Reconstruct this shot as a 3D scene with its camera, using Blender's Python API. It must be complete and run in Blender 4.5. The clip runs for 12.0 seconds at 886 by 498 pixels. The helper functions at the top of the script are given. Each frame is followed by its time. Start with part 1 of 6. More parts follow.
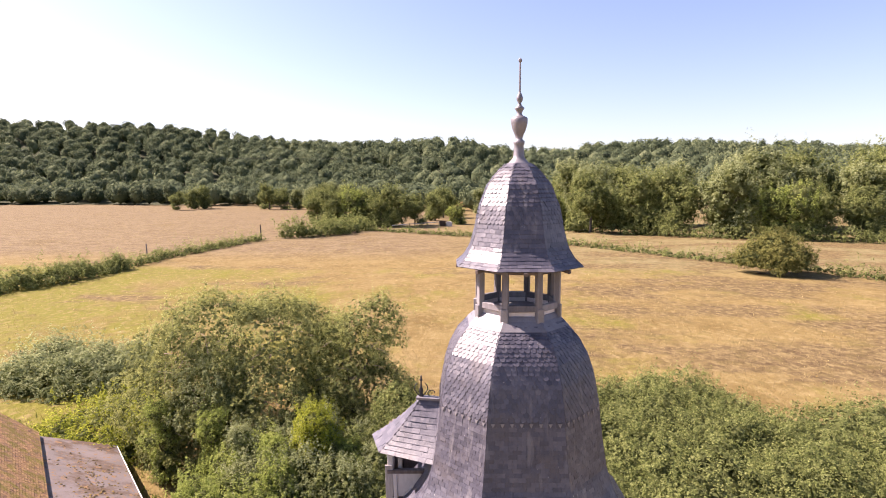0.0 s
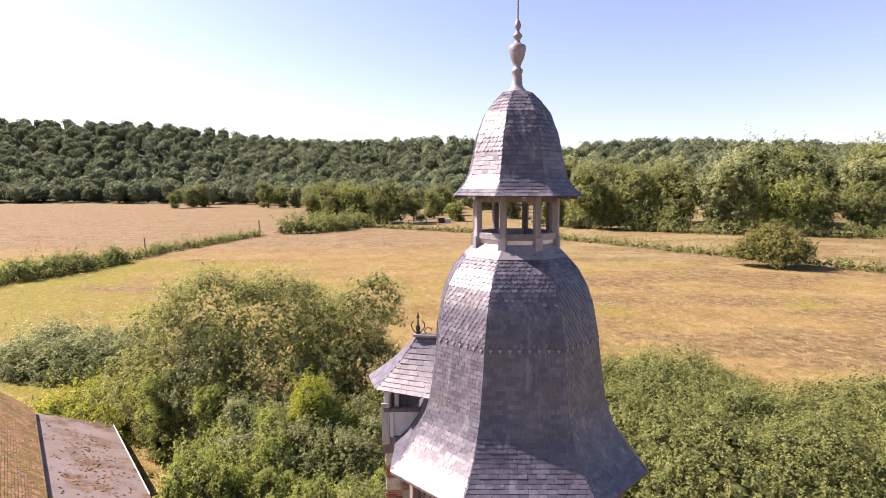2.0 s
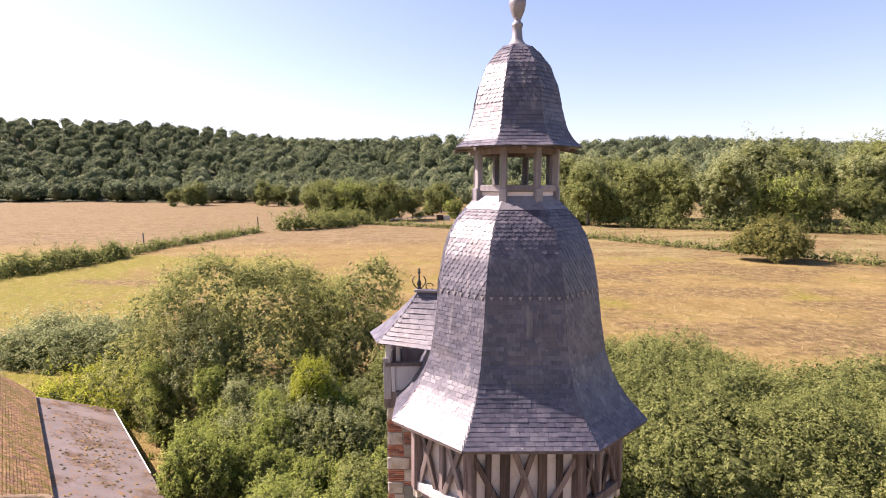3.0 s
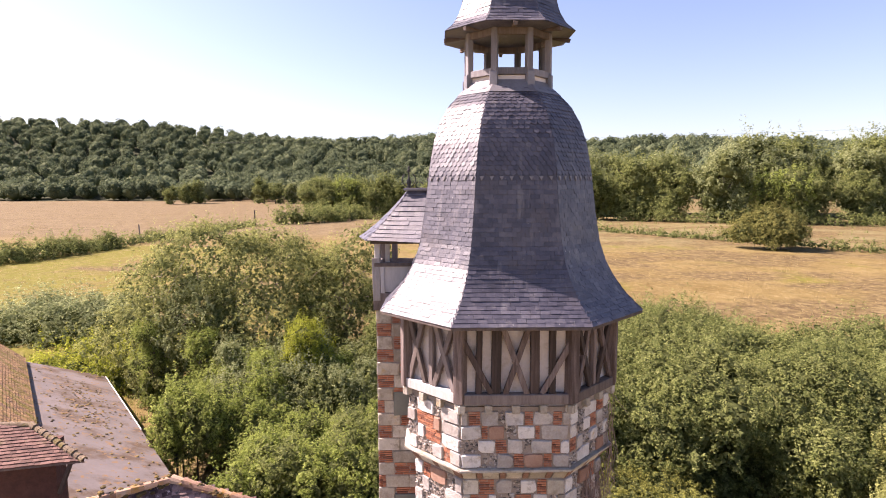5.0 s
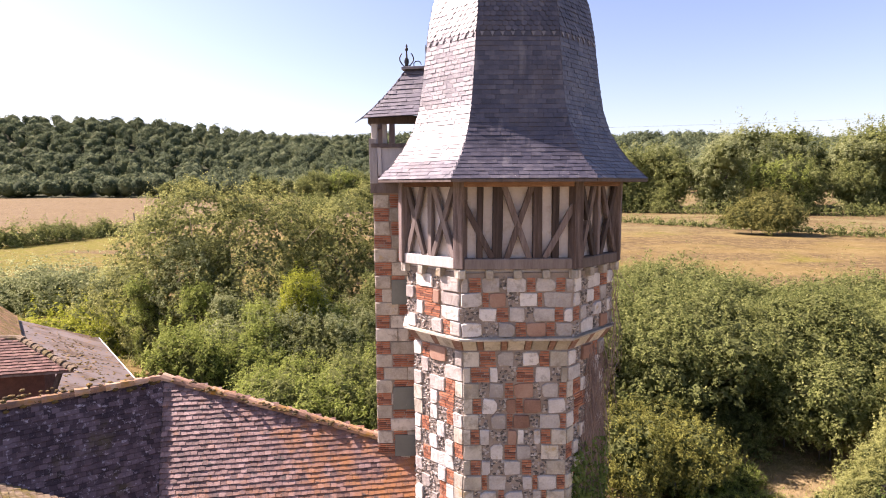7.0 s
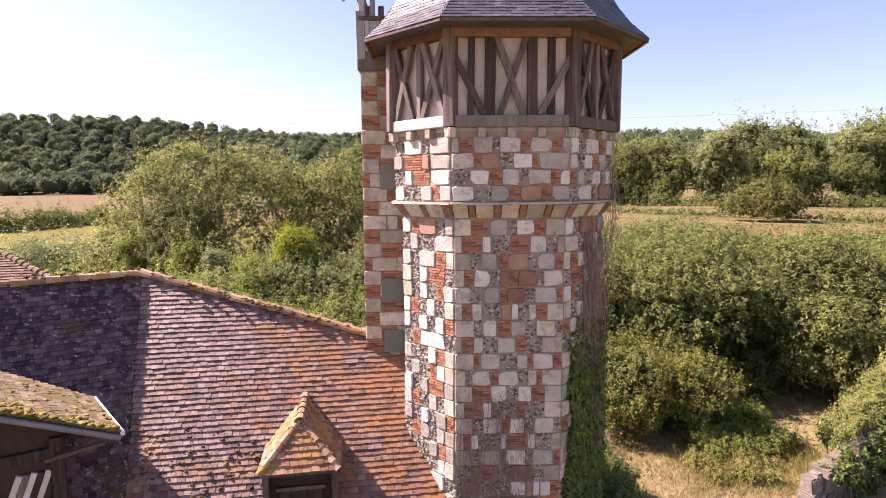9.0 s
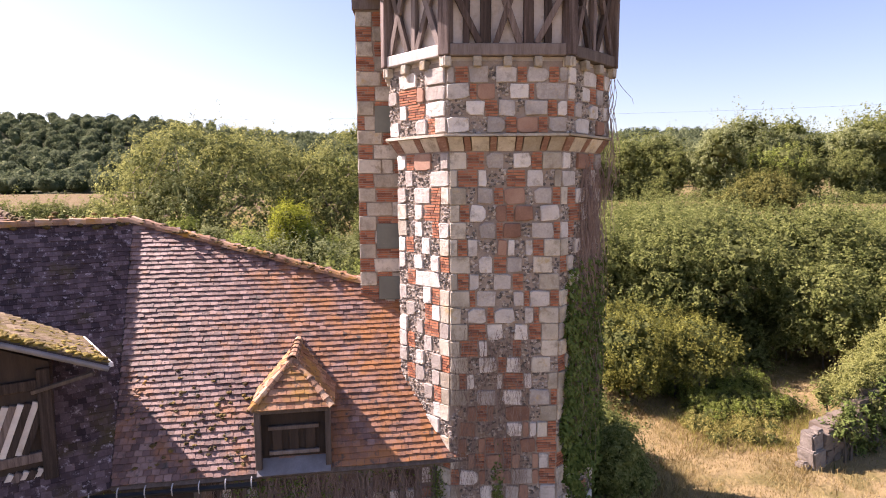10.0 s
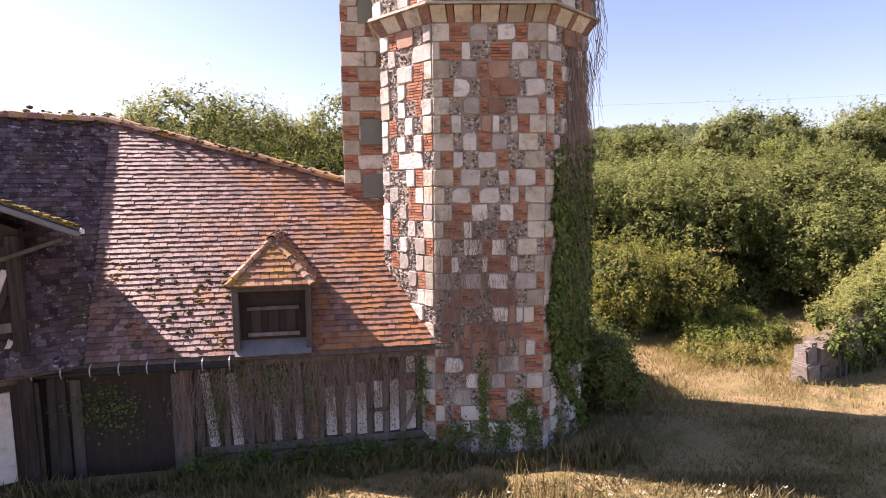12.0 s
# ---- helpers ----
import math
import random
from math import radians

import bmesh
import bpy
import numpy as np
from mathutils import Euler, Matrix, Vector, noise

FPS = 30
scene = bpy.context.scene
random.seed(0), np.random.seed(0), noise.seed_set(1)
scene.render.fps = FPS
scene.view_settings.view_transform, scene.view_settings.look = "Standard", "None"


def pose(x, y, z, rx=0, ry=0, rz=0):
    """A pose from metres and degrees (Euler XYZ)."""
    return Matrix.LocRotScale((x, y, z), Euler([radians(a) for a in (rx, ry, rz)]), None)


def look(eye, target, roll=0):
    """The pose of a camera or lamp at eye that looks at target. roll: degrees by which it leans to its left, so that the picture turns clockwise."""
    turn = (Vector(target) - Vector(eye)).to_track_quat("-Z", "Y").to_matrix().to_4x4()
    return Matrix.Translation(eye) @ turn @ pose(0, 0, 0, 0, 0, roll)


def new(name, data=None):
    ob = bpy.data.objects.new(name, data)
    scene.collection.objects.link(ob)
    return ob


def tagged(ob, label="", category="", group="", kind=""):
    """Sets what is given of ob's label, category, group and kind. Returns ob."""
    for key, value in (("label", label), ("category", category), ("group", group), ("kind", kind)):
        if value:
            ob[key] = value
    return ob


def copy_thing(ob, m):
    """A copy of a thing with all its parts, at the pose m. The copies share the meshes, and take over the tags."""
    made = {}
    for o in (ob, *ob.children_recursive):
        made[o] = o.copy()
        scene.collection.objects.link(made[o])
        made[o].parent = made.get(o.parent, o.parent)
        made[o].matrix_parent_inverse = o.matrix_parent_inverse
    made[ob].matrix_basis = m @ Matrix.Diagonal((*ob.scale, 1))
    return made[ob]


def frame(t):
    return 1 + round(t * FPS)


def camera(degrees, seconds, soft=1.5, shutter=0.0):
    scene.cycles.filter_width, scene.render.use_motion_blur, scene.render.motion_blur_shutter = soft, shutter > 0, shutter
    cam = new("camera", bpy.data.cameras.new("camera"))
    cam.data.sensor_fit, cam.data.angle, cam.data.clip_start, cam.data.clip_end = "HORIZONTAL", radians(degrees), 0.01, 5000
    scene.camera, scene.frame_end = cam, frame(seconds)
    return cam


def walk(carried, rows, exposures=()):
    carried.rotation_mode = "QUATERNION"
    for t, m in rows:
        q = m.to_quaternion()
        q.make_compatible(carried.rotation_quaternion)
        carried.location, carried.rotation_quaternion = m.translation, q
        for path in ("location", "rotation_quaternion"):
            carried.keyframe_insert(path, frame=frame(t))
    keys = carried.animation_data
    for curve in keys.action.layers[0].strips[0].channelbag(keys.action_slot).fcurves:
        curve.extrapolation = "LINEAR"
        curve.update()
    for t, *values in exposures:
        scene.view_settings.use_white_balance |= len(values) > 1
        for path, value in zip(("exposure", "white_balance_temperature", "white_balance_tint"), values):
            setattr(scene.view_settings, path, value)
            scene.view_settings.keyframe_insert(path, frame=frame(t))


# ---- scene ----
cam = camera(76.4, 12.0, soft=1.0)
METRES, EYE, TILT, LEAN, TURN = 16.0, 20.9, -6.3, 0.0, 0.0
EXPOSURE, KELVIN, TINT = 1.72, 6780, 33
ROWS = [
    (0.0, 0.0, 0.0, 0.0, 0.0, 0.0, -0.0),
    (0.5, 0.0024, 0.0043, -0.0179, 0.02, 0.01, 0.01),
    (1.0, 0.0014, 0.0093, -0.0396, 0.01, 0.02, 0.02),
    (1.5, 0.0015, 0.0155, -0.0711, 0.0, 0.03, -0.01),
    (2.0, 0.0032, 0.0133, -0.1095, -0.1, 0.02, 0.01),
    (2.5, 0.003, 0.0045, -0.1472, -0.19, -0.01, 0.05),
    (3.0, -0.0008, 0.005, -0.1836, -0.24, -0.03, 0.07),
    (5.0, 0.0115, 0.029, -0.3544, -0.45, 0.0, 0.21),
    (5.5, 0.0196, 0.0303, -0.3989, -0.55, -0.01, 0.32),
    (6.0, 0.0193, 0.0352, -0.4507, -0.63, -0.03, 0.39),
    (6.5, 0.014, 0.0444, -0.4961, -0.71, -0.06, 0.38),
    (7.0, 0.0072, 0.0544, -0.5456, -0.78, -0.08, 0.33),
    (9.0, 0.0185, 0.0984, -0.7317, -0.93, -0.1, 0.38),
    (9.5, 0.0212, 0.1049, -0.7768, -0.97, -0.1, 0.42),
    (10.0, 0.0231, 0.111, -0.8195, -1.05, -0.11, 0.4),
    (10.5, 0.0289, 0.1159, -0.8606, -1.08, -0.1, 0.43),
    (11.0, 0.0357, 0.1214, -0.9018, -1.15, -0.12, 0.5),
    (11.5, 0.0398, 0.1257, -0.9416, -1.22, -0.16, 0.58),
    (12.0, 0.0413, 0.1299, -0.9813, -1.27, -0.18, 0.64),
]
walk(cam, [(t, pose(0, 0, EYE, TILT, LEAN, TURN) @ pose(METRES * x, METRES * y, METRES * z, 90 + pitch, roll, yaw)) for t, x, y, z, yaw, pitch, roll in ROWS],
     exposures=[(0.0, EXPOSURE, KELVIN, TINT), (12.0, EXPOSURE, KELVIN, TINT)])

# ---- world and sun ----
SUN_WAY = Vector((-0.684, 0.206, 0.700)).normalized()      # towards the sun
world = bpy.data.worlds.new("sky")
scene.world = world
world.use_nodes = True
wn = world.node_tree
wn.nodes.clear()
sky = wn.nodes.new("ShaderNodeTexSky")
sky.sky_type, sky.sun_disc = "NISHITA", False
sky.sun_elevation = math.asin(SUN_WAY.z)
sky.sun_rotation = math.atan2(SUN_WAY.x, SUN_WAY.y)
sky.air_density, sky.dust_density, sky.ozone_density, sky.altitude = 1.0, 1.05, 1.6, 60
bg = wn.nodes.new("ShaderNodeBackground")
bg.inputs["Strength"].default_value = 0.069
wout = wn.nodes.new("ShaderNodeOutputWorld")
wn.links.new(sky.outputs[0], bg.inputs[0])
wn.links.new(bg.outputs[0], wout.inputs[0])
sun_data = bpy.data.lights.new("sun", "SUN")
sun_data.energy, sun_data.angle, sun_data.color = 5.0, radians(0.55), (1.0, 0.91, 0.78)
sun = new("sun", sun_data)
sun.matrix_world = look(SUN_WAY * 200, (0, 0, 0))

# ---- materials ----
def shader(name, colours, scale=2.0, rough=0.85, bump=0.3, bump_scale=30.0, spread=0.25, metal=0.0, detail_scale=None,
           island=True, stain=None, stain_scale=0.6, stain_at=(0.55, 0.7), stretch=(1, 1, 1), translucent=0.0, bump_dist=0.01,
           spec=0.4, stain2=None, stain2_scale=3.0, stain2_at=(0.6, 0.68), spread_along=None, streak=None):
    """A procedural surface: ramp of colours over world-space noise, shifted piece by piece, with stains and fine relief."""
    m = bpy.data.materials.new(name)
    m.use_nodes = True
    t = m.node_tree
    n, l = t.nodes, t.links
    n.clear()
    out = n.new("ShaderNodeOutputMaterial")
    b = n.new("ShaderNodeBsdfPrincipled")
    b.inputs["Metallic"].default_value = metal
    b.inputs["Specular IOR Level"].default_value = spec
    geo = n.new("ShaderNodeNewGeometry")
    mp = n.new("ShaderNodeMapping")
    mp.inputs["Scale"].default_value = stretch
    l.new(geo.outputs["Position"], mp.inputs[0])

    def noise_node(sc, detail=4.0, rgh=0.6):
        q = n.new("ShaderNodeTexNoise")
        q.inputs["Scale"].default_value = sc
        q.inputs["Detail"].default_value = detail
        q.inputs["Roughness"].default_value = rgh
        l.new(mp.outputs[0], q.inputs["Vector"])
        return q.outputs["Fac"]

    def maths(op, a, c):
        q = n.new("ShaderNodeMath")
        q.operation = op
        for i, v in enumerate((a, c)):
            if isinstance(v, (int, float)):
                q.inputs[i].default_value = v
            else:
                l.new(v, q.inputs[i])
        return q.outputs[0]

    big = noise_node(scale)
    small = noise_node(detail_scale or scale * 9, 5.0, 0.7)
    if island:
        rnd = geo.outputs["Random Per Island"]
    else:
        rnd = n.new("ShaderNodeObjectInfo").outputs["Random"]
    f = maths("ADD", maths("MULTIPLY", big, 0.6), maths("MULTIPLY", small, 0.4))
    f = maths("ADD", f, maths("MULTIPLY", maths("SUBTRACT", rnd, 0.5), spread * 2))
    ramp = n.new("ShaderNodeValToRGB")
    els = ramp.color_ramp.elements
    while len(els) < len(colours):
        els.new(0.5)
    for i, c in enumerate(colours):
        els[i].position = 0.25 + 0.5 * i / max(1, len(colours) - 1)
        els[i].color = (*c, 1)
    l.new(f, ramp.inputs[0])
    col = ramp.outputs[0]
    for extra, sc, (lo, hi) in ((stain, stain_scale, stain_at), (stain2, stain2_scale, stain2_at)):
        if extra:
            r2 = n.new("ShaderNodeMapRange")
            r2.inputs["From Min"].default_value, r2.inputs["From Max"].default_value = lo, hi
            amount = noise_node(sc, 6.0, 0.65)
            if spread_along and extra is stain:
                # the growth thickens along one axis of the roof
                axis, start, end, gain = spread_along
                xyz = n.new("ShaderNodeSeparateXYZ")
                l.new(geo.outputs["Position"], xyz.inputs[0])
                r3 = n.new("ShaderNodeMapRange")
                r3.inputs["From Min"].default_value, r3.inputs["From Max"].default_value = start, end
                l.new(xyz.outputs[axis], r3.inputs["Value"])
                amount = maths("ADD", amount, maths("MULTIPLY", r3.outputs[0], gain))
            l.new(amount, r2.inputs["Value"])
            mix = n.new("ShaderNodeMixRGB")
            mix.inputs[2].default_value = (*extra, 1)
            l.new(r2.outputs[0], mix.inputs[0])
            l.new(col, mix.inputs[1])
            col = mix.outputs[0]
    if streak:
        # pale run-off that draws out down the slope
        colour, lo, hi = streak
        ms = n.new("ShaderNodeMapping")
        ms.inputs["Scale"].default_value = (5.5, 5.5, 0.42)
        l.new(geo.outputs["Position"], ms.inputs[0])
        q = n.new("ShaderNodeTexNoise")
        q.inputs["Scale"].default_value, q.inputs["Detail"].default_value, q.inputs["Roughness"].default_value = 1.0, 6.0, 0.6
        l.new(ms.outputs[0], q.inputs["Vector"])
        r4 = n.new("ShaderNodeMapRange")
        r4.inputs["From Min"].default_value, r4.inputs["From Max"].default_value, r4.inputs["To Max"].default_value = lo, hi, 0.5
        l.new(q.outputs["Fac"], r4.inputs["Value"])
        mix = n.new("ShaderNodeMixRGB")
        mix.inputs[2].default_value = (*colour, 1)
        l.new(r4.outputs[0], mix.inputs[0])
        l.new(col, mix.inputs[1])
        col = mix.outputs[0]
    l.new(col, b.inputs["Base Color"])
    rr = n.new("ShaderNodeMapRange")
    rr.inputs["To Min"].default_value, rr.inputs["To Max"].default_value = max(0.05, rough - 0.12), min(1.0, rough + 0.12)
    l.new(small, rr.inputs["Value"])
    l.new(rr.outputs[0], b.inputs["Roughness"])
    if bump:
        bp = n.new("ShaderNodeBump")
        bp.inputs["Strength"].default_value = bump
        bp.inputs["Distance"].default_value = bump_dist
        l.new(noise_node(bump_scale, 6.0, 0.7), bp.inputs["Height"])
        l.new(bp.outputs[0], b.inputs["Normal"])
    last = b.outputs[0]
    if translucent:
        tr = n.new("ShaderNodeBsdfTranslucent")
        l.new(col, tr.inputs["Color"])
        mx = n.new("ShaderNodeMixShader")
        mx.inputs[0].default_value = translucent
        l.new(last, mx.inputs[1])
        l.new(tr.outputs[0], mx.inputs[2])
        last = mx.outputs[0]
    l.new(last, out.inputs[0])
    return m


LIMESTONE = shader("limestone", [(0.31, 0.280, 0.260), (0.49, 0.456, 0.432), (0.68, 0.648, 0.622)], 2.2, 0.9, 0.9, 14, 0.26, island=False,
                   stain=(0.30, 0.265, 0.235), stain_scale=5.0, stain_at=(0.53, 0.72), bump_dist=0.04, stain2=(0.44, 0.33, 0.20), stain2_scale=2.4, stain2_at=(0.62, 0.72))
QUOIN = shader("quoin_stone", [(0.28, 0.250, 0.205), (0.44, 0.398, 0.335), (0.60, 0.555, 0.488)], 2.5, 0.9, 0.8, 16, 0.2, island=False,
               stain=(0.25, 0.215, 0.17), stain_scale=4.0, stain_at=(0.5, 0.70), bump_dist=0.04, stain2=(0.44, 0.32, 0.15), stain2_scale=1.7, stain2_at=(0.60, 0.72))
TILE_RED = shader("worn_red_tile", [(0.065, 0.032, 0.026), (0.13, 0.064, 0.05), (0.20, 0.112, 0.09)], 2, 0.85, 0.5, 28, 0.2, stain=(0.09, 0.07, 0.03), stain_scale=2.0, stain_at=(0.55, 0.7))
# little gable's brick, darkened to hold the shade on that wall
SHADE_BRICK = shader("shade_brick", [(0.06, 0.03, 0.024), (0.11, 0.05, 0.038), (0.17, 0.085, 0.065)], 5, 0.95, 0.9, 12, 0.2, bump_dist=0.04)
BRICK = shader("old_brick", [(0.19, 0.075, 0.048), (0.34, 0.13, 0.072), (0.46, 0.20, 0.115)], 4, 0.9, 0.6, 40, 0.3,
               stain=(0.30, 0.24, 0.19), stain_scale=5, stain_at=(0.58, 0.72))
CORBEL_BRICK = shader("weathered_corbel_brick", [(0.13, 0.072, 0.055), (0.21, 0.115, 0.085), (0.30, 0.19, 0.15)], 6, 0.92, 0.8, 22, 0.25, stain=(0.34, 0.27, 0.2), stain_scale=6, stain_at=(0.56, 0.7), stretch=(1, 1, 4))
FLINT = shader("flint", [(0.10, 0.088, 0.08), (0.225, 0.195, 0.175), (0.44, 0.395, 0.355)], 9, 0.6, 0.4, 35, 0.5)
MORTAR = shader("lime_mortar", [(0.19, 0.15, 0.125), (0.29, 0.24, 0.205), (0.40, 0.345, 0.305)], 3, 0.95, 0.9, 25, 0.0, island=False, bump_dist=0.03)
RUBBLE_DARK = shader("rubble", [(0.09, 0.07, 0.055), (0.15, 0.12, 0.095), (0.22, 0.18, 0.15)], 3, 0.95, 0.9, 14, 0.1, bump_dist=0.05)
SLATE = shader("slate", [(0.030, 0.030, 0.043), (0.062, 0.061, 0.083), (0.122, 0.118, 0.138)], 1.2, 0.46, 0.5, 26, 0.12,
               stain=(0.084, 0.074, 0.080), stain_scale=1.1, stain_at=(0.54, 0.74), spec=0.5, stain2=(0.42, 0.41, 0.38), stain2_scale=11.0, stain2_at=(0.68, 0.73), streak=((0.20, 0.19, 0.195), 0.57, 0.70))
SLATE_PIECE = shader("slate_piece", [(0.030, 0.030, 0.043), (0.062, 0.061, 0.083), (0.122, 0.118, 0.138)], 1.2, 0.46, 0.5, 26, 0.12,
               island=False, stain=(0.084, 0.074, 0.080), stain_scale=1.1, stain_at=(0.54, 0.74), spec=0.5, stain2=(0.42, 0.41, 0.38), stain2_scale=11.0, stain2_at=(0.68, 0.73), streak=((0.20, 0.19, 0.195), 0.57, 0.70))
LEAD = shader("lead_sheet", [(0.125, 0.12, 0.13), (0.185, 0.178, 0.192), (0.26, 0.25, 0.268)], 3, 0.5, 0.2, 15, 0.0, island=False, metal=0.25)
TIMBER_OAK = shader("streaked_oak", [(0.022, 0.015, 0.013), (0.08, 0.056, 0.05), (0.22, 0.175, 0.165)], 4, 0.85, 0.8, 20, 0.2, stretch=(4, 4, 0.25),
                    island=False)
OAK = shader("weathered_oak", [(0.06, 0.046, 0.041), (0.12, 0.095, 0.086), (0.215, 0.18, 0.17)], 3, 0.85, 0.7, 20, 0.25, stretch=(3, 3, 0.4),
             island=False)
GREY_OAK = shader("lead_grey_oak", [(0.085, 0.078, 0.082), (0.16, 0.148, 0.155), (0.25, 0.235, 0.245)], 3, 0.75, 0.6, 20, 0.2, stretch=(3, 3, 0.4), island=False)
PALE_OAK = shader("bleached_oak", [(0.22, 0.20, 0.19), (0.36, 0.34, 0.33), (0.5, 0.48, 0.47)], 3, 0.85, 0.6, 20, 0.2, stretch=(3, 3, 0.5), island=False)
PLASTER = shader("lime_plaster", [(0.47, 0.42, 0.39), (0.60, 0.55, 0.53), (0.72, 0.68, 0.67)], 1.5, 0.92, 0.4, 14, 0.1, island=False,
                 stain=(0.36, 0.28, 0.21), stain_scale=2.2, stain_at=(0.55, 0.72))
TILE_COLOURS = [(0.070, 0.038, 0.035), (0.165, 0.094, 0.083), (0.290, 0.192, 0.175)]
TILE = shader("clay_tile", TILE_COLOURS, 1.6, 0.56, 0.5, 28, 0.20, spec=0.6, stain=(0.30, 0.125, 0.04), stain_scale=1.8, stain_at=(0.55, 0.80), spread_along=("X", -6.5, 0.6, 0.24),
              stain2=(0.060, 0.046, 0.040), stain2_scale=5.0, stain2_at=(0.57, 0.66))
TILE_PIECE = shader("clay_tile_piece", TILE_COLOURS, 1.6, 0.56, 0.5, 28, 0.20, spec=0.6, island=False, stain=(0.30, 0.125, 0.04), stain_scale=1.8,
                    stain_at=(0.55, 0.80), spread_along=("X", -6.5, 0.6, 0.24), stain2=(0.060, 0.046, 0.040), stain2_scale=5.0, stain2_at=(0.57, 0.66))
TILE_DORMER = shader("lichened_tile", [(0.13, 0.06, 0.04), (0.26, 0.13, 0.08), (0.40, 0.235, 0.155)], 2.5, 0.9, 0.5, 28, 0.2, stain=(0.36, 0.20, 0.05), stain_scale=1.6, stain_at=(0.45, 0.65),
                     stain2=(0.11, 0.08, 0.06), stain2_scale=7.0, stain2_at=(0.56, 0.66))
# old tile whose base colour is darkened to carry the slope's shade
TILE_SHADED = shader("shaded_tile", [(0.030, 0.019, 0.024), (0.072, 0.047, 0.055), (0.150, 0.108, 0.120)], 2.2, 0.9, 0.6, 28, 0.22,
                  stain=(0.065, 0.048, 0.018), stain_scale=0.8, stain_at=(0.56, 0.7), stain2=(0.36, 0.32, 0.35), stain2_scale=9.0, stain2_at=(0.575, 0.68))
TILE_HOUSE = shader("lichened_house_tile", [(0.085, 0.06, 0.042), (0.17, 0.125, 0.082), (0.26, 0.205, 0.135)], 2.0, 0.95, 0.8, 18, 0.2,
                    stain=(0.12, 0.095, 0.015), stain_scale=2.4, stain_at=(0.48, 0.62), bump_dist=0.04)
TILE_MOSS = shader("mossy_tile", [(0.15, 0.085, 0.05), (0.27, 0.15, 0.07), (0.36, 0.22, 0.09)], 1.2, 0.95, 0.8, 18, 0.2,
                   stain=(0.17, 0.13, 0.02), stain_scale=1.4, stain_at=(0.46, 0.62), bump_dist=0.04)
RIDGE = shader("ridge_tile", [(0.17, 0.10, 0.07), (0.36, 0.22, 0.15), (0.48, 0.34, 0.24)], 2.5, 0.9, 0.5, 25, 0.25, island=False,
               stain=(0.34, 0.18, 0.03), stain_scale=1.6, stain_at=(0.5, 0.66))
MOSS = shader("moss", [(0.05, 0.036, 0.014), (0.11, 0.078, 0.026), (0.19, 0.128, 0.038)], 6, 1.0, 1.0, 40, 0.3, bump_dist=0.03)
MOSS_GOLD = shader("golden_moss", [(0.10, 0.072, 0.012), (0.21, 0.155, 0.03), (0.32, 0.25, 0.06)], 6, 1.0, 1.0, 40, 0.3, bump_dist=0.03)
ASPHALT = shader("roofing_felt", [(0.10, 0.085, 0.08), (0.14, 0.12, 0.115), (0.18, 0.155, 0.15)], 0.5, 0.9, 0.4, 20, 0.0, island=False,
                 stain=(0.085, 0.055, 0.035), stain_scale=0.35, stain_at=(0.5, 0.6), stain2=(0.20, 0.115, 0.05), stain2_scale=2.6, stain2_at=(0.57, 0.63))
ZINC = shader("zinc", [(0.42, 0.44, 0.48), (0.52, 0.54, 0.58)], 3, 0.4, 0.1, 10, 0.0, island=False, metal=0.5)
IRON = shader("dark_iron", [(0.02, 0.02, 0.022), (0.05, 0.05, 0.05)], 8, 0.6, 0.3, 30, 0.0, island=False, metal=0.3)
WHITE_PAINT = shader("white_paint", [(0.62, 0.62, 0.62), (0.78, 0.78, 0.78)], 3, 0.6, 0.1, 20, 0.0, island=False)
TAN_BOARD = shader("tan_boards", [(0.10, 0.065, 0.045), (0.19, 0.125, 0.085), (0.26, 0.19, 0.14)], 4, 0.9, 0.5, 20, 0.1, stretch=(3, 3, 0.4), island=False)
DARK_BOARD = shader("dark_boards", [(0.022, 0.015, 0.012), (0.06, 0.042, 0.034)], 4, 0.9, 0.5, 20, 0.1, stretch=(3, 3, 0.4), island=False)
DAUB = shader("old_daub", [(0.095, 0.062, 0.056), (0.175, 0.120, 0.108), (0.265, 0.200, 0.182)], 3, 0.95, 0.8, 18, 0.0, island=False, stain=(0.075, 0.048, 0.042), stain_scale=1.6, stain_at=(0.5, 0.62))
INFILL_GREY = shader("grey_infill", [(0.12, 0.13, 0.115), (0.17, 0.18, 0.16)], 2, 0.9, 0.3, 15, 0.0, island=False)
BARK = shader("bark", [(0.06, 0.05, 0.04), (0.13, 0.11, 0.09)], 4, 0.95, 0.9, 14, 0.0, island=False, stretch=(3, 3, 0.6), bump_dist=0.03)
TWIG = shader("dead_twigs", [(0.20, 0.155, 0.13), (0.34, 0.28, 0.24)], 5, 0.95, 0.3, 20, 0.2)


def leaves(name, dark, mid, light, trans=0.35, spread=0.22, scale=0.6):
    return shader(name, [dark, mid, light], scale, 0.85, 0, spread=spread, translucent=trans, spec=0.06)


LEAF_OLIVE = leaves("leaf_olive", (0.170, 0.185, 0.056), (0.295, 0.312, 0.105), (0.410, 0.422, 0.165), 0.5)
LEAF_GREY = leaves("leaf_grey_green", (0.145, 0.175, 0.076), (0.260, 0.295, 0.135), (0.375, 0.405, 0.210), 0.5)
LEAF_LIME = leaves("leaf_lime", (0.160, 0.190, 0.022), (0.280, 0.315, 0.040), (0.400, 0.420, 0.070), 0.5)
LEAF_MID = leaves("leaf_mid_green", (0.100, 0.126, 0.038), (0.190, 0.218, 0.070), (0.290, 0.315, 0.118), 0.45)
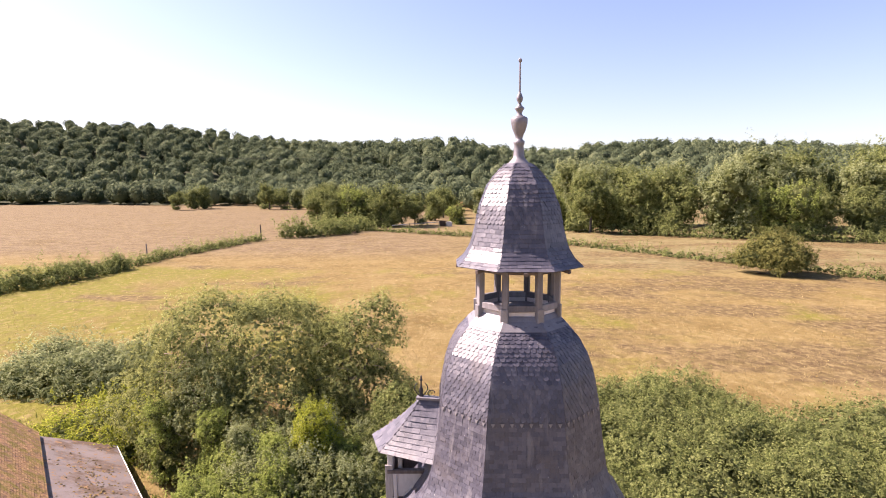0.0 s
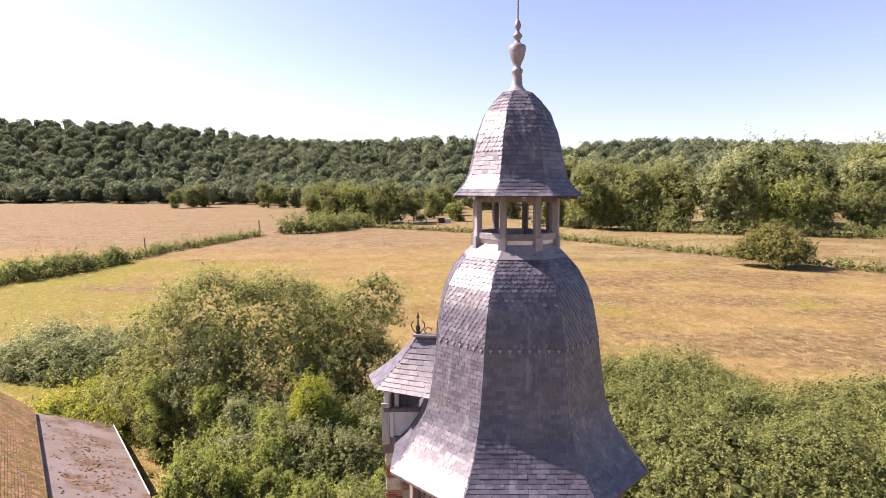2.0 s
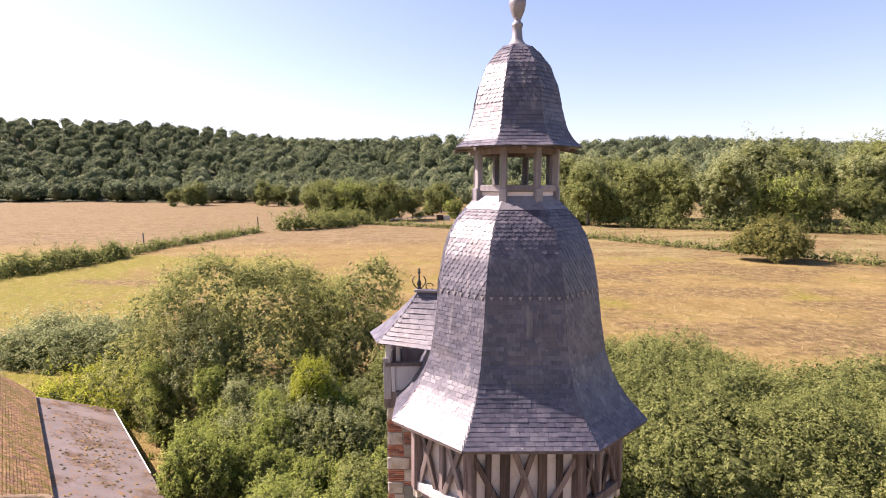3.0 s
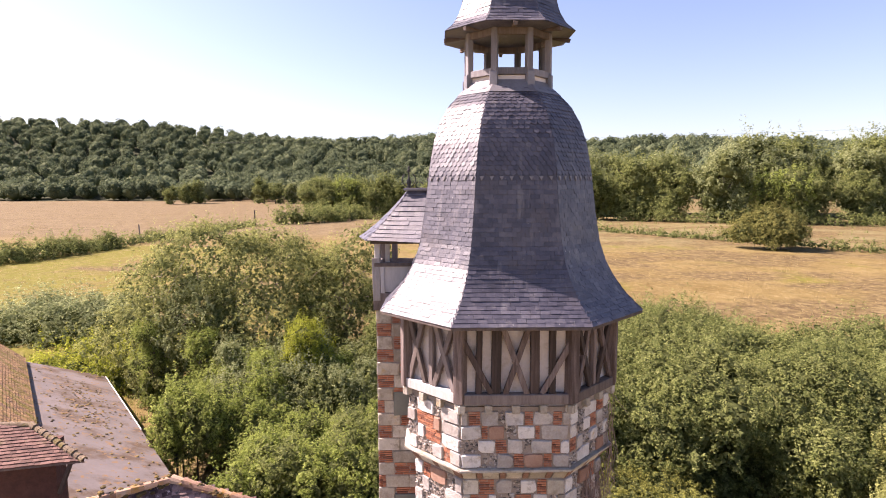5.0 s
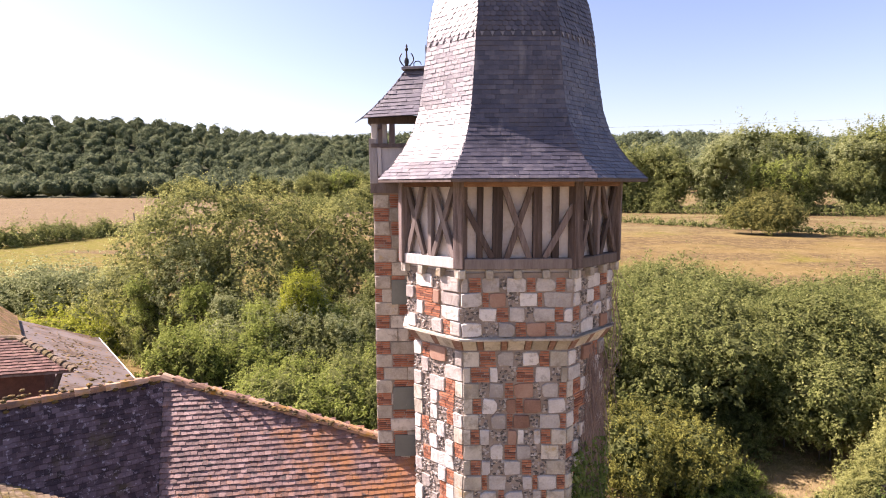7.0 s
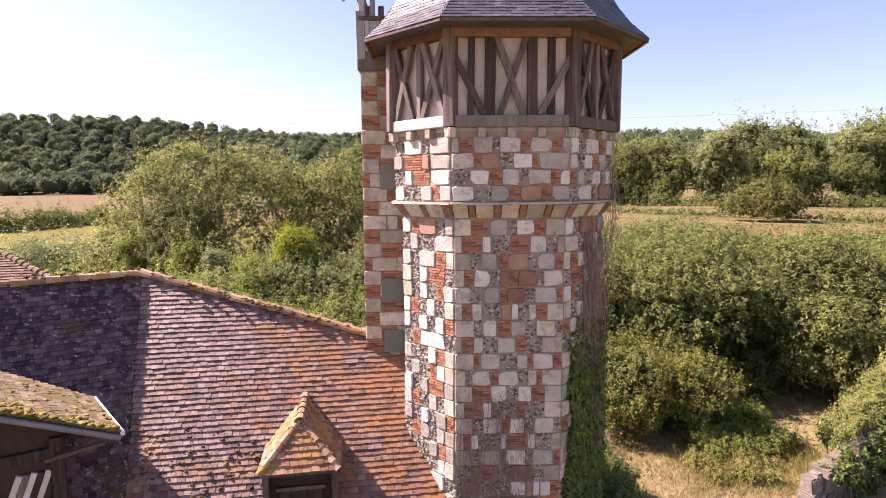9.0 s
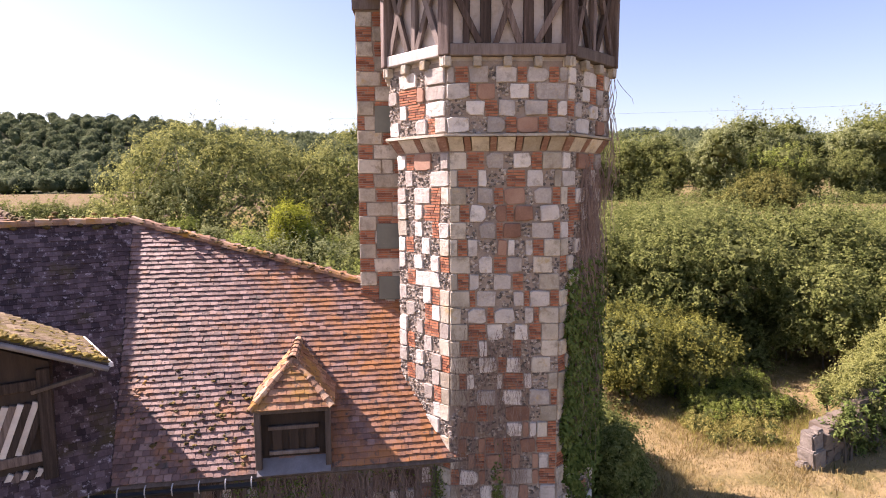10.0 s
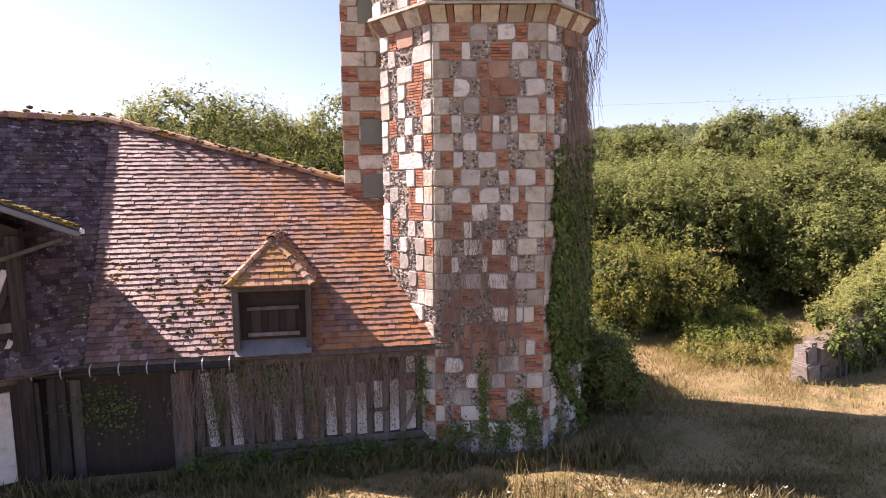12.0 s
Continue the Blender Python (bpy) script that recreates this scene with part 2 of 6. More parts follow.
# a little blue distance haze is mixed into the woodland green
LEAF_WOOD_HAZE = leaves("leaf_woodland_haze", (0.058, 0.080, 0.046), (0.116, 0.148, 0.080), (0.195, 0.224, 0.116), 0.4, 0.22, 0.03)
LEAF_IVY = leaves("leaf_ivy", (0.060, 0.092, 0.024), (0.118, 0.166, 0.045), (0.190, 0.240, 0.078), 0.3)
LEAF_RUST = leaves("leaf_rusty", (0.125, 0.120, 0.034), (0.215, 0.222, 0.056), (0.315, 0.325, 0.090), 0.5)
STRAW = leaves("dry_grass", (0.17, 0.12, 0.045), (0.29, 0.22, 0.095), (0.41, 0.325, 0.16), 0.35, 0.3, 0.5)
GREEN_GRASS = leaves("green_grass", (0.070, 0.090, 0.020), (0.145, 0.170, 0.040), (0.235, 0.250, 0.070), 0.4, 0.3, 0.4)
LEAF_OLIVE_DARK = leaves("leaf_dark_olive", (0.085, 0.088, 0.026), (0.160, 0.160, 0.048), (0.245, 0.238, 0.080), 0.4)
STUMP_STONE = shader("weathered_stump_stone", [(0.10, 0.085, 0.07), (0.19, 0.165, 0.145), (0.30, 0.265, 0.235)], 5, 0.95, 1.0, 12, 0.2, bump_dist=0.05)
CREEPER_STEM = shader("creeper_stems", [(0.15, 0.105, 0.092), (0.29, 0.215, 0.185)], 5, 0.95, 0.3, 20, 0.3)
LEAF_FRESH = leaves("leaf_fresh", (0.145, 0.190, 0.042), (0.255, 0.312, 0.074), (0.365, 0.412, 0.122), 0.5)
BANK_GRASS = leaves("bank_grass", (0.15, 0.142, 0.038), (0.27, 0.25, 0.075), (0.39, 0.35, 0.135))
DULL_WEED = leaves("dull_weeds", (0.105, 0.090, 0.042), (0.185, 0.158, 0.078), (0.285, 0.240, 0.128))
SOFFIT_WOOD = shader("soffit_boards", [(0.085, 0.044, 0.030), (0.155, 0.082, 0.054), (0.24, 0.14, 0.095)], 4, 0.85, 0.5, 20, 0.2, island=False)
CREAM_FLOWER = leaves("umbel_flower", (0.4, 0.37, 0.28), (0.55, 0.52, 0.42), (0.68, 0.66, 0.56), 0.3)


def meadow():
    """Dry summer meadow: straw, ochre and green patches, darker mown swathes."""
    m = bpy.data.materials.new("meadow")
    m.use_nodes = True
    n, l = m.node_tree.nodes, m.node_tree.links
    b = n["Principled BSDF"]
    b.inputs["Roughness"].default_value = 0.95
    b.inputs["Specular IOR Level"].default_value = 0.1
    geo = n.new("ShaderNodeNewGeometry")

    def ns(sc, detail=5.0, stretch=(1, 1, 1), loc=(0, 0, 0)):
        mp = n.new("ShaderNodeMapping")
        mp.inputs["Scale"].default_value = stretch
        mp.inputs["Location"].default_value = loc
        l.new(geo.outputs["Position"], mp.inputs[0])
        q = n.new("ShaderNodeTexNoise")
        q.inputs["Scale"].default_value, q.inputs["Detail"].default_value, q.inputs["Roughness"].default_value = sc, detail, 0.65
        l.new(mp.outputs[0], q.inputs["Vector"])
        return q.outputs["Fac"]

    def mixed(fac, lo, hi, a, c):
        r = n.new("ShaderNodeMapRange")
        r.inputs["From Min"].default_value, r.inputs["From Max"].default_value = lo, hi
        l.new(fac, r.inputs["Value"])
        x = n.new("ShaderNodeMixRGB")
        l.new(r.outputs[0], x.inputs[0])
        for i, v in ((1, a), (2, c)):
            if isinstance(v, tuple):
                x.inputs[i].default_value = (*v, 1)
            else:
                l.new(v, x.inputs[i])
        return x.outputs[0]

    def along(axis, lo, hi):
        x = n.new("ShaderNodeSeparateXYZ")
        l.new(geo.outputs["Position"], x.inputs[0])
        r = n.new("ShaderNodeMapRange")
        r.interpolation_type = "SMOOTHSTEP"
        r.inputs["From Min"].default_value, r.inputs["From Max"].default_value = lo, hi
        l.new(x.outputs[axis], r.inputs["Value"])
        return r.outputs[0]

    def times(a, c):
        q = n.new("ShaderNodeMath")
        q.operation = "MULTIPLY"
        for i, v in enumerate((a, c)):
            if isinstance(v, (int, float)):
                q.inputs[i].default_value = v
            else:
                l.new(v, q.inputs[i])
        return q.outputs[0]

    def plus(a, c):
        q = n.new("ShaderNodeMath")
        l.new(a, q.inputs[0])
        l.new(c, q.inputs[1])
        return q.outputs[0]

    # straw and ochre ground, pinkish mown field far off, yellow-green growth towards the hedge and the barn, brown swathes
    col = mixed(ns(0.10, 9.0), 0.34, 0.66, (0.132, 0.092, 0.032), (0.205, 0.154, 0.064))
    col = mixed(times(along("Y", 150, 185), along("X", 40, -20)), 0.0, 1.0, col, mixed(ns(0.2, 8.0), 0.38, 0.62, (0.112, 0.080, 0.044), (0.162, 0.124, 0.072)))
    col = mixed(times(along("Y", 118, 150), along("X", -5, 60)), 0.0, 1.0, col, mixed(ns(0.25, 8.0), 0.38, 0.62, (0.135, 0.116, 0.050), (0.190, 0.165, 0.084)))
    green = plus(ns(0.06, 7.0, (1, 0.6, 1)), times(along("X", 20, -90), 0.21))
    col = mixed(times(green, along("Y", 165, 135)), 0.52, 0.68, col, (0.132, 0.126, 0.020))
    col = mixed(plus(ns(0.05, 8.0, (0.7, 1.25, 1), (31, 7, 0)), times(along("X", -20, 70), 0.10)), 0.54, 0.64, col, mixed(ns(0.7, 8.0), 0.40, 0.62, (0.082, 0.056, 0.028), (0.165, 0.122, 0.056)))
    col = mixed(ns(0.9, 9.0, (1.2, 0.9, 1)), 0.50, 0.74, col, (0.245, 0.190, 0.088))
    col = mixed(ns(0.5, 9.0, (1.2, 0.9, 1), (3, 9, 0)), 0.50, 0.76, col, (0.116, 0.090, 0.032))
    col = mixed(ns(6.0, 6.0), 0.58, 0.74, col, (0.105, 0.072, 0.026))
    col = mixed(along("Y", 34, 22), 0.0, 1.0, col, mixed(ns(0.8, 8.0), 0.45, 0.62, (0.275, 0.210, 0.112), (0.165, 0.138, 0.06)))
    col = mixed(times(along("Y", 635, 660), 1.0), 0.0, 1.0, col, (0.045, 0.052, 0.028))
    l.new(col, b.inputs["Base Color"])
    bp = n.new("ShaderNodeBump")
    bp.inputs["Strength"].default_value, bp.inputs["Distance"].default_value = 1.0, 0.25
    l.new(ns(1.8, 9.0), bp.inputs["Height"])
    l.new(bp.outputs[0], b.inputs["Normal"])
    return m


MEADOW = meadow()

# ---- builders ----
def mesh_from(name, verts, faces, material):
    me = bpy.data.meshes.new(name)
    me.from_pydata([tuple(v) for v in verts], [], [tuple(f) for f in faces])
    me.materials.append(material)
    me.update()
    return me


def mesh_bulk(name, verts, faces, material, smooth=False):
    """A mesh out of numpy arrays: verts (n, 3), faces (m, k) of one size k."""
    verts, faces = np.asarray(verts, dtype=np.float32), np.asarray(faces, dtype=np.int32)
    me = bpy.data.meshes.new(name)
    k = faces.shape[1]
    me.vertices.add(len(verts))
    me.vertices.foreach_set("co", verts.ravel())
    me.loops.add(faces.size)
    me.loops.foreach_set("vertex_index", faces.ravel())
    me.polygons.add(len(faces))
    me.polygons.foreach_set("loop_start", np.arange(0, faces.size, k, dtype=np.int32))
    me.polygons.foreach_set("use_smooth", np.full(len(faces), smooth))
    me.materials.append(material)
    me.update(calc_edges=True)
    return me


def thing(name, base, label, category, group="", kind=""):
    ob = new(name)
    ob.location = base
    ob.empty_display_size = 0.2
    return tagged(ob, label, category, group, kind)


def attach(name, mesh, parent, label="", m=None, kind=""):
    """A part under its thing; the mesh is in world coordinates unless m places it."""
    ob = new(name, mesh)
    root = parent
    where = Matrix.Identity(4)
    while root is not None:
        where = Matrix.Translation(root.location) @ where if root.type == "EMPTY" else where
        root = root.parent
    ob.parent = parent
    ob.matrix_parent_inverse = where.inverted() if parent.type == "EMPTY" else Matrix.Identity(4)
    if m is not None:
        ob.matrix_basis = m
    if label:
        ob["label"] = label
    if kind:
        ob["kind"] = kind
    return ob


def part(name, bm, material, parent, label="", smooth=False, m=None, kind=""):
    me = bpy.data.meshes.new(name)
    bm.normal_update()
    bm.to_mesh(me)
    bm.free()
    me.materials.append(material)
    if smooth:
        me.polygons.foreach_set("use_smooth", [True] * len(me.polygons))
    return attach(name, me, parent, label, m, kind)


def add_prism(bm, ring, z0, z1, ring_top=None):
    lo = [bm.verts.new((x, y, z0)) for x, y in ring]
    hi = [bm.verts.new((x, y, z1)) for x, y in (ring_top or ring)]
    n = len(ring)
    for i in range(n):
        bm.faces.new((lo[i], lo[(i + 1) % n], hi[(i + 1) % n], hi[i]))
    bm.faces.new(lo[::-1])
    bm.faces.new(hi)
    return bm


def add_box(bm, m, sx, sy, sz, jitter=0.0, rng=random):
    """A box of that size round the matrix m's origin."""
    vs = []
    for x in (-0.5, 0.5):
        for y in (-0.5, 0.5):
            for z in (-0.5, 0.5):
                p = Vector((x * sx, y * sy, z * sz))
                if jitter:
                    p += Vector([rng.uniform(-jitter, jitter) for _ in range(3)])
                vs.append(bm.verts.new(m @ p))
    for f in ((0, 1, 3, 2), (4, 6, 7, 5), (0, 4, 5, 1), (2, 3, 7, 6), (0, 2, 6, 4), (1, 5, 7, 3)):
        bm.faces.new([vs[i] for i in f])
    return bm


def beam(a, b, w, d, facing=(0, -1, 0), worn=0.006):
    """A hewn timber from a to b, w wide and d deep towards facing, with bevelled, slightly uneven edges."""
    a, b = Vector(a), Vector(b)
    along = (b - a).normalized()
    out = Vector(facing)
    out = (out - along * out.dot(along)).normalized()
    side = along.cross(out)
    m = Matrix((side, out, along)).transposed().to_4x4()
    m.translation = (a + b) / 2
    bm = bmesh.new()
    add_box(bm, m, w, d, (b - a).length, worn)
    bmesh.ops.bevel(bm, geom=bm.edges[:], offset=min(w, d) * 0.08, segments=1, affect="EDGES")
    return bm


def lathe(bm, profile, centre, n=16, size=1.0):
    rings = []
    for r, z in profile:
        r, z = r * size, z * size
        rings.append([bm.verts.new((centre[0] + r * math.cos(2 * math.pi * i / n), centre[1] + r * math.sin(2 * math.pi * i / n), centre[2] + z)) for i in range(n)])
    for a, b in zip(rings, rings[1:]):
        for i in range(n):
            bm.faces.new((a[i], a[(i + 1) % n], b[(i + 1) % n], b[i]))
    bm.faces.new(rings[0][::-1])
    bm.faces.new(rings[-1])
    return bm


def limb_mesh(path, radii, bm, n=6):
    rings = []
    for i, (p, rad) in enumerate(zip(path, radii)):
        p = Vector(p)
        a = Vector(path[min(i + 1, len(path) - 1)]) - Vector(path[max(i - 1, 0)])
        a.normalize()
        s = a.cross(Vector((0.3, 0.9, 0.2))).normalized()
        t = a.cross(s)
        rings.append([bm.verts.new(p + s * (rad * math.cos(2 * math.pi * j / n)) + t * (rad * math.sin(2 * math.pi * j / n))) for j in range(n)])
    for a, b in zip(rings, rings[1:]):
        for j in range(n):
            bm.faces.new((a[j], a[(j + 1) % n], b[(j + 1) % n], b[j]))
    bm.faces.new(rings[-1])


# ---- ground ----
def smooth01(v):
    v = np.clip(v, 0, 1)
    return v * v * (3 - 2 * v)


def ground_z(x, y):
    x, y = np.asarray(x, float), np.asarray(y, float)
    z = -0.95 + 0.55 * smooth01((y - 13) / 30) + 0.9 * smooth01((y - 35) / 90)
    z = z + 0.10 * np.sin(x * 0.31 + 1.7) * np.sin(y * 0.27) + 0.35 * np.sin(x * 0.043) * np.sin(y * 0.05 + 1)* smooth01((y - 30) / 60)
    left = smooth01((120 - x) / 500)
    foot = 470 + 190 * left
    hill = smooth01((y - foot) / 420) * (76 + 46 * smooth01((-x - 60) / 520) - 22 * smooth01((x + 20) / 150) + 4 * np.sin(x * 0.006 + 0.5))
    bank = smooth01((y - 215) / 190) * smooth01((x - 120) / 200) * 14
    return z + hill + np.minimum(bank, 30)


def build_ground():
    ax = np.concatenate([-np.geomspace(2200, 30, 60), np.linspace(-28, 34, 70), np.geomspace(36, 2200, 60)])
    ay = np.concatenate([np.linspace(-300, -6, 16), np.linspace(-4, 70, 90), np.geomspace(72, 2400, 110)])
    gx, gy = np.meshgrid(ax, ay)
    v = np.stack([gx, gy, ground_z(gx, gy)], -1).reshape(-1, 3)
    nx, ny = len(ax), len(ay)
    i = np.arange(nx * ny).reshape(ny, nx)
    f = np.stack([i[:-1, :-1], i[:-1, 1:], i[1:, 1:], i[1:, :-1]], -1).reshape(-1, 4)
    tagged(new("ground", mesh_bulk("ground", v, f, MEADOW, True)), "dry straw-coloured meadow with green and brown patches", "meadow", kind="structure")


build_ground()

# ---- tower: plan numbers ----
XC, YC = 1.93, 14.5


def oct_ring(s, hx, hy, sy):
    """Eight corners, counter-clockwise from above, starting at the front left: half front width s, half sizes hx, hy, half side width sy."""
    return [(XC - s, YC - hy), (XC + s, YC - hy), (XC + hx, YC - sy), (XC + hx, YC + sy),
            (XC + s, YC + hy), (XC - s, YC + hy), (XC - hx, YC + sy), (XC - hx, YC - sy)]


LOW = oct_ring(1.19, 2.34, 2.10, 0.98)
UP = oct_ring(1.25, 2.50, 2.28, 1.04)
TIMBER = oct_ring(1.27, 2.55, 2.30, 1.06)
BASE_Z, BAND_Z, SILL_Z, EAVE_Z = -1.3, 8.55, 10.31, 12.24

tower = thing("tower", (XC, YC, BASE_Z), "octagonal tower of checkered limestone, brick and flint under a slate dome", "tower")
bm = bmesh.new()
add_prism(bm, LOW, BASE_Z, BAND_Z)
lower_wall = part("lower_wall", bm, MORTAR, tower, "mortared rubble wall core")
bm = bmesh.new()
add_prism(bm, UP, BAND_Z + 0.16, SILL_Z - 0.1)
upper_wall = part("upper_wall", bm, MORTAR, tower, "mortared wall of the corbelled storey")
bm = bmesh.new()
add_prism(bm, oct_ring(1.22, 2.47, 2.22, 1.02), SILL_Z - 0.12, EAVE_Z + 0.25)
timber_storey = part("timber_storey", bm, PLASTER, tower, "cream plaster infill between timbers")

# ---- slate bell roof ----
DOME = [(1.00, 17.66), (1.22, 17.42), (1.50, 17.10), (1.70, 16.70), (1.84, 16.25), (1.95, 15.60), (2.02, 15.00), (2.08, 14.50),
        (2.17, 13.90), (2.31, 13.42), (2.50, 13.04), (2.75, 12.67), (3.13, 12.27)]
HAT = [(0.30, 21.50), (0.52, 21.28), (0.78, 20.93), (0.97, 20.40), (1.08, 19.85), (1.20, 19.38), (1.36, 19.10), (1.56, 18.92)]


def oct_at(a, k):
    return oct_ring(k * a, a, a, k * a)


def shell(bm, profile, k0, k1):
    """Eight curved faces under the slates."""
    rings = []
    for i, (a, z) in enumerate(profile):
        k = k0 + (k1 - k0) * i / (len(profile) - 1)
        rings.append([bm.verts.new((x, y, z)) for x, y in oct_at(a, k)])
    for hi, lo in zip(rings, rings[1:]):
        for i in range(8):
            bm.faces.new((lo[i], lo[(i + 1) % 8], hi[(i + 1) % 8], hi[i]))
    bm.faces.new(rings[0])
    bm.faces.new(rings[-1][::-1])
    return bm


def dense(profile, step):
    """The profile resampled to even steps along its length, from the eave upwards: (a, z, share from the top)."""
    p = np.array(profile[::-1], float)
    d = np.concatenate([[0], np.cumsum(np.hypot(*np.diff(p, axis=0).T))])
    s = np.arange(0, d[-1] - step * 0.4, step)
    return [(float(np.interp(q, d, p[:, 0])), float(np.interp(q, d, p[:, 1])), 1 - q / d[-1]) for q in s]


# One slate: x across, z up the slope, y outwards; a square-cut and a round-tailed kind.
def slate_mesh(name, tail, material):
    if tail == "round":
        outline = [(-0.5, 0.9), (-0.5, 0.0), (-0.40, -0.28), (-0.16, -0.46), (0.16, -0.46), (0.40, -0.28), (0.5, 0.0), (0.5, 0.9)]
    else:
        outline = [(-0.5, 0.9), (-0.5, -0.5), (0.5, -0.5), (0.5, 0.9)]
    v = []
    for x, z in outline:
        out = 0.5 + (0.9 - z) * 0.9
        v += [(x * 0.97, -out, z), (x * 0.97, -out + 1.0, z)]
    n = len(outline)
    f = [tuple(range(0, 2 * n, 2))] + [(2 * i, 2 * i + 1, 2 * ((i + 1) % n) + 1, 2 * ((i + 1) % n)) for i in range(n)]
    return mesh_from(name, v, f, material)


def slate_cover(profile, k0, k1, step, width, round_above, own_below, host, rng):
    """Courses of slates on the eight faces; the front ones below own_below are pieces of their own, the rest one mesh."""
    kinds = {"square": slate_mesh("slate", "square", SLATE_PIECE), "round": slate_mesh("slate", "round", SLATE_PIECE)}
    verts, polys = [], []
    made = 0
    rows = dense(profile, step)
    for r, (a, z, share) in enumerate(rows[:-1]):
        k = k0 + (k1 - k0) * share
        a2, z2, sh2 = rows[r + 1]
        k2 = k0 + (k1 - k0) * sh2
        lo, hi = oct_at(a, k), oct_at(a2, k2)
        for side in range(8):
            p, q = Vector((*lo[side], z)), Vector((*lo[(side + 1) % 8], z))
            up = (Vector((*hi[side], z2)) + Vector((*hi[(side + 1) % 8], z2))) / 2 - (p + q) / 2
            right = (q - p).normalized()
            nrm = right.cross(up).normalized()
            length = (q - p).length
            n = max(2, round(length / (width * (0.66 if z > round_above else 1.0))))
            w = length / n
            shift = 0.5 if r % 2 else 0.0
            kind = "round" if z > round_above else "square"
            count = n + (1 if shift else 0)
            for i in range(count):
                x0, x1 = max(0, (i - shift) * w), min(length, (i + 1 - shift) * w)
                if x1 - x0 < 0.02:
                    continue
                c = p + right * ((x0 + x1) / 2) + up * 0.5 + nrm * rng.uniform(0.004, 0.008)
                h = up.length
                tip = rng.uniform(-0.012, 0.012)
                m = Matrix(((right + up.normalized() * tip) * (x1 - x0), nrm * (-0.014 if kind == "round" else -0.009) * rng.uniform(0.8, 1.3), (up.normalized() + nrm * rng.gauss(0, 0.022)) * h * rng.uniform(0.99, 1.01))).transposed().to_4x4()
                m.translation = c
                if side == 0 and z < own_below and made < 300:
                    made += 1
                    attach("slate", kinds[kind], host, m=m)
                else:
                    base = len(verts)
                    me = kinds[kind]
                    verts += [m @ v.co for v in me.vertices]
                    polys += [[base + j for j in f.vertices] for f in me.polygons]
    ob = attach("slate_courses", mesh_from("slate_courses", verts, polys, SLATE), host, "courses of weathered grey slates", kind="stuff")
    return ob


rng = random.Random(3)
bm = bmesh.new()
shell(bm, DOME, 0.44, 0.475)
bell_roof = part("bell_roof", bm, SLATE, tower, "bell-shaped slate roof with flared eaves")
bm = bmesh.new()
shell(bm, HAT, 0.42, 0.43)
hat_roof = part("lantern_roof", bm, SLATE, tower, "small bell-shaped slate cap over the lantern")

# lead collar and urn finial on the cap
bm = bmesh.new()
lathe(bm, [(0.50, -0.10), (0.40, 0.02), (0.28, 0.13), (0.20, 0.22), (0.165, 0.30), (0.15, 0.50), (0.14, 0.62), (0.165, 0.66), (0.17, 0.74), (0.12, 0.78), (0.10, 0.82),
           (0.13, 0.92), (0.20, 1.08), (0.245, 1.26), (0.255, 1.38), (0.22, 1.44), (0.10, 1.49), (0.075, 1.56), (0.10, 1.64), (0.145, 1.69), (0.13, 1.73),
           (0.06, 1.80), (0.05, 1.86), (0.09, 1.94), (0.10, 2.00), (0.07, 2.10), (0.03, 2.18)], (XC, YC, 21.42), 20, 0.85)
finial = part("finial", bm, LEAD, tower, "turned lead urn finial", smooth=True)
bm = bmesh.new()
lathe(bm, [(0.032, 2.16), (0.026, 3.02), (0.03, 3.03), (0.055, 3.07), (0.055, 3.11), (0.02, 3.15)], (XC, YC, 21.42), 8, 0.85)
part("spike", bm, LEAD, finial, "thin metal spike with a knob")

# ---- lantern ----
LZ0, LZ1 = 17.45, 19.02
bm = bmesh.new()
shell(bm, [(0.99, 17.74), (1.06, 17.63), (1.27, 17.42)], 0.43, 0.44)
part("lead_skirt", bm, LEAD, bell_roof, "pale lead skirt under the lantern")
ring = oct_at(0.97, 0.42)
lantern = attach("lantern", mesh_from("lantern", [(x, y, z) for z in (17.40, 17.62) for x, y in oct_at(0.93, 0.42)],
                 [tuple(range(8)), tuple(range(15, 7, -1))] + [(i, (i + 1) % 8, 8 + (i + 1) % 8, 8 + i) for i in range(8)], OAK), tower, "open timber lantern")
for i in range(8):
    x, y = ring[i]
    out = Vector((x - XC, y - YC, 0)).normalized()
    part("post", beam((x, y, LZ0), (x, y, LZ1), 0.15, 0.15, out), GREY_OAK, lantern, "lead-grey weathered post")
    foot = Vector((x, y, 17.55)) + out * 0.06
    part("shoe", beam(foot, foot + Vector((0, 0, 0.38)), 0.19, 0.10, out), LEAD, lantern)
for i in range(8):
    a, b = Vector((*ring[i], 0)), Vector((*ring[(i + 1) % 8], 0))
    out = ((a + b) / 2 - Vector((XC, YC, 0))).normalized()
    up = Vector((0, 0, 1))
    part("panel", beam(a + up * 17.73 - out * 0.03, b + up * 17.73 - out * 0.03, 0.24, 0.05, out), PLASTER, lantern, "cream panel")
    part("rail", beam(a + up * 17.93, b + up * 17.93, 0.16, 0.12, out), GREY_OAK, lantern)
    part("head_beam", beam(a + up * 18.88, b + up * 18.88, 0.22, 0.12, out), OAK, lantern)
    far = (a + b) / 2 + out * 0.62
    part("rafter_tail", beam((a + b) / 2 + up * 18.97, far + up * 18.86, 0.09, 0.09, (0, 0, 1)), OAK, lantern)

# ---- timber storey ----
def on_face(ring, i, u, z, out=0.0):
    """A point on side i of a plan ring: u metres from its left corner, z up, out metres proud."""
    a, b = Vector((*ring[i], 0)), Vector((*ring[(i + 1) % 8], 0))
    d = (b - a).normalized()
    nrm = Vector((d.y, -d.x, 0))
    return a + d * u + nrm * out + Vector((0, 0, z)), nrm, (b - a).length


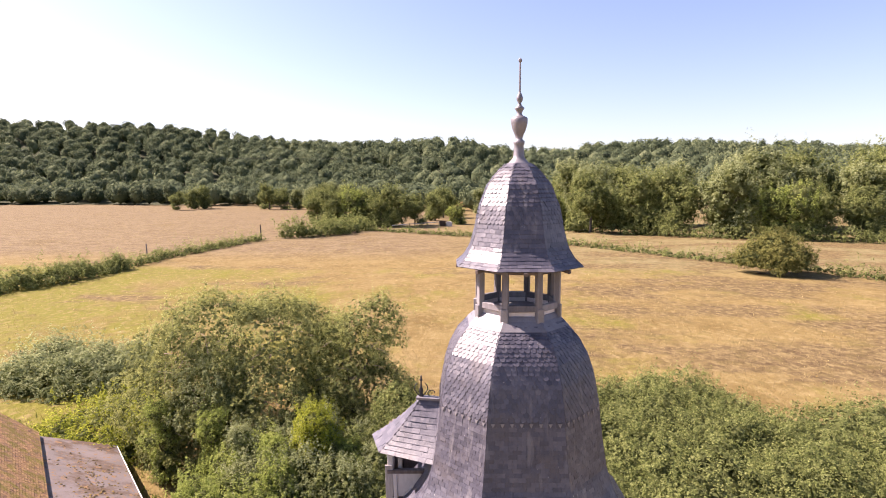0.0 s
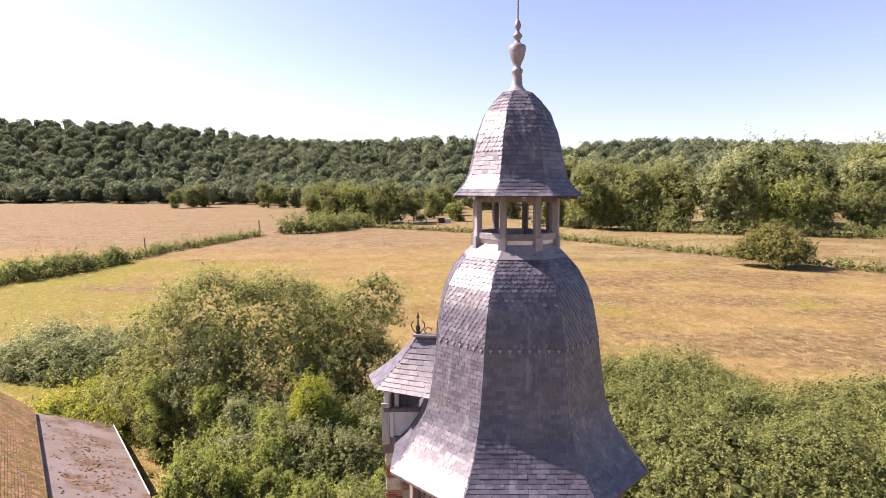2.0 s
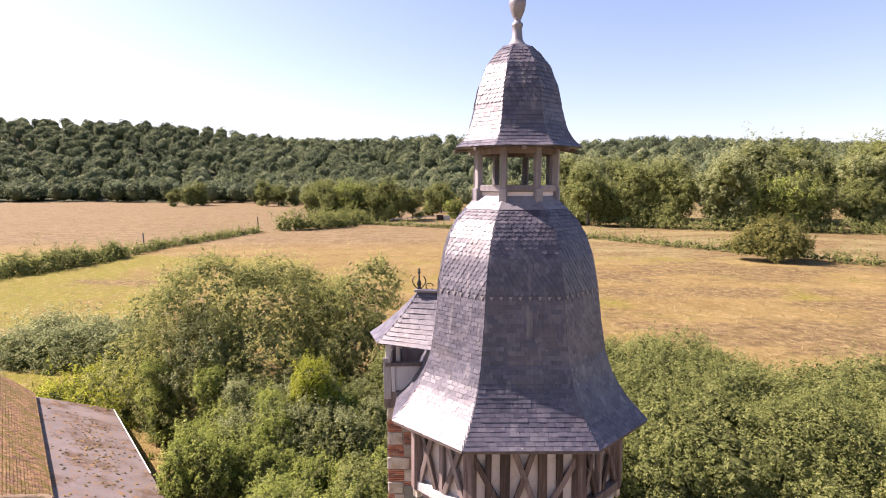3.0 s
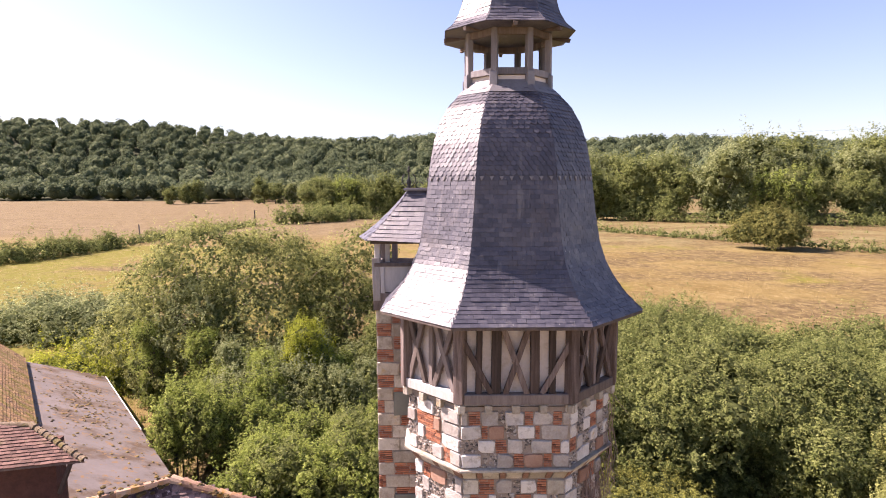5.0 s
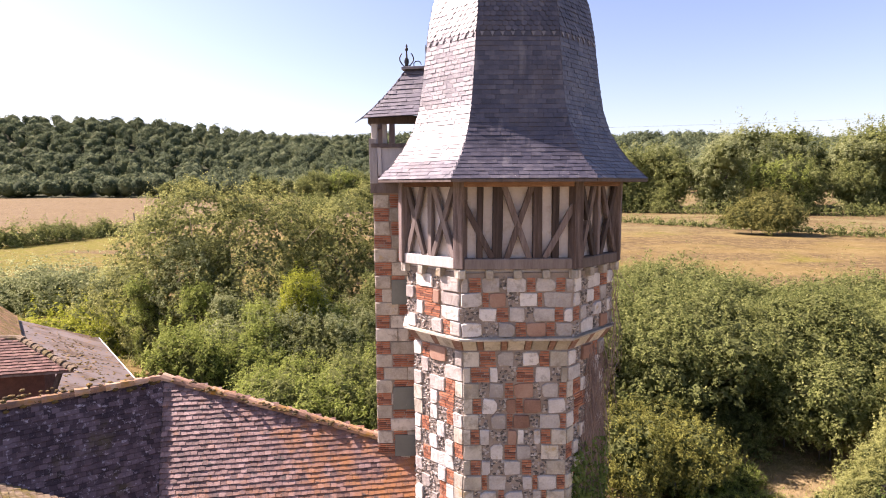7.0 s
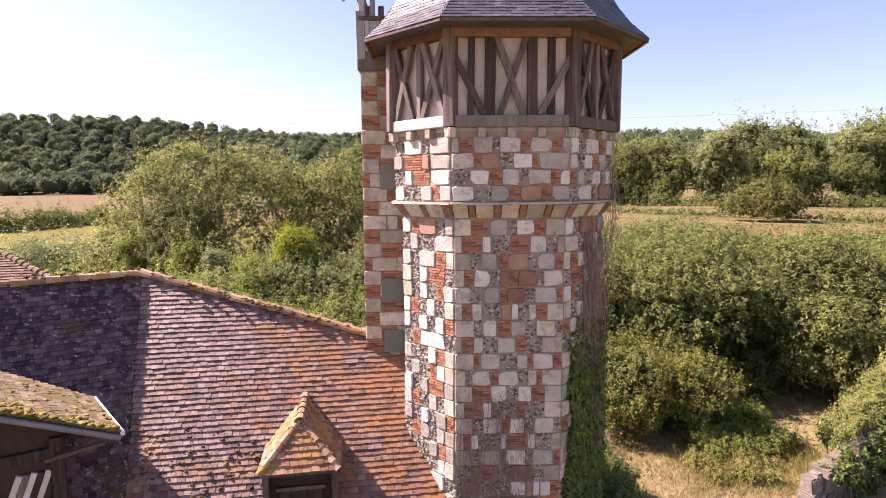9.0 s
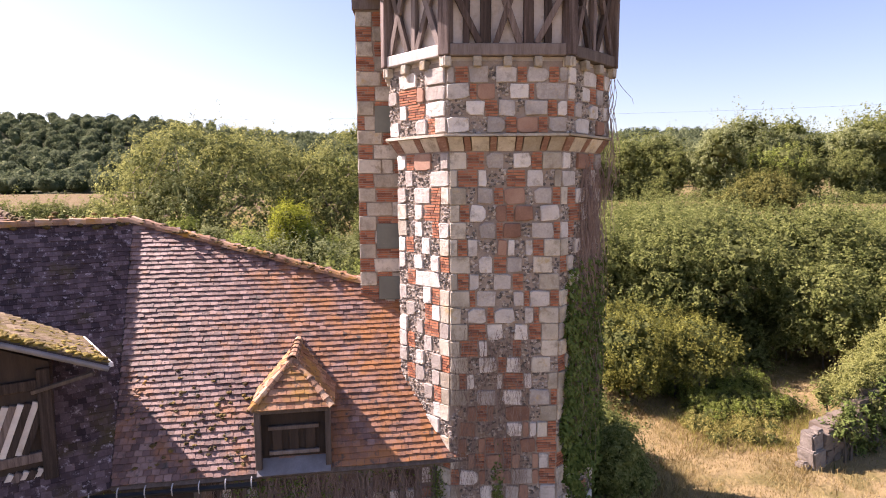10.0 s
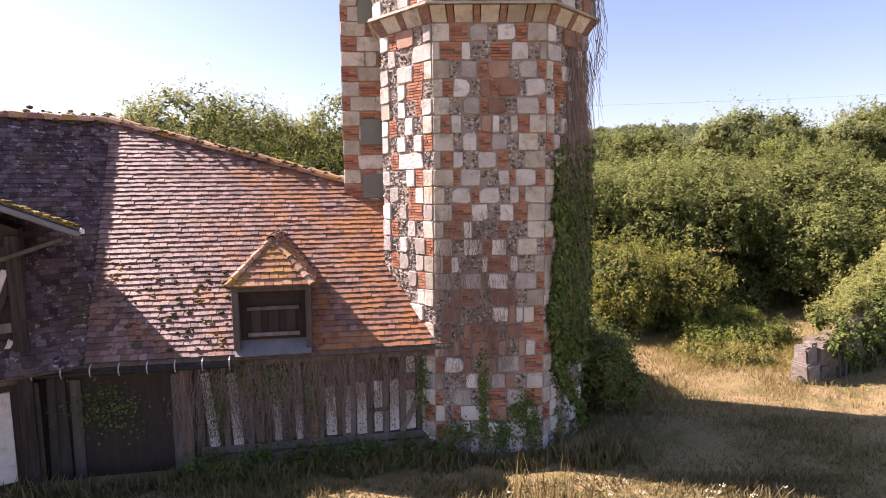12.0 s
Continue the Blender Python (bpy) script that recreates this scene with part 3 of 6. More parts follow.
def timber_face(i):
    _, nrm, L = on_face(TIMBER, i, 0, 0)
    P = lambda u, z, o=0.0: on_face(TIMBER, i, u, z, o)[0]
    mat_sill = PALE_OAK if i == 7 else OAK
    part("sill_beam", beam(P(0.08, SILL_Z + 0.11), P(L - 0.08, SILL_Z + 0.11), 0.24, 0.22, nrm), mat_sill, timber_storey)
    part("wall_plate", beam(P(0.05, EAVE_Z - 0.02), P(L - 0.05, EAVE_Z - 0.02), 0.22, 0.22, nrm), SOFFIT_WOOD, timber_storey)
    # side 7 faces the sun: lighter oak stands in for sunlight on its timbers
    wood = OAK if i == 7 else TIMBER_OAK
    z0, z1 = SILL_Z + 0.22, EAVE_Z - 0.12
    if L > 2:
        studs = (0.42, 0.81, 1.70, 2.09)
        widths = (0.14, 0.22, 0.21, 0.15)
        braces = [((0.05, z1 - 0.32), (0.70, z0 + 0.02)), ((L - 0.05, z1 - 0.40), (L - 0.68, z0 + 0.02)), ((0.95, z1), (1.52, z0)), ((1.56, z1), (1.02, z0))]
    else:
        studs = (L * 0.5,)
        braces = [((0.16, z1), (0.70, z0 + 0.02)), ((0.66, z1), (0.16, z0 + 0.02)), ((L - 0.16, z1), (L * 0.5 + 0.1, z0)), ((L * 0.5 + 0.12, z1), (L - 0.14, z0 + 0.02))]
        widths = (0.13,)
    for u, w in zip(studs, widths):
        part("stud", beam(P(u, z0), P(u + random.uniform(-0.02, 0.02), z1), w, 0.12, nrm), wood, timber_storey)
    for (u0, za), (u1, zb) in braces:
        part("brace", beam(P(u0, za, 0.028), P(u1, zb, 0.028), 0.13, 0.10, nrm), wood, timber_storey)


for i in (7, 0, 1, 6, 2):
    timber_face(i)
for i in range(8):
    x, y = TIMBER[i]
    out = Vector((x - XC, y - YC, 0)).normalized()
    part("corner_post", beam((x, y, SILL_Z), (x, y, EAVE_Z + 0.05), 0.25, 0.24, out), TIMBER_OAK, timber_storey)
# boarded soffit under the flared eaves
soffit_ring = oct_at(3.06, 0.475)
for i in range(8):
    a, b = soffit_ring[i], soffit_ring[(i + 1) % 8]
    c, d = TIMBER[(i + 1) % 8], TIMBER[i]
    quad = [Vector((*a, EAVE_Z + 0.0)), Vector((*b, EAVE_Z + 0.0)), Vector((c[0], c[1], EAVE_Z + 0.10)), Vector((d[0], d[1], EAVE_Z + 0.10))]
    v = [tuple(q) for q in quad] + [tuple(q + Vector((0, 0, 0.03))) for q in quad]
    attach("soffit_board", mesh_from("soffit_board", v, [(3, 2, 1, 0), (4, 5, 6, 7), (0, 1, 5, 4), (1, 2, 6, 5), (2, 3, 7, 6), (3, 0, 4, 7)], SOFFIT_WOOD), bell_roof, "orange-brown boarded soffit")
# fascia under the flared eaves
ring = oct_at(3.10, 0.475)
for i in range(8):
    a, b = Vector((*ring[i], EAVE_Z)), Vector((*ring[(i + 1) % 8], EAVE_Z))
    part("eaves_board", beam(a, b, 0.07, 0.06, (a + b) / 2 - Vector((XC, YC, EAVE_Z))), OAK, bell_roof)

# ---- stair turret beside the tower ----
SX0, SX1, SY0, SY1 = -1.50, 0.2, 14.72, 16.3
stair = thing("stair_turret", (-0.7, 15.4, BASE_Z), "square checkered stone shaft with a slate-roofed timber lookout on top", "turret")
bm = bmesh.new()
add_prism(bm, [(SX0, SY0), (SX1, SY0), (SX1, SY1), (SX0, SY1)], BASE_Z, 12.05)
stair_wall = part("shaft_wall", bm, MORTAR, stair, "mortared wall core of the stair shaft")

# ---- tiled roofs ----
def tile_mesh(name, material, lift=0.9):
    v = [(-0.48, -0.5, 1.0), (0.48, -0.5, 1.0), (0.48, -0.5 - lift, -0.5), (-0.48, -0.5 - lift, -0.5),
         (-0.48, 0.5, 1.0), (0.48, 0.5, 1.0), (0.48, 0.5 - lift, -0.5), (-0.48, 0.5 - lift, -0.5)]
    f = [(0, 3, 2, 1), (3, 7, 6, 2), (0, 4, 7, 3), (1, 2, 6, 5)]
    return mesh_from(name, v, f, material)


def tile_field(host, origin, along, uphill, limits, gauge, width, material, own=None, piece_material=None, thick=0.04, lift=0.9, seed=1, name="tile", label="", sag=0.0, jitter=1.0):
    """Courses of plain tiles on a slope. limits(d): the stretch (s0, s1) that the course at slope distance d covers, or None.
    own(s, d): whether a tile is a piece of its own (at most 300)."""
    r = random.Random(seed)
    right, up = Vector(along).normalized(), Vector(uphill).normalized()
    nrm = right.cross(up).normalized()
    if nrm.z < 0:
        nrm = -nrm
    me = tile_mesh(name, piece_material or material, lift)
    local = np.array([v.co for v in me.vertices])
    polys = np.array([list(f.vertices) for f in me.polygons])
    verts, faces, made, row = [], [], 0, 0
    while True:
        d = row * gauge
        span = limits(d)
        if span is None:
            break
        s0, s1 = span
        shift = (row % 2) * 0.5 * width
        i0, i1 = math.floor((s0 - shift) / width), math.ceil((s1 - shift) / width)
        wave = r.uniform(-0.004, 0.004)
        for i in range(i0, i1):
            a, b = max(s0, i * width + shift), min(s1, (i + 1) * width + shift)
            if b - a < 0.03:
                continue
            c = Vector(origin) + right * ((a + b) / 2) + up * (d + gauge / 2 + wave + jitter * r.gauss(0, 0.004)) + nrm * jitter * r.uniform(0.0, 0.006)
            c.z -= sag * math.sin(math.pi * min(1, max(0, (a - s0) / max(0.1, s1 - s0))))
            m = Matrix(((right + up * jitter * r.uniform(-0.016, 0.016)) * (b - a), nrm * -thick * r.uniform(0.94, 1.10), up * gauge * r.uniform(1.0, 1.015))).transposed().to_4x4()
            m.translation = c
            if own and made < 300 and own((a + b) / 2, d):
                made += 1
                attach(name, me, host, m=m)
            else:
                mm = np.array(m)
                faces.append(polys + 8 * len(verts))
                verts.append(local @ mm[:3, :3].T + mm[:3, 3])
        row += 1
    return attach(name + "_courses", mesh_bulk(name + "_courses", np.concatenate(verts), np.concatenate(faces), material), host, label, kind="stuff")


def slab(points, thick, material, name, parent, label=""):
    """A flat roof deck or panel: a polygon given thickness downwards."""
    p = [Vector(q) for q in points]
    nrm = (p[1] - p[0]).cross(p[2] - p[1]).normalized()
    if nrm.z < 0:
        nrm = -nrm
    bm = bmesh.new()
    hi = [bm.verts.new(q) for q in p]
    lo = [bm.verts.new(q - nrm * thick) for q in p]
    bm.faces.new(hi)
    bm.faces.new(lo[::-1])
    for i in range(len(p)):
        bm.faces.new((hi[i], lo[i], lo[(i + 1) % len(p)], hi[(i + 1) % len(p)]))
    bmesh.ops.recalc_face_normals(bm, faces=bm.faces[:])
    return part(name, bm, material, parent, label)


def ridge_tiles(host, a, b, radius, length, material, seed=5):
    r = random.Random(seed)
    a, b = Vector(a), Vector(b)
    n = max(1, round((b - a).length / length))
    d = (b - a).normalized()
    side = d.cross(Vector((0, 0, 1))).normalized()
    up = side.cross(d)
    step = (b - a).length / n
    v, f = [], []
    for end, rad in ((-0.56, 1.25), (0.5, 0.95)):
        for j in range(7):
            ang = math.radians(-10 + 200 * j / 6)
            v.append((math.cos(ang) * rad, end, math.sin(ang) * rad))
    for end, rad in ((-0.56, 0.98), (0.5, 0.75)):
        for j in range(7):
            ang = math.radians(-10 + 200 * j / 6)
            v.append((math.cos(ang) * rad, end, math.sin(ang) * rad))
    for j in range(6):
        f += [(j, j + 1, j + 8, j + 7), (14 + j, 21 + j, 22 + j, 15 + j), (j, 14 + j, 15 + j, j + 1)]
    me = mesh_from("ridge_tile", v, f, material)
    for i in range(n):
        c = a + d * step * (i + 0.5) + up * r.uniform(-0.015, 0.01)
        m = Matrix((side * radius, d * step * r.uniform(1.0, 1.04), up * radius * r.uniform(0.9, 1.05))).transposed().to_4x4()
        m.translation = c
        attach("ridge_tile", me, host, m=m)


# ---- barn beside the tower ----
EU, EN = Vector((0.9897, 0.1435, 0)), Vector((-0.1435, 0.9897, 0))
E0 = Vector((-7.2, 11.2, 1.6))
PITCH = 1.215
SLOPE = (EN + Vector((0, 0, PITCH))).normalized()
SL = math.sqrt(1 + PITCH * PITCH)


def roof_a(s, d, out=0.0):
    """A point on the barn's front slope: s along the eave, d horizontally back from it."""
    return E0 + EU * s + EN * d + Vector((0, 0, PITCH * d)) + EU.cross(SLOPE) * out


APEX = roof_a(0.236, 4.24)
# the wing's ridge turns towards the yard
WW, WM = Vector((-0.82, -0.572, 0)), Vector((0.572, -0.82, 0))
PB = 1.25
# the valley between both slopes, per metre of x from the apex
VALLEY = Vector((1.0, (PITCH * EN.x * -1 - PB * WM.x) / (PITCH * EN.y + PB * WM.y), 0))
V_A = VALLEY.dot(EU) / -VALLEY.dot(EN)
V_B = VALLEY.dot(WW) / VALLEY.dot(WM)
barn = thing("barn", (-3, 13, -1.1), "old timber-framed barn under a sunlit red clay tile roof", "barn")
deck = slab([roof_a(0.236 + 4.24 * V_A, -0.05, -0.03), roof_a(8.42, -0.05, -0.03), roof_a(8.42, 2.45, -0.03), roof_a(6.19, 2.94, -0.03), roof_a(0.236, 4.24, -0.03)], 0.08, OAK, "roof_deck", barn)


def span_a(d):
    h = d / SL
    if h > 4.18:
        return None
    left = 0.236 + (4.24 - h) * V_A
    right = min(8.42, 0.236 + (4.24 - h) * 4.577)
    return (left, right)


tile_field(deck, roof_a(0, 0), EU, SLOPE, span_a, 0.136, 0.165, TILE, own=lambda s, d: d < 3.3 and 5.4 < s < 8.3, piece_material=TILE_PIECE,
           label="courses of red and lichened clay tiles", seed=11, jitter=1.3)
ridge_tiles(deck, APEX + Vector((0, 0, 0.02)), roof_a(6.4, 2.88) + Vector((0, 0, 0.02)), 0.12, 0.36, RIDGE)

DOWN_B = (WM - Vector((0, 0, PB))).normalized()


def roof_b(s, d, out=0.0):
    return APEX + WW * s + WM * d - Vector((0, 0, PB * d)) + (-WW).cross(-DOWN_B) * out


wing = thing("wing", (-9, 13, -1.1), "barn wing under a tile roof darkened for shade, with a mossy ridge", "barn")
deck_b = slab([roof_b(0, 0, -0.03), roof_b(5.6, 0, -0.03), roof_b(5.6, 4.15, -0.03), roof_b(4.15 * V_B, 4.15, -0.03)], 0.08, OAK, "roof_deck", wing)
SB = math.sqrt(1 + PB * PB)


def span_b(d):
    h = 4.15 - d / SB
    if h < 0.03:
        return None
    return (-5.6, -V_B * h)


# shade of the wing's slope comes from the darker tile colour
tile_field(deck_b, roof_b(0, 4.15), -WW, -DOWN_B, span_b, 0.136, 0.165, TILE_SHADED, seed=12, thick=0.03, lift=0.7, jitter=1.8, label="courses of weathered clay tiles darkened for shade")
ridge_tiles(deck_b, roof_b(5.6, 0) + Vector((0, 0, 0.02)), APEX + Vector((0, 0, 0.02)), 0.12, 0.36, RIDGE, 6)
# far slopes close the roofs
slab([APEX, roof_a(6.19, 2.94), roof_a(6.19, 2.94) + EN * 3 - Vector((0, 0, 3.6)), APEX + EN * 4.2 - Vector((0, 0, 5))], 0.08, TILE_SHADED, "rear_slope", barn, "rear slope of clay tiles")
slab([APEX, roof_b(5.6, 0), roof_b(5.6, 0) - WM * 4.2 - Vector((0, 0, 5)), APEX + EN * 4.2 - Vector((0, 0, 5))], 0.08, TILE_SHADED, "rear_slope", wing, "rear slope of clay tiles")


def yard(s, d, z):
    p = E0 + EU * s + EN * d
    return Vector((p.x, p.y, z))


# front wall of the barn: plinth, sill, studs and plaster
WD = 0.38
bm = bmesh.new()
ring = [yard(-1.2, WD + 0.05, 0), yard(8.1, WD + 0.05, 0), yard(8.1, WD + 0.3, 0), yard(-1.2, WD + 0.3, 0)]
add_prism(bm, [(p.x, p.y) for p in ring], -1.3, 2.0)
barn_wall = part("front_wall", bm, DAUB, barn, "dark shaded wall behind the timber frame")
FRONT = -EN
for s0, s1, z in ((3.0, 7.95, -0.55), (3.0, 7.95, 1.35), (-1.2, 3.0, 1.35)):
    part("rail", beam(yard(s0, WD, z), yard(s1, WD, z), 0.16, 0.16, FRONT), OAK, barn_wall)
for s in (3.02, 3.54, 4.02, 4.4, 4.78, 5.28, 5.5, 6.02, 6.2, 6.58, 6.95, 7.32, 7.70, 7.92):
    part("stud", beam(yard(s, WD, -0.5), yard(s + random.uniform(-0.04, 0.04), WD, 1.3), 0.13, 0.12, FRONT), OAK, barn_wall)
for s, lean, z0, z1, w, surface in ((3.28, 0.16, -0.5, 1.15, 0.17, PLASTER), (3.76, 0.08, -0.48, 1.1, 0.20, PLASTER), (4.22, 0.0, -0.45, 0.2, 0.18, RUBBLE_DARK), (5.04, 0.0, -0.45, 0.30, 0.15, PLASTER),
                              (5.38, 0.0, -0.45, 0.12, 0.15, BRICK), (5.74, 0.02, -0.42, 0.68, 0.22, PLASTER), (6.10, 0.0, -0.40, 0.66, 0.12, PLASTER), (6.40, 0.0, -0.45, 0.74, 0.22, PLASTER),
                              (6.77, 0.0, -0.42, 0.74, 0.18, PLASTER), (7.13, 0.0, -0.42, 0.76, 0.20, PLASTER), (7.50, 0.0, 0.90, 1.34, 0.20, PLASTER), (7.50, 0.0, 0.55, 0.76, 0.20, BRICK), (7.50, 0.0, -0.42, 0.48, 0.22, PLASTER),
                              (4.60, 0.0, -0.45, 0.5, 0.16, PLASTER)):
    part("infill_panel", beam(yard(s, WD - 0.015, z0), yard(s - lean, WD - 0.015, z1), w, 0.10, FRONT, 0.014), surface, barn_wall, "brick infill" if surface is BRICK else "pale plaster infill between studs")
part("brace", beam(yard(7.28, WD - 0.03, -0.45), yard(7.75, WD - 0.03, 0.45), 0.12, 0.12, FRONT), OAK, barn_wall)
part("brace", beam(yard(4.7, WD - 0.03, 0.55), yard(5.0, WD - 0.03, 0.9), 0.10, 0.10, FRONT), OAK, barn_wall)
part("rail", beam(yard(6.55, WD - 0.03, 0.08), yard(7.0, WD - 0.03, 0.10), 0.09, 0.10, FRONT), OAK, barn_wall)
bm = bmesh.new()
add_box(bm, Matrix.Translation(yard(5.5, WD, -0.92)) @ Matrix.Rotation(0.144, 4, "Z"), 5.2, 0.3, 0.5, 0.03)
part("plinth", bm, STUMP_STONE, barn_wall, "low rubble stone plinth")
for k, s in enumerate((-0.95, -0.72, -0.4, -0.15, 0.35, 0.6, 2.75, 2.55)):
    part("plank", beam(yard(s, WD - 0.02, -1.15 + 0.1 * (k % 3)), yard(s + random.uniform(-0.03, 0.03), WD - 0.02, 1.3 - 0.12 * (k % 2)), 0.2, 0.04, FRONT), OAK if k % 3 else TAN_BOARD, barn_wall)
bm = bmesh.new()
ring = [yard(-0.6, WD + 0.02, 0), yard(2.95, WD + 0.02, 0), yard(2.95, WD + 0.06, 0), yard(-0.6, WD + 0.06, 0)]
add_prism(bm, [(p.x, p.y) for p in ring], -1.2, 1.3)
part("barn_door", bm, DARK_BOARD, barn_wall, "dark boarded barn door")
for s in (-0.6, 0.15):
    part("door_post", beam(yard(s, WD - 0.05, -1.2), yard(s + 0.05, WD - 0.05, 1.4), 0.16, 0.14, FRONT), OAK, barn_wall)

# gutter with brackets under the eave
bm = bmesh.new()
a, b = roof_a(-0.6, -0.13), roof_a(3.85, -0.13)
pts = []
for q in (a, b):
    q = Vector((q.x, q.y, 1.47))
    pts.append([bm.verts.new(q + EN * (0.075 * math.cos(t)) + Vector((0, 0, 0.075 * math.sin(t)))) for t in [math.pi * (1 + j / 8) for j in range(9)]])
for j in range(8):
    bm.faces.new((pts[0][j], pts[0][j + 1], pts[1][j + 1], pts[1][j]))
gutter = part("gutter", bm, IRON, barn, "dark half-round gutter")
for i in range(9):
    q = roof_a(-0.4 + i * 0.52, -0.13)
    q.z = 1.47
    bm = bmesh.new()
    limb_mesh([q - EN * (0.10 * math.cos(t)) + Vector((0, 0, 0.02 + 0.13 * math.sin(t))) for t in [-0.9 + 0.42 * j for j in range(7)]], [0.013] * 7, bm, 5)
    part("bracket", bm, ZINC, gutter)

# ---- dormer ----
D0, D1, DM = 3.80, 5.45, 4.62
DZ, DP = 3.06, 3.93
dormer = thing("dormer", yard(DM, 0.5, 1.7), "small tiled dormer with a dark boarded opening", "dormer")


def dorm(s, d, z):
    return yard(s, d, z)


def back_on_roof(z):
    return (z - E0.z) / PITCH


bk = back_on_roof(DP)
be = back_on_roof(DZ)
faces = {"front": [dorm(D0, -0.22, DZ), dorm(D1, -0.22, DZ), dorm(DM, 0.42, DP)],
         "right": [dorm(D1, -0.22, DZ), dorm(D1, be, DZ), dorm(DM, bk, DP), dorm(DM, 0.42, DP)],
         "left": [dorm(D0, be, DZ), dorm(D0, -0.22, DZ), dorm(DM, 0.42, DP), dorm(DM, bk, DP)]}
for key, pts in faces.items():
    panel = slab(pts, 0.05, OAK, "roof_slope", dormer)
    e0, e1 = pts[0], pts[1]
    along = (e1 - e0).normalized()
    top = pts[2]
    rel = top - e0
    up = rel - along * rel.dot(along)
    length, rise = (e1 - e0).length, up.length
    tops = [(p - e0).dot(along) for p in pts[2:]]
    tr, tl = max(tops), min(tops)

    def span_d(d, length=length, rise=rise, tl=tl, tr=tr):
        if d > rise - 0.05:
            return None
        q = d / rise
        return (tl * q, length + (tr - length) * q)

    tile_field(panel, e0, along, up, span_d, 0.15, 0.18, TILE_DORMER, thick=0.045, seed=20 + len(key), label="small clay tiles with orange lichen")
    for p, q in ((pts[0], pts[-1] if len(pts) == 3 else pts[3]), (pts[1], pts[2])):
        if key == "front":
            ridge_tiles(panel, p + Vector((0, 0, 0.03)), q + Vector((0, 0, 0.03)), 0.07, 0.2, RIDGE, 9)
ridge_tiles(dormer, dorm(DM, 0.36, DP + 0.02), dorm(DM, bk, DP + 0.02), 0.10, 0.3, RIDGE, 10)
for s in (D0 + 0.10, D1 - 0.10):
    part("jamb", beam(dorm(s, -0.02, 1.72), dorm(s, -0.02, DZ), 0.12, 0.12, FRONT), OAK, dormer)
    side = 1 if s > DM else -1
    bm = bmesh.new()
    ring = [dorm(s - 0.03, 0.02, 0), dorm(s + 0.03, 0.02, 0), dorm(s + 0.03, 1.2, 0), dorm(s - 0.03, 1.2, 0)]
    add_prism(bm, [(p.x, p.y) for p in ring], 1.5, DZ)
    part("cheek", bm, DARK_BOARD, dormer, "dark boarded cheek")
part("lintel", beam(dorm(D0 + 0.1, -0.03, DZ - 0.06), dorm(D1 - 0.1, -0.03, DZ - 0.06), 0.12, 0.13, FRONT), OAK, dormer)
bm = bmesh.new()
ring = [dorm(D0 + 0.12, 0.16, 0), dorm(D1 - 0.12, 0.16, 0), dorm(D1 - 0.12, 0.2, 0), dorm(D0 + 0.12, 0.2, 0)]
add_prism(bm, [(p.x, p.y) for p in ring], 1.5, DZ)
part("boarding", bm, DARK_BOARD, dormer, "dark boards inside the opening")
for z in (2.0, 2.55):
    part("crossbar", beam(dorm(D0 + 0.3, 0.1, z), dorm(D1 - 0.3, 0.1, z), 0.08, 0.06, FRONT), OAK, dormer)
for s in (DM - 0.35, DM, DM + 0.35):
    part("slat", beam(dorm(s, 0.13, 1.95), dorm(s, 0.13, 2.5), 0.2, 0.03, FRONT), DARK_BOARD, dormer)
slab([dorm(D0 + 0.06, -0.15, 1.62), dorm(D1 - 0.06, -0.15, 1.62), dorm(D1 - 0.06, 0.15, 1.87), dorm(D0 + 0.06, 0.15, 1.87)], 0.03, LEAD, "sill_apron", dormer, "zinc sill apron")

# ---- neighbouring house with the mossy verge ----
V0, V1 = Vector((-5.90, 11.01, 4.29)), Vector((-7.53, 12.80, 4.33))
VUP = Vector((-4.0, -2.83, 2.30))
VBACK = VUP + (V1 - V0) * 1.06
house = thing("neighbour_house", (-8.5, 10.5, -1.1), "half-timbered house with a mossy tile roof", "house")
hdeck = slab([V0 + VUP * 1.6, V0, V1, V1 + VBACK], 0.09, OAK, "roof_deck", house)
along_v = (V1 - V0).normalized()
VSL = (VUP - along_v * VUP.dot(along_v)).length
VSK = -VUP.dot(along_v) / VSL
tile_field(hdeck, V0, along_v, VUP - along_v * VUP.dot(along_v), lambda d: (-VSK * d, (V1 - V0).length + (1.06 * (V1 - V0).length - VSK * VSL) * min(d, VSL) / VSL) if d < 1.6 * VSL else None, 0.14, 0.17, TILE_HOUSE, seed=31,
           label="moss-covered clay tiles", thick=0.03)
part("eaves_gutter", beam(V0 + Vector((0.03, 0.02, -0.03)), V1 + Vector((0.03, 0.02, -0.03)), 0.09, 0.08, (0.85, 0.5, 0)), WHITE_PAINT, house, "white eaves board")
bm = bmesh.new()
qs = []
vd = VUP.normalized()
sd = Vector((0.5, -0.85, 0)).normalized()
for q in (V0 + Vector((0.02, -0.05, -0.09)), V0 + VUP * 1.6 + Vector((0.02, -0.05, -0.09))):
    qs.append([bm.verts.new(q + sd * (0.055 * math.cos(t)) + sd.cross(vd) * (0.055 * math.sin(t))) for t in [2 * math.pi * j / 10 for j in range(10)]])
for j in range(10):
    bm.faces.new((qs[0][j], qs[0][(j + 1) % 10], qs[1][(j + 1) % 10], qs[1][j]))
part("verge_pipe", bm, LEAD, house, "grey pipe along the verge")
C0 = Vector((-7.15, 11.15, 0))
HD = Vector((-0.85, -0.53, 0)).normalized()
HN = Vector((0.53, -0.85, 0)).normalized()
bm = bmesh.new()
pts = [C0, C0 + HD * 5, C0 + HD * 5 - HN * 1.4, C0 - HN * 1.4]
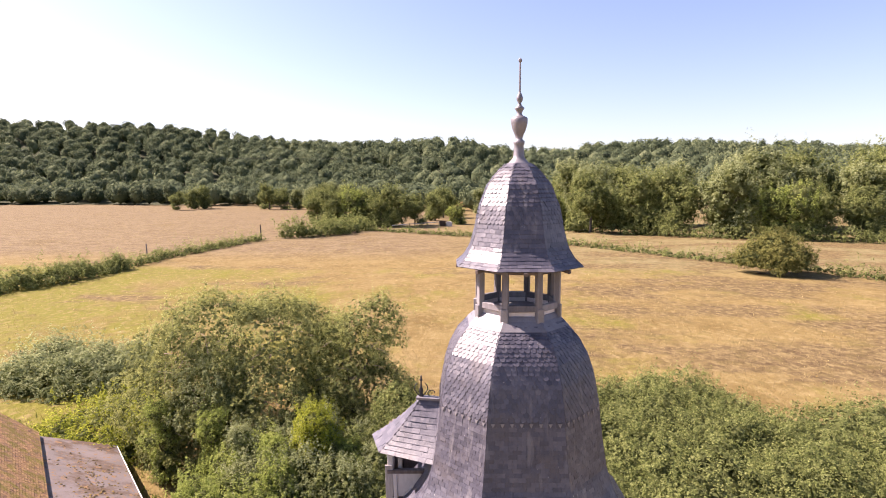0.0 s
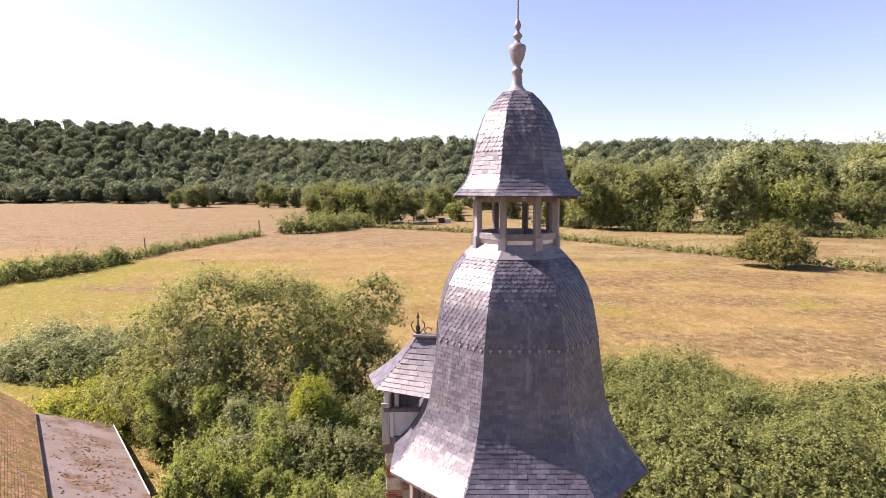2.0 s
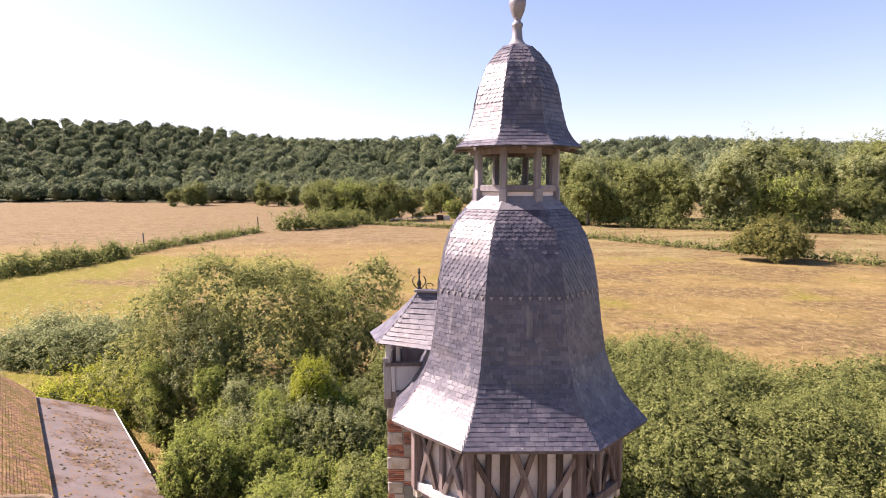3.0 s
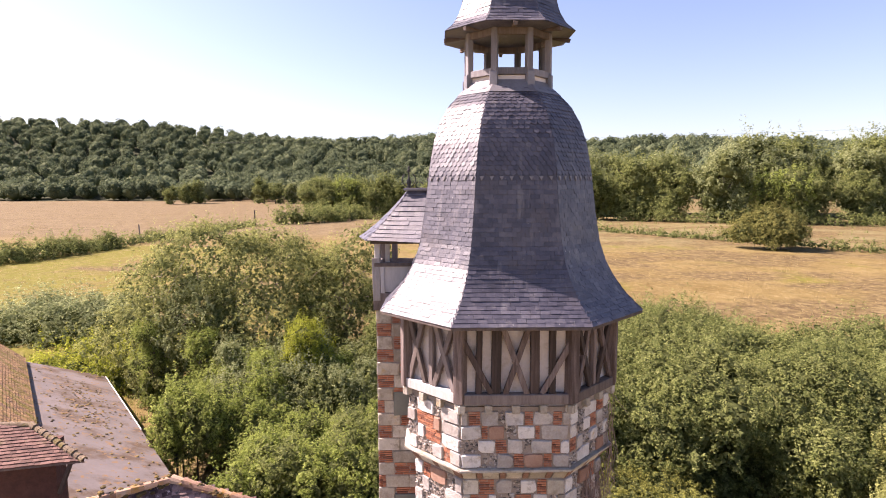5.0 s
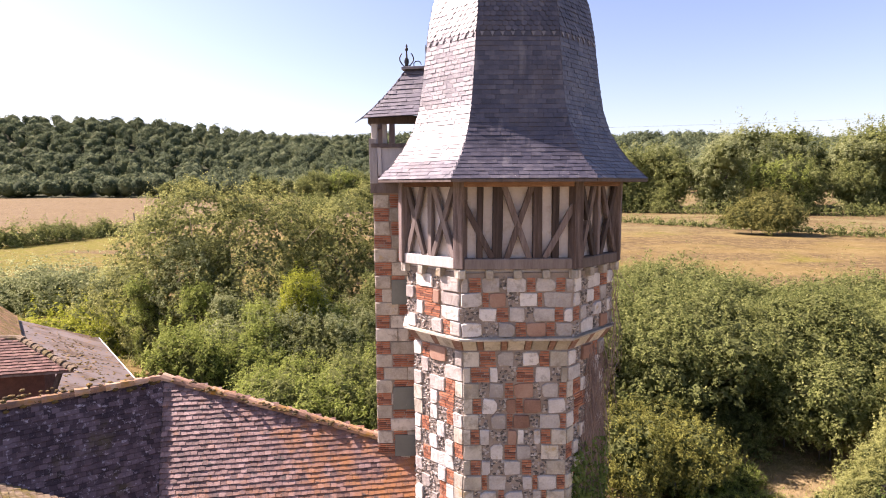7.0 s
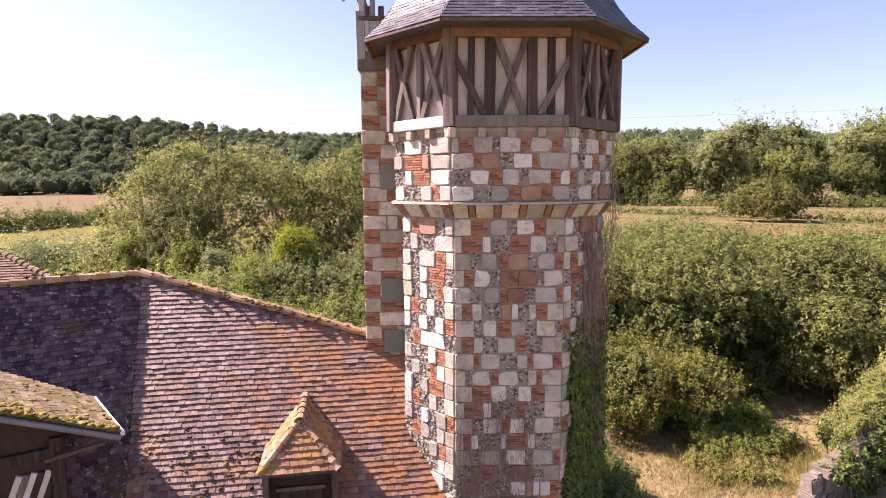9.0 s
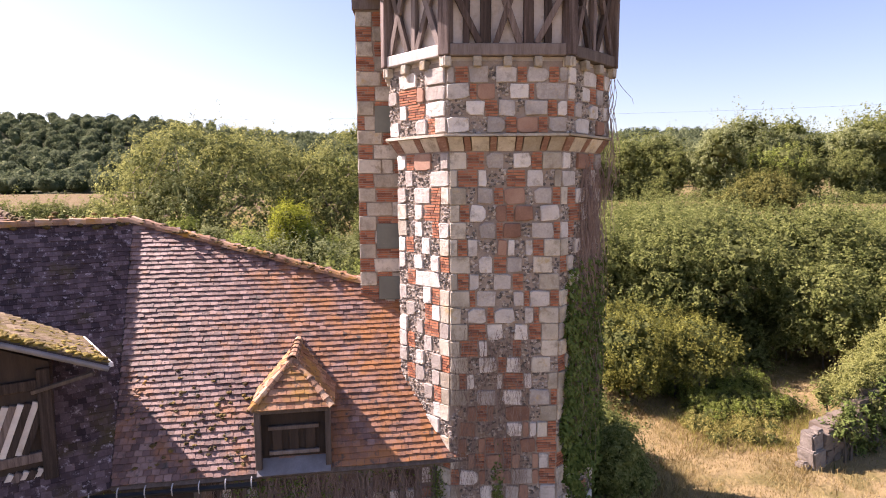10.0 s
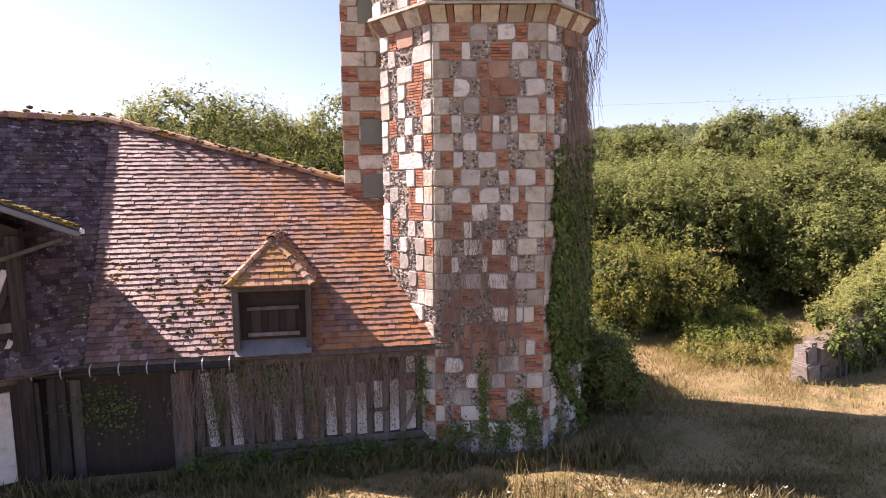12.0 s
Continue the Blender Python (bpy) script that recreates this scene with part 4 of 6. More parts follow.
lo = [bm.verts.new((p.x, p.y, -1.3)) for p in pts]
hi = [bm.verts.new((p.x, p.y, 4.3 + (2.4 if i in (1, 2) else 0))) for i, p in enumerate(pts)]
bm.faces.new(lo)
bm.faces.new(hi[::-1])
for i in range(4):
    bm.faces.new((lo[i], hi[i], hi[(i + 1) % 4], lo[(i + 1) % 4]))
bmesh.ops.recalc_face_normals(bm, faces=bm.faces[:])
# the shade on this wall is put into its near-black colour
hwall = part("gable_wall", bm, DARK_BOARD, house, "infill coloured dark to carry its shade")


def hp(u, z, o=0.02):
    p = C0 + HD * u + HN * o
    return Vector((p.x, p.y, z))


part("corner_post", beam(hp(0.1, -1.2), hp(0.1, 4.2), 0.24, 0.2, HN), TIMBER_OAK, hwall)
for z in (1.45, 2.45, 3.9):
    part("rail", beam(hp(0.1, z), hp(4.5, z), 0.20, 0.16, HN), TIMBER_OAK, hwall)
for u in (1.15, 2.1):
    part("stud", beam(hp(u, -1.0), hp(u, 4.5), 0.18, 0.14, HN), TIMBER_OAK, hwall)
for u, z, k in ((0.62, 2.55, 1.0), (1.62, 2.55, 1.0), (0.62, 1.55, 0.65), (1.62, 1.55, 0.65), (2.6, 2.55, 1.0)):
    # slanting pale panels between dark slanting struts
    for j in range(3):
        part("plaster_panel", beam(hp(u + 0.46 - j * 0.24, z, 0.03), hp(u + 0.10 - j * 0.24, z + k, 0.03), 0.11, 0.08, HN), PLASTER, hwall, "pale plaster panel")
        part("strut", beam(hp(u + 0.34 - j * 0.24, z, 0.04), hp(u - 0.02 - j * 0.24, z + k, 0.04), 0.12, 0.10, HN), TIMBER_OAK, hwall)
for u, z0, z1, w in ((0.5, -0.6, 1.2, 0.3), (1.6, -0.8, 1.2, 0.4)):
    part("plaster_panel", beam(hp(u, z0, 0.012), hp(u, z1, 0.012), w, 0.08, HN), PLASTER, hwall, "pale plaster panel")
part("bracket", beam(hp(0.3, 3.75, 0.05), V0 + Vector((-0.25, -0.1, -0.15)), 0.07, 0.07, HN), OAK, hwall)
rh = random.Random(88)
roof_moss = thing("roof_moss", V0 + VUP * 0.5, "yellow-brown moss cushions on the neighbour's tile roof", "moss", kind="stuff")
bm = bmesh.new()
for i in range(620):
    u = rh.random()
    w = abs(rh.gauss(0, 0.10)) if i % 2 else rh.random()
    q = V0.lerp(V0 + VUP * 1.5, u) + (V1 - V0) * min(w, 1.0) + Vector((0, 0, 0.05))
    k = rh.uniform(0.03, 0.085) if i % 2 else rh.uniform(0.015, 0.05)
    bmesh.ops.create_icosphere(bm, subdivisions=1, radius=1, matrix=Matrix.Translation(q) @ Matrix.Rotation(rh.random() * 6, 4, "Z") @ Matrix.Diagonal((k * 1.5, k, k * 0.55, 1)))
part("cushion", bm, MOSS_GOLD, roof_moss, kind="stuff")

# ---- small roof behind the ridge ----
cote = thing("small_gable", (-14, 18, 3.5), "little brick gable with a worn red tile roof", "roof")
CA, CB = Vector((-15.8, 16.4, 6.34)), Vector((-11.45, 17.5, 6.32))
CT0, CT1 = Vector((-16.2, 18.4, 7.12)), Vector((-13.85, 18.5, 7.12))
cdeck = slab([CA, CB, CT1, CT0], 0.08, OAK, "roof_deck", cote)
al = (CB - CA).normalized()
upc = (CT1 - CB)
upc = upc - al * upc.dot(al)
tile_field(cdeck, CA, al, upc, lambda d: (0, (CB - CA).length - ((CB - CT1).dot(al)) * d / upc.length) if d < upc.length else None, 0.14, 0.17, TILE_RED, seed=41, label="worn red clay tiles")
ridge_tiles(cdeck, CB + Vector((0, 0, 0.03)), CT1 + Vector((0, 0, 0.03)), 0.10, 0.25, TILE_HOUSE, 42)
ridge_tiles(cdeck, CT0, CT1, 0.12, 0.33, TILE_HOUSE, 43)
bm = bmesh.new()
add_prism(bm, [(-16, 17.6), (-12.75, 18.0), (-12.8, 18.6), (-16, 18.6)], 3.0, 6.7)
part("brick_wall", bm, SHADE_BRICK, cote, "red brick wall")
part("brace", beam((-12.6, 17.9, 5.0), (-11.9, 17.6, 6.35), 0.12, 0.12), OAK, cote)

# ---- low sheds behind ----
FR0, FR1 = Vector((-25.6, 42.2, 0.75)), Vector((-9.8, 21.75, 1.91))
FL0, FL1 = Vector((-29.4, 39.2, 2.9)), Vector((-13.6, 18.75, 4.06))
shed = thing("felt_roof_shed", (-20, 32, -0.5), "low shed with a dusty grey felt roof", "shed")
slab([FR0, FR1, FL1, FL0], 0.1, ASPHALT, "felt_roof", shed, "grey felt roof with moss crumbs")
part("edge_strip", beam(FR0 + Vector((0, 0, 0.03)), FR0.lerp(FR1, 0.55) + Vector((0, 0, 0.03)), 0.05, 0.04, (0, 0, 1)), WHITE_PAINT, shed, "white edge strip")
bm = bmesh.new()
add_prism(bm, [(p.x, p.y) for p in (FR0 + Vector((-0.4, -0.4, 0)), FR1 + Vector((-0.4, 0, 0)), FL1, FL0)], -1.5, 0.7)
part("wall", bm, DARK_BOARD, shed)
rf = random.Random(71)
crumbs = thing("moss_crumbs", FR0.lerp(FL1, 0.5), "brown moss crumbs scattered on the felt roof", "moss", kind="stuff")
bm = bmesh.new()
for i in range(420):
    u, v = (rf.random(), rf.random()) if i % 3 == 0 else (min(1.0, abs(rf.gauss(0.40, 0.16))), min(1.0, max(0.0, rf.gauss(0.5, 0.17))))
    q = FR0.lerp(FR1, u).lerp(FL0.lerp(FL1, u), v)
    k = rf.uniform(0.02, 0.09)
    bmesh.ops.create_icosphere(bm, subdivisions=1, radius=1, matrix=Matrix.Translation(q + Vector((0, 0, 0.01))) @ Matrix.Rotation(rf.random() * 6, 4, "Z") @ Matrix.Diagonal((k * 1.5, k, k * 0.4, 1)))
part("crumb", bm, MOSS, crumbs, kind="stuff")
mossy = thing("mossy_roof_house", (-26, 32, -1), "farm building with an orange moss-covered tile roof", "house")
side = (FL1 - FL0).normalized()
back = Vector((-0.79, -0.61, 0.95))
O0, O1 = FL0 + Vector((0, 0, 0.25)), FL1 + Vector((0, 0, 0.25))
odeck = slab([O0, O1, O1 + back * 5, O0 + back * 5], 0.12, OAK, "roof_deck", mossy)
tile_field(odeck, O0, side, back, lambda d: (0, (O1 - O0).length) if d < 6.8 else None, 0.17, 0.2, TILE_MOSS, seed=51, thick=0.03, label="orange mossy tiles")
bm = bmesh.new()
add_prism(bm, [(p.x, p.y) for p in (O0 - Vector((0.2, 0.2, 0)), O1 - Vector((0.2, 0.2, 0)), O1 + back * 5, O0 + back * 5)], -1.5, 2.9)
part("wall", bm, MORTAR, mossy)

# ---- vegetation ----
def unit(v):
    return v / np.maximum(1e-9, np.linalg.norm(v, axis=-1, keepdims=True))


def leaf_blades(points, normals, size, r, slim=0.5, wild=0.42):
    """Little pointed leaves at points, facing about along normals: verts and faces."""
    n = len(points)
    nr = unit(normals + wild * r.normal(size=(n, 3)))
    t = unit(np.cross(nr, r.normal(size=(n, 3))))
    b = np.cross(nr, t)
    L = (size * r.uniform(0.6, 1.4, n))[:, None]
    v = np.stack([points - t * L * 0.42 - b * L * slim * 0.5, points - t * L * 0.2 + b * L * slim * 0.6, points + t * L * 0.6], 1)
    return v.reshape(-1, 3), np.arange(3 * n).reshape(n, 3)


def surface_points(blobs, n, r, rough=0.16):
    """Points on lumpy ellipsoids with their outward directions, none deep inside a neighbour or far underneath."""
    c = np.array([b[0] for b in blobs], float)
    q = np.array([b[1] for b in blobs], float)
    area = (q[:, 0] * q[:, 1] + q[:, 0] * q[:, 2] + q[:, 1] * q[:, 2])
    idx = r.choice(len(blobs), size=int(n * 3.2) + 20, p=area / area.sum())
    d = unit(r.normal(size=(len(idx), 3)))
    lump = 1 + rough * np.sin(d[:, 0] * 5 + idx) * np.sin(d[:, 1] * 6 + 2 * idx) + rough * 0.7 * np.sin(d[:, 2] * 9 + d[:, 0] * 7 + idx)
    p = c[idx] + d * q[idx] * (lump * (1 - 0.10 * r.random(len(idx)) ** 2))[:, None]
    keep = d[:, 2] > -0.55
    for k, (ci, qi) in enumerate(zip(c, q)):
        keep &= ((((p - ci) / qi) ** 2).sum(1) > 0.74 ** 2) | (idx == k)
    return p[keep][:n], d[keep][:n]


def tufted(p, d, per, size, r, slim, reach=(1.7, 3.3), lift=0.55, wild=0.38):
    """Leafy tufts: at each point a dome of leaves that grows outwards and up."""
    k = len(p)
    axis = unit(d * 0.9 + np.array([0, 0, lift]) + 0.30 * r.normal(size=(k, 3)))
    rc = size * r.uniform(*reach, k)
    tall = 4.6 * r.random(k) ** 4
    axis, rc, tall, p = (np.repeat(v, per, 0) for v in (axis, rc, tall, p))
    e = unit(axis + 0.72 * r.normal(size=axis.shape))
    up = r.random(len(rc))
    grow = unit(axis * 0.6 + np.array([0, 0, 0.8]))
    pos = p + e * (rc * r.uniform(0.62, 1.05, len(rc)) * (1 - 0.55 * up * np.minimum(tall, 1)))[:, None] + grow * (rc * tall * up)[:, None]
    return leaf_blades(pos, e * 0.9 + axis * 0.5 + np.array([0, 0, 0.25]), size, r, slim, wild)


def ico(level=2):
    bm = bmesh.new()
    bmesh.ops.create_icosphere(bm, subdivisions=level, radius=1.0)
    v = np.array([x.co[:] for x in bm.verts])
    f = np.array([[x.index for x in fc.verts] for fc in bm.faces])
    bm.free()
    return v, f


def cores(blobs, share, r, uneven=0.10):
    """Dense inner foliage: lumpy, smaller bodies inside the blobs, as quads that repeat a corner."""
    v0, f0 = ico(1)
    vs, fs = [], []
    for k, (c, q) in enumerate(blobs):
        lump = 1 + uneven * r.normal(size=len(v0)).clip(-1, 1)
        fs.append(f0 + len(v0) * k)
        vs.append(np.array(c) + v0 * np.array(q) * share * lump[:, None])
    return np.concatenate(vs), np.concatenate(fs)


def sprouted(blobs, r, many=7):
    """Smaller lumps and upright shoots budding from the large ones, for an uneven outline."""
    out = list(blobs)
    for c, q in blobs:
        for _ in range(many):
            d = r.normal(size=3)
            d /= np.linalg.norm(d)
            d[2] = abs(d[2]) * 0.9 - 0.15
            k = r.uniform(0.22, 0.45)
            tall = r.uniform(0.7, 1.7) if r.random() < 0.5 else r.uniform(0.5, 0.9)
            out.append((tuple(np.array(c) + d * np.array(q) * r.uniform(0.75, 1.08)), (q[0] * k, q[1] * k, q[2] * k * tall)))
    return out


# darker green that carries the shade between the outer tufts
LEAF_INNER_SHADE = leaves("leaf_inner_shade", (0.078, 0.094, 0.032), (0.130, 0.150, 0.054), (0.185, 0.204, 0.080), 0.45)


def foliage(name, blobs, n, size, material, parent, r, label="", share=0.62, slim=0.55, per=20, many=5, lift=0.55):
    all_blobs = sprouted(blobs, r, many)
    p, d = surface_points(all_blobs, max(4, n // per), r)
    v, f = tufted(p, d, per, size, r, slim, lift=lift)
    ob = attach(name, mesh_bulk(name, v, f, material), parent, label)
    # leaves further in, shade put into their darker colour, and the dense heart of each lobe
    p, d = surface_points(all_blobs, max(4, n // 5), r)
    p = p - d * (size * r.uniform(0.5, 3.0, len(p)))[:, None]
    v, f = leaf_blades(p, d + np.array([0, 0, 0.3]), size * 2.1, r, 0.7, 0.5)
    attach("inner_leaves", mesh_bulk("inner_leaves", v, f, LEAF_INNER_SHADE), ob)
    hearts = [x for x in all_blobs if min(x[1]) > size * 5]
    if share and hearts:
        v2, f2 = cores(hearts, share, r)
        attach("inner_foliage", mesh_bulk("inner_foliage", v2, f2, LEAF_INNER_SHADE, True), ob)
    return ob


def trunk_and_limbs(height, spread, r, base=(0, 0, 0), rad=0.25, limbs=7):
    bm = bmesh.new()
    b = Vector(base)
    top = b + Vector((r.uniform(-0.3, 0.3), r.uniform(-0.3, 0.3), height * 0.7))
    limb_mesh([b - Vector((0, 0, 0.3)), b.lerp(top, 0.4) + Vector((r.uniform(-0.2, 0.2), r.uniform(-0.2, 0.2), 0)), top], [rad, rad * 0.75, rad * 0.3], bm, 8)
    for i in range(limbs):
        ang = 2 * math.pi * i / limbs + r.uniform(-0.4, 0.4)
        st = b.lerp(top, r.uniform(0.3, 0.8))
        en = st + Vector((math.cos(ang) * spread * r.uniform(0.4, 0.8), math.sin(ang) * spread * r.uniform(0.4, 0.8), height * r.uniform(0.12, 0.35)))
        mid = st.lerp(en, 0.5) + Vector((0, 0, height * 0.05))
        limb_mesh([st, mid, en], [rad * 0.4, rad * 0.28, rad * 0.1], bm, 5)
    return bm


def crown_blobs(height, width, r, count=11, low=0.35):
    out = []
    for i in range(count):
        ang, k = r.uniform(0, 6.283), math.sqrt(r.random())
        z = height * (low + (0.92 - low) * r.random())
        pull = 1 - 0.55 * max(0.0, (z / height - 0.55) / 0.45)
        q = width * r.uniform(0.20, 0.33)
        out.append(((math.cos(ang) * k * width * 0.36 * pull, math.sin(ang) * k * width * 0.36 * pull, z - q * 0.3), (q, q, q * r.uniform(0.75, 1.0))))
    return out


def tree(name, place, height, width, material, label, n, size, seed, count=12, low=0.3, category="tree", group="", twigs=0, share=0.62, per=20):
    r, q = random.Random(seed), np.random.default_rng(seed)
    ob = thing(name, (0, 0, 0), label, category, group)
    part("trunk", trunk_and_limbs(height, width * 0.5, r, rad=height * 0.022), BARK, ob)
    foliage("crown", crown_blobs(height, width, r, count, low), n, size, material, ob, q, share=share, per=per, many=4)
    if twigs:
        bm = bmesh.new()
        for i in range(twigs):
            a = Vector((r.uniform(-1, 1) * width * 0.3, r.uniform(-1, 0.4) * width * 0.35, height * r.uniform(0.35, 0.8)))
            b = a + Vector((r.uniform(-1, 1), r.uniform(-1, 0.5), r.uniform(-0.2, 1.0))) * width * 0.16
            limb_mesh([a, a.lerp(b, 0.5) + Vector((0, 0, 0.1)), b], [0.028, 0.018, 0.007], bm, 3)
        part("dead_branches", bm, TWIG, ob, "bare grey dead branches", kind="stuff")
    ob.location = place
    return ob


def at_ground(x, y, dz=0.0):
    return (x, y, float(ground_z(x, y)) + dz)


def placed(x, y, turn, size):
    return Matrix.Translation(at_ground(x, y)) @ Matrix.Rotation(turn, 4, "Z") @ Matrix.Diagonal((size, size, size, 1))


# far woods on the hillside, one mass
def far_woods():
    r = np.random.default_rng(8)
    trees = []
    cell = {}
    for _ in range(30000):
        x, y = r.uniform(-1000, 900), r.uniform(430, 1250)
        left = float(smooth01((120 - x) / 500))
        foot = 455 + 185 * left
        if y < foot or abs(x) > 0.86 * y + 40 or y > foot + 380:
            continue
        k = (int((x + 9 * (int(y // 20) % 2)) // 18), int(y // 20))
        if k in cell:
            continue
        cell[k] = 1
        trees.append((x, y, r.uniform(7.0, 12.5), r.uniform(18, 26)))
    blobs = []
    for x, y, w, h in trees:
        z = float(ground_z(x, y))
        blobs.append(((x, y, z + h * 0.50), (w, w, h * 0.50)))
        for _ in range(4):
            ang, k = r.uniform(0, 6.283), r.uniform(0.48, 0.68)
            up = r.uniform(-0.30, 0.22)
            blobs.append(((x + math.cos(ang) * w * 0.5, y - abs(math.sin(ang)) * w * 0.5, z + h * (0.58 + up * 0.75)), (w * k, w * k, h * k * 0.46)))
    c, q = np.array([b[0] for b in blobs]), np.array([b[1] for b in blobs])
    many = 46
    d = unit(r.normal(size=(len(c), many, 3)))
    d[..., 1] = np.where(d[..., 1] > 0.25, -d[..., 1], d[..., 1])
    d[..., 2] = np.where(d[..., 2] < -0.45, -d[..., 2], d[..., 2])
    pts = (c[:, None] + d * q[:, None] * r.uniform(0.88, 1.10, (len(c), many, 1))).reshape(-1, 3)
    v, f = leaf_blades(pts, d.reshape(-1, 3) * 1.2 + np.array([0, 0, 0.2]), 2.1, r, 0.75, 0.6)
    cv, cf = cores(blobs[::5], 0.90, r, 0.06)
    woods = thing("far_woods", (0, 700, 40), "dense broadleaf woodland on a distant hillside", "woodland", kind="stuff")
    attach("crowns", mesh_bulk("crowns", v, f, LEAF_WOOD_HAZE), woods, kind="stuff")
    attach("inner_foliage", mesh_bulk("inner_foliage", cv, cf, LEAF_WOOD_HAZE, True), woods, kind="stuff")


far_woods()

rt = random.Random(77)
GROVE = "grove across the meadow"
grove = [tree("broadleaf_tree", at_ground(84, 247), 28, 21, LEAF_MID, "tall rounded green broadleaf tree at the meadow's edge", 6400, 0.70, 101, 14, 0.12, group=GROVE),
         tree("broadleaf_tree", at_ground(115, 226), 33, 18, LEAF_GREY, "tall grey-green poplar-like tree at the meadow's edge", 6400, 0.70, 102, 18, 0.08, group=GROVE),
         tree("broadleaf_tree", at_ground(66, 252), 27, 19, LEAF_MID, "rounded dark green broadleaf tree at the meadow's edge", 6400, 0.70, 103, 14, 0.1, group=GROVE),
         tree("broadleaf_tree", at_ground(135, 222), 22, 20, LEAF_FRESH, "yellow-green willow tree at the meadow's edge", 6400, 0.70, 104, 14, 0.08, group=GROVE)]
spots = [(99, 240, 0, 1.05), (150, 226, 0, 0.85), (166, 222, 2, 0.8), (178, 236, 1, 1.0), (192, 246, 0, 1.15), (128, 246, 0, 1.0), (146, 250, 1, 0.95), (50, 268, 2, 0.72), (57, 282, 3, 0.8)]
for i in range(34):
    u = rt.random()
    spots.append((60 + 180 * u, 290 - 62 * u + abs(rt.gauss(0, 18)), rt.choice((0, 0, 1, 1, 2)), rt.uniform(0.9, 1.2) * (1.0 + 0.62 * max(0.0, u - 0.35))))
for x, y, k, size in ((-67, 302, 2, 0.75), (-58, 296, 0, 0.7), (-51, 297, 3, 0.95), (-40, 300, 0, 0.72), (-32, 292, 2, 0.72), (-24, 291, 0, 0.8), (-15, 300, 2, 0.62), (-45, 305, 2, 0.7), (8, 312, 3, 0.5)):
    spots.append((x, y, k, size))
for i in range(14):
    spots.append((rt.uniform(-250, -90), rt.uniform(490, 530), rt.choice((0, 1, 2)), rt.uniform(0.6, 0.9)))
for i in range(10):
    spots.append((rt.uniform(-10, 60), rt.uniform(340, 420), rt.choice((0, 1, 2)), rt.uniform(0.5, 0.8)))
for x, y, k, size in spots:
    copy_thing(grove[k], placed(x, y, rt.uniform(0, 6.28), size))


def shrub_mass(name, label, blobs, n, size, material, seed, category="shrub", group="", share=0.6, slim=0.55):
    q = np.random.default_rng(seed)
    c = np.mean([b[0] for b in blobs], axis=0)
    ob = thing(name, (float(c[0]), float(c[1]), float(ground_z(c[0], c[1]))), label, category, group)
    foliage("foliage", blobs, n, size, material, ob, q, share=share, slim=slim)
    bm = bmesh.new()
    for (x, y, z), rad in blobs[:14]:
        g = Vector((x + 0.3 * rad[0], y - 0.2 * rad[1], float(ground_z(x, y)) - 0.2))
        top = Vector((x, y, z + 0.3 * rad[2]))
        if top.z > g.z + 0.4:
            limb_mesh([g, g.lerp(top, 0.5) + Vector((0.15 * rad[0], 0, 0)), top], [0.05, 0.035, 0.015], bm, 5)
    part("stems", bm, BARK, ob, "thin bare stems", kind="stuff")
    return ob


def scatter_blobs(x0, x1, y0, y1, top, count, size, seed, low=0.5, slender=1.0):
    r = random.Random(seed)
    out = []
    for i in range(count):
        x, y = r.uniform(x0, x1), r.uniform(y0, y1)
        q = size * r.uniform(0.7, 1.3)
        g = float(ground_z(x, y))
        out.append(((x, y, g + (top - q * 0.8) * r.uniform(low, 1.0)), (q * slender, q * slender, q * r.uniform(0.7, 0.95) / slender)))
    return out


# field hedges
def hedge_line(pts, h, w, seed, n, size, material, label):
    r = random.Random(seed)
    blobs = []
    for (xa, ya), (xb, yb) in zip(pts, pts[1:]):
        L = math.hypot(xb - xa, yb - ya)
        for i in range(max(1, int(L / (w * 0.33)))):
            u = (i + r.random()) / max(1, int(L / (w * 0.33)))
            x, y = xa + (xb - xa) * u + r.uniform(-w, w) * 0.3, ya + (yb - ya) * u + r.uniform(-w, w) * 0.3
            k = h * r.uniform(0.45, 1.15)
            blobs.append(((x, y, float(ground_z(x, y)) + k * 0.35), (w * r.uniform(0.5, 0.9), w * r.uniform(0.5, 0.9), k * 0.6)))
    return shrub_mass("field_hedge", label, blobs, n, size, material, seed, "hedge", "field hedges", share=0.0)


hedge_line([(-90, 100), (-83, 118), (-80, 134)], 3.2, 3.4, 61, 9000, 0.4, LEAF_MID, "overgrown green hedge across the meadow")
hedge_line([(-80, 139), (-80, 160), (-74, 195), (-70, 216)], 2.0, 2.6, 67, 7000, 0.4, LEAF_MID, "thin patchy hedge across the meadow")
hedge_line([(-62, 225), (-52, 232), (-44, 258), (-38, 278)], 5.5, 6, 62, 7000, 0.8, LEAF_MID, "tall bushy hedge at the meadow's corner")
hedge_line([(-38, 272), (0, 238), (45, 203), (70, 160), (98, 124), (120, 105)], 2.0, 2.8, 63, 16000, 0.38, LEAF_MID, "low green hedge between two meadows")
hedge_line([(52, 275), (80, 245), (110, 220), (160, 206), (200, 200)], 5, 6, 64, 15000, 0.5, LEAF_MID, "shrubby edge of the grove")
shrub_mass("round_bush", "large round dark green bush alone in the meadow", [((78 + dx, 132 + dy, 0.5 + z), (q, q, q * 0.8)) for dx, dy, z, q in
           ((0, 0, 4.6, 5.2), (-4.2, 0.5, 3.2, 4.0), (4.3, 0, 3.4, 4.2), (0, -2.5, 3.0, 4.5), (1.5, 1, 6.3, 3.2))], 14000, 0.42, LEAF_OLIVE_DARK, 65, "bush")
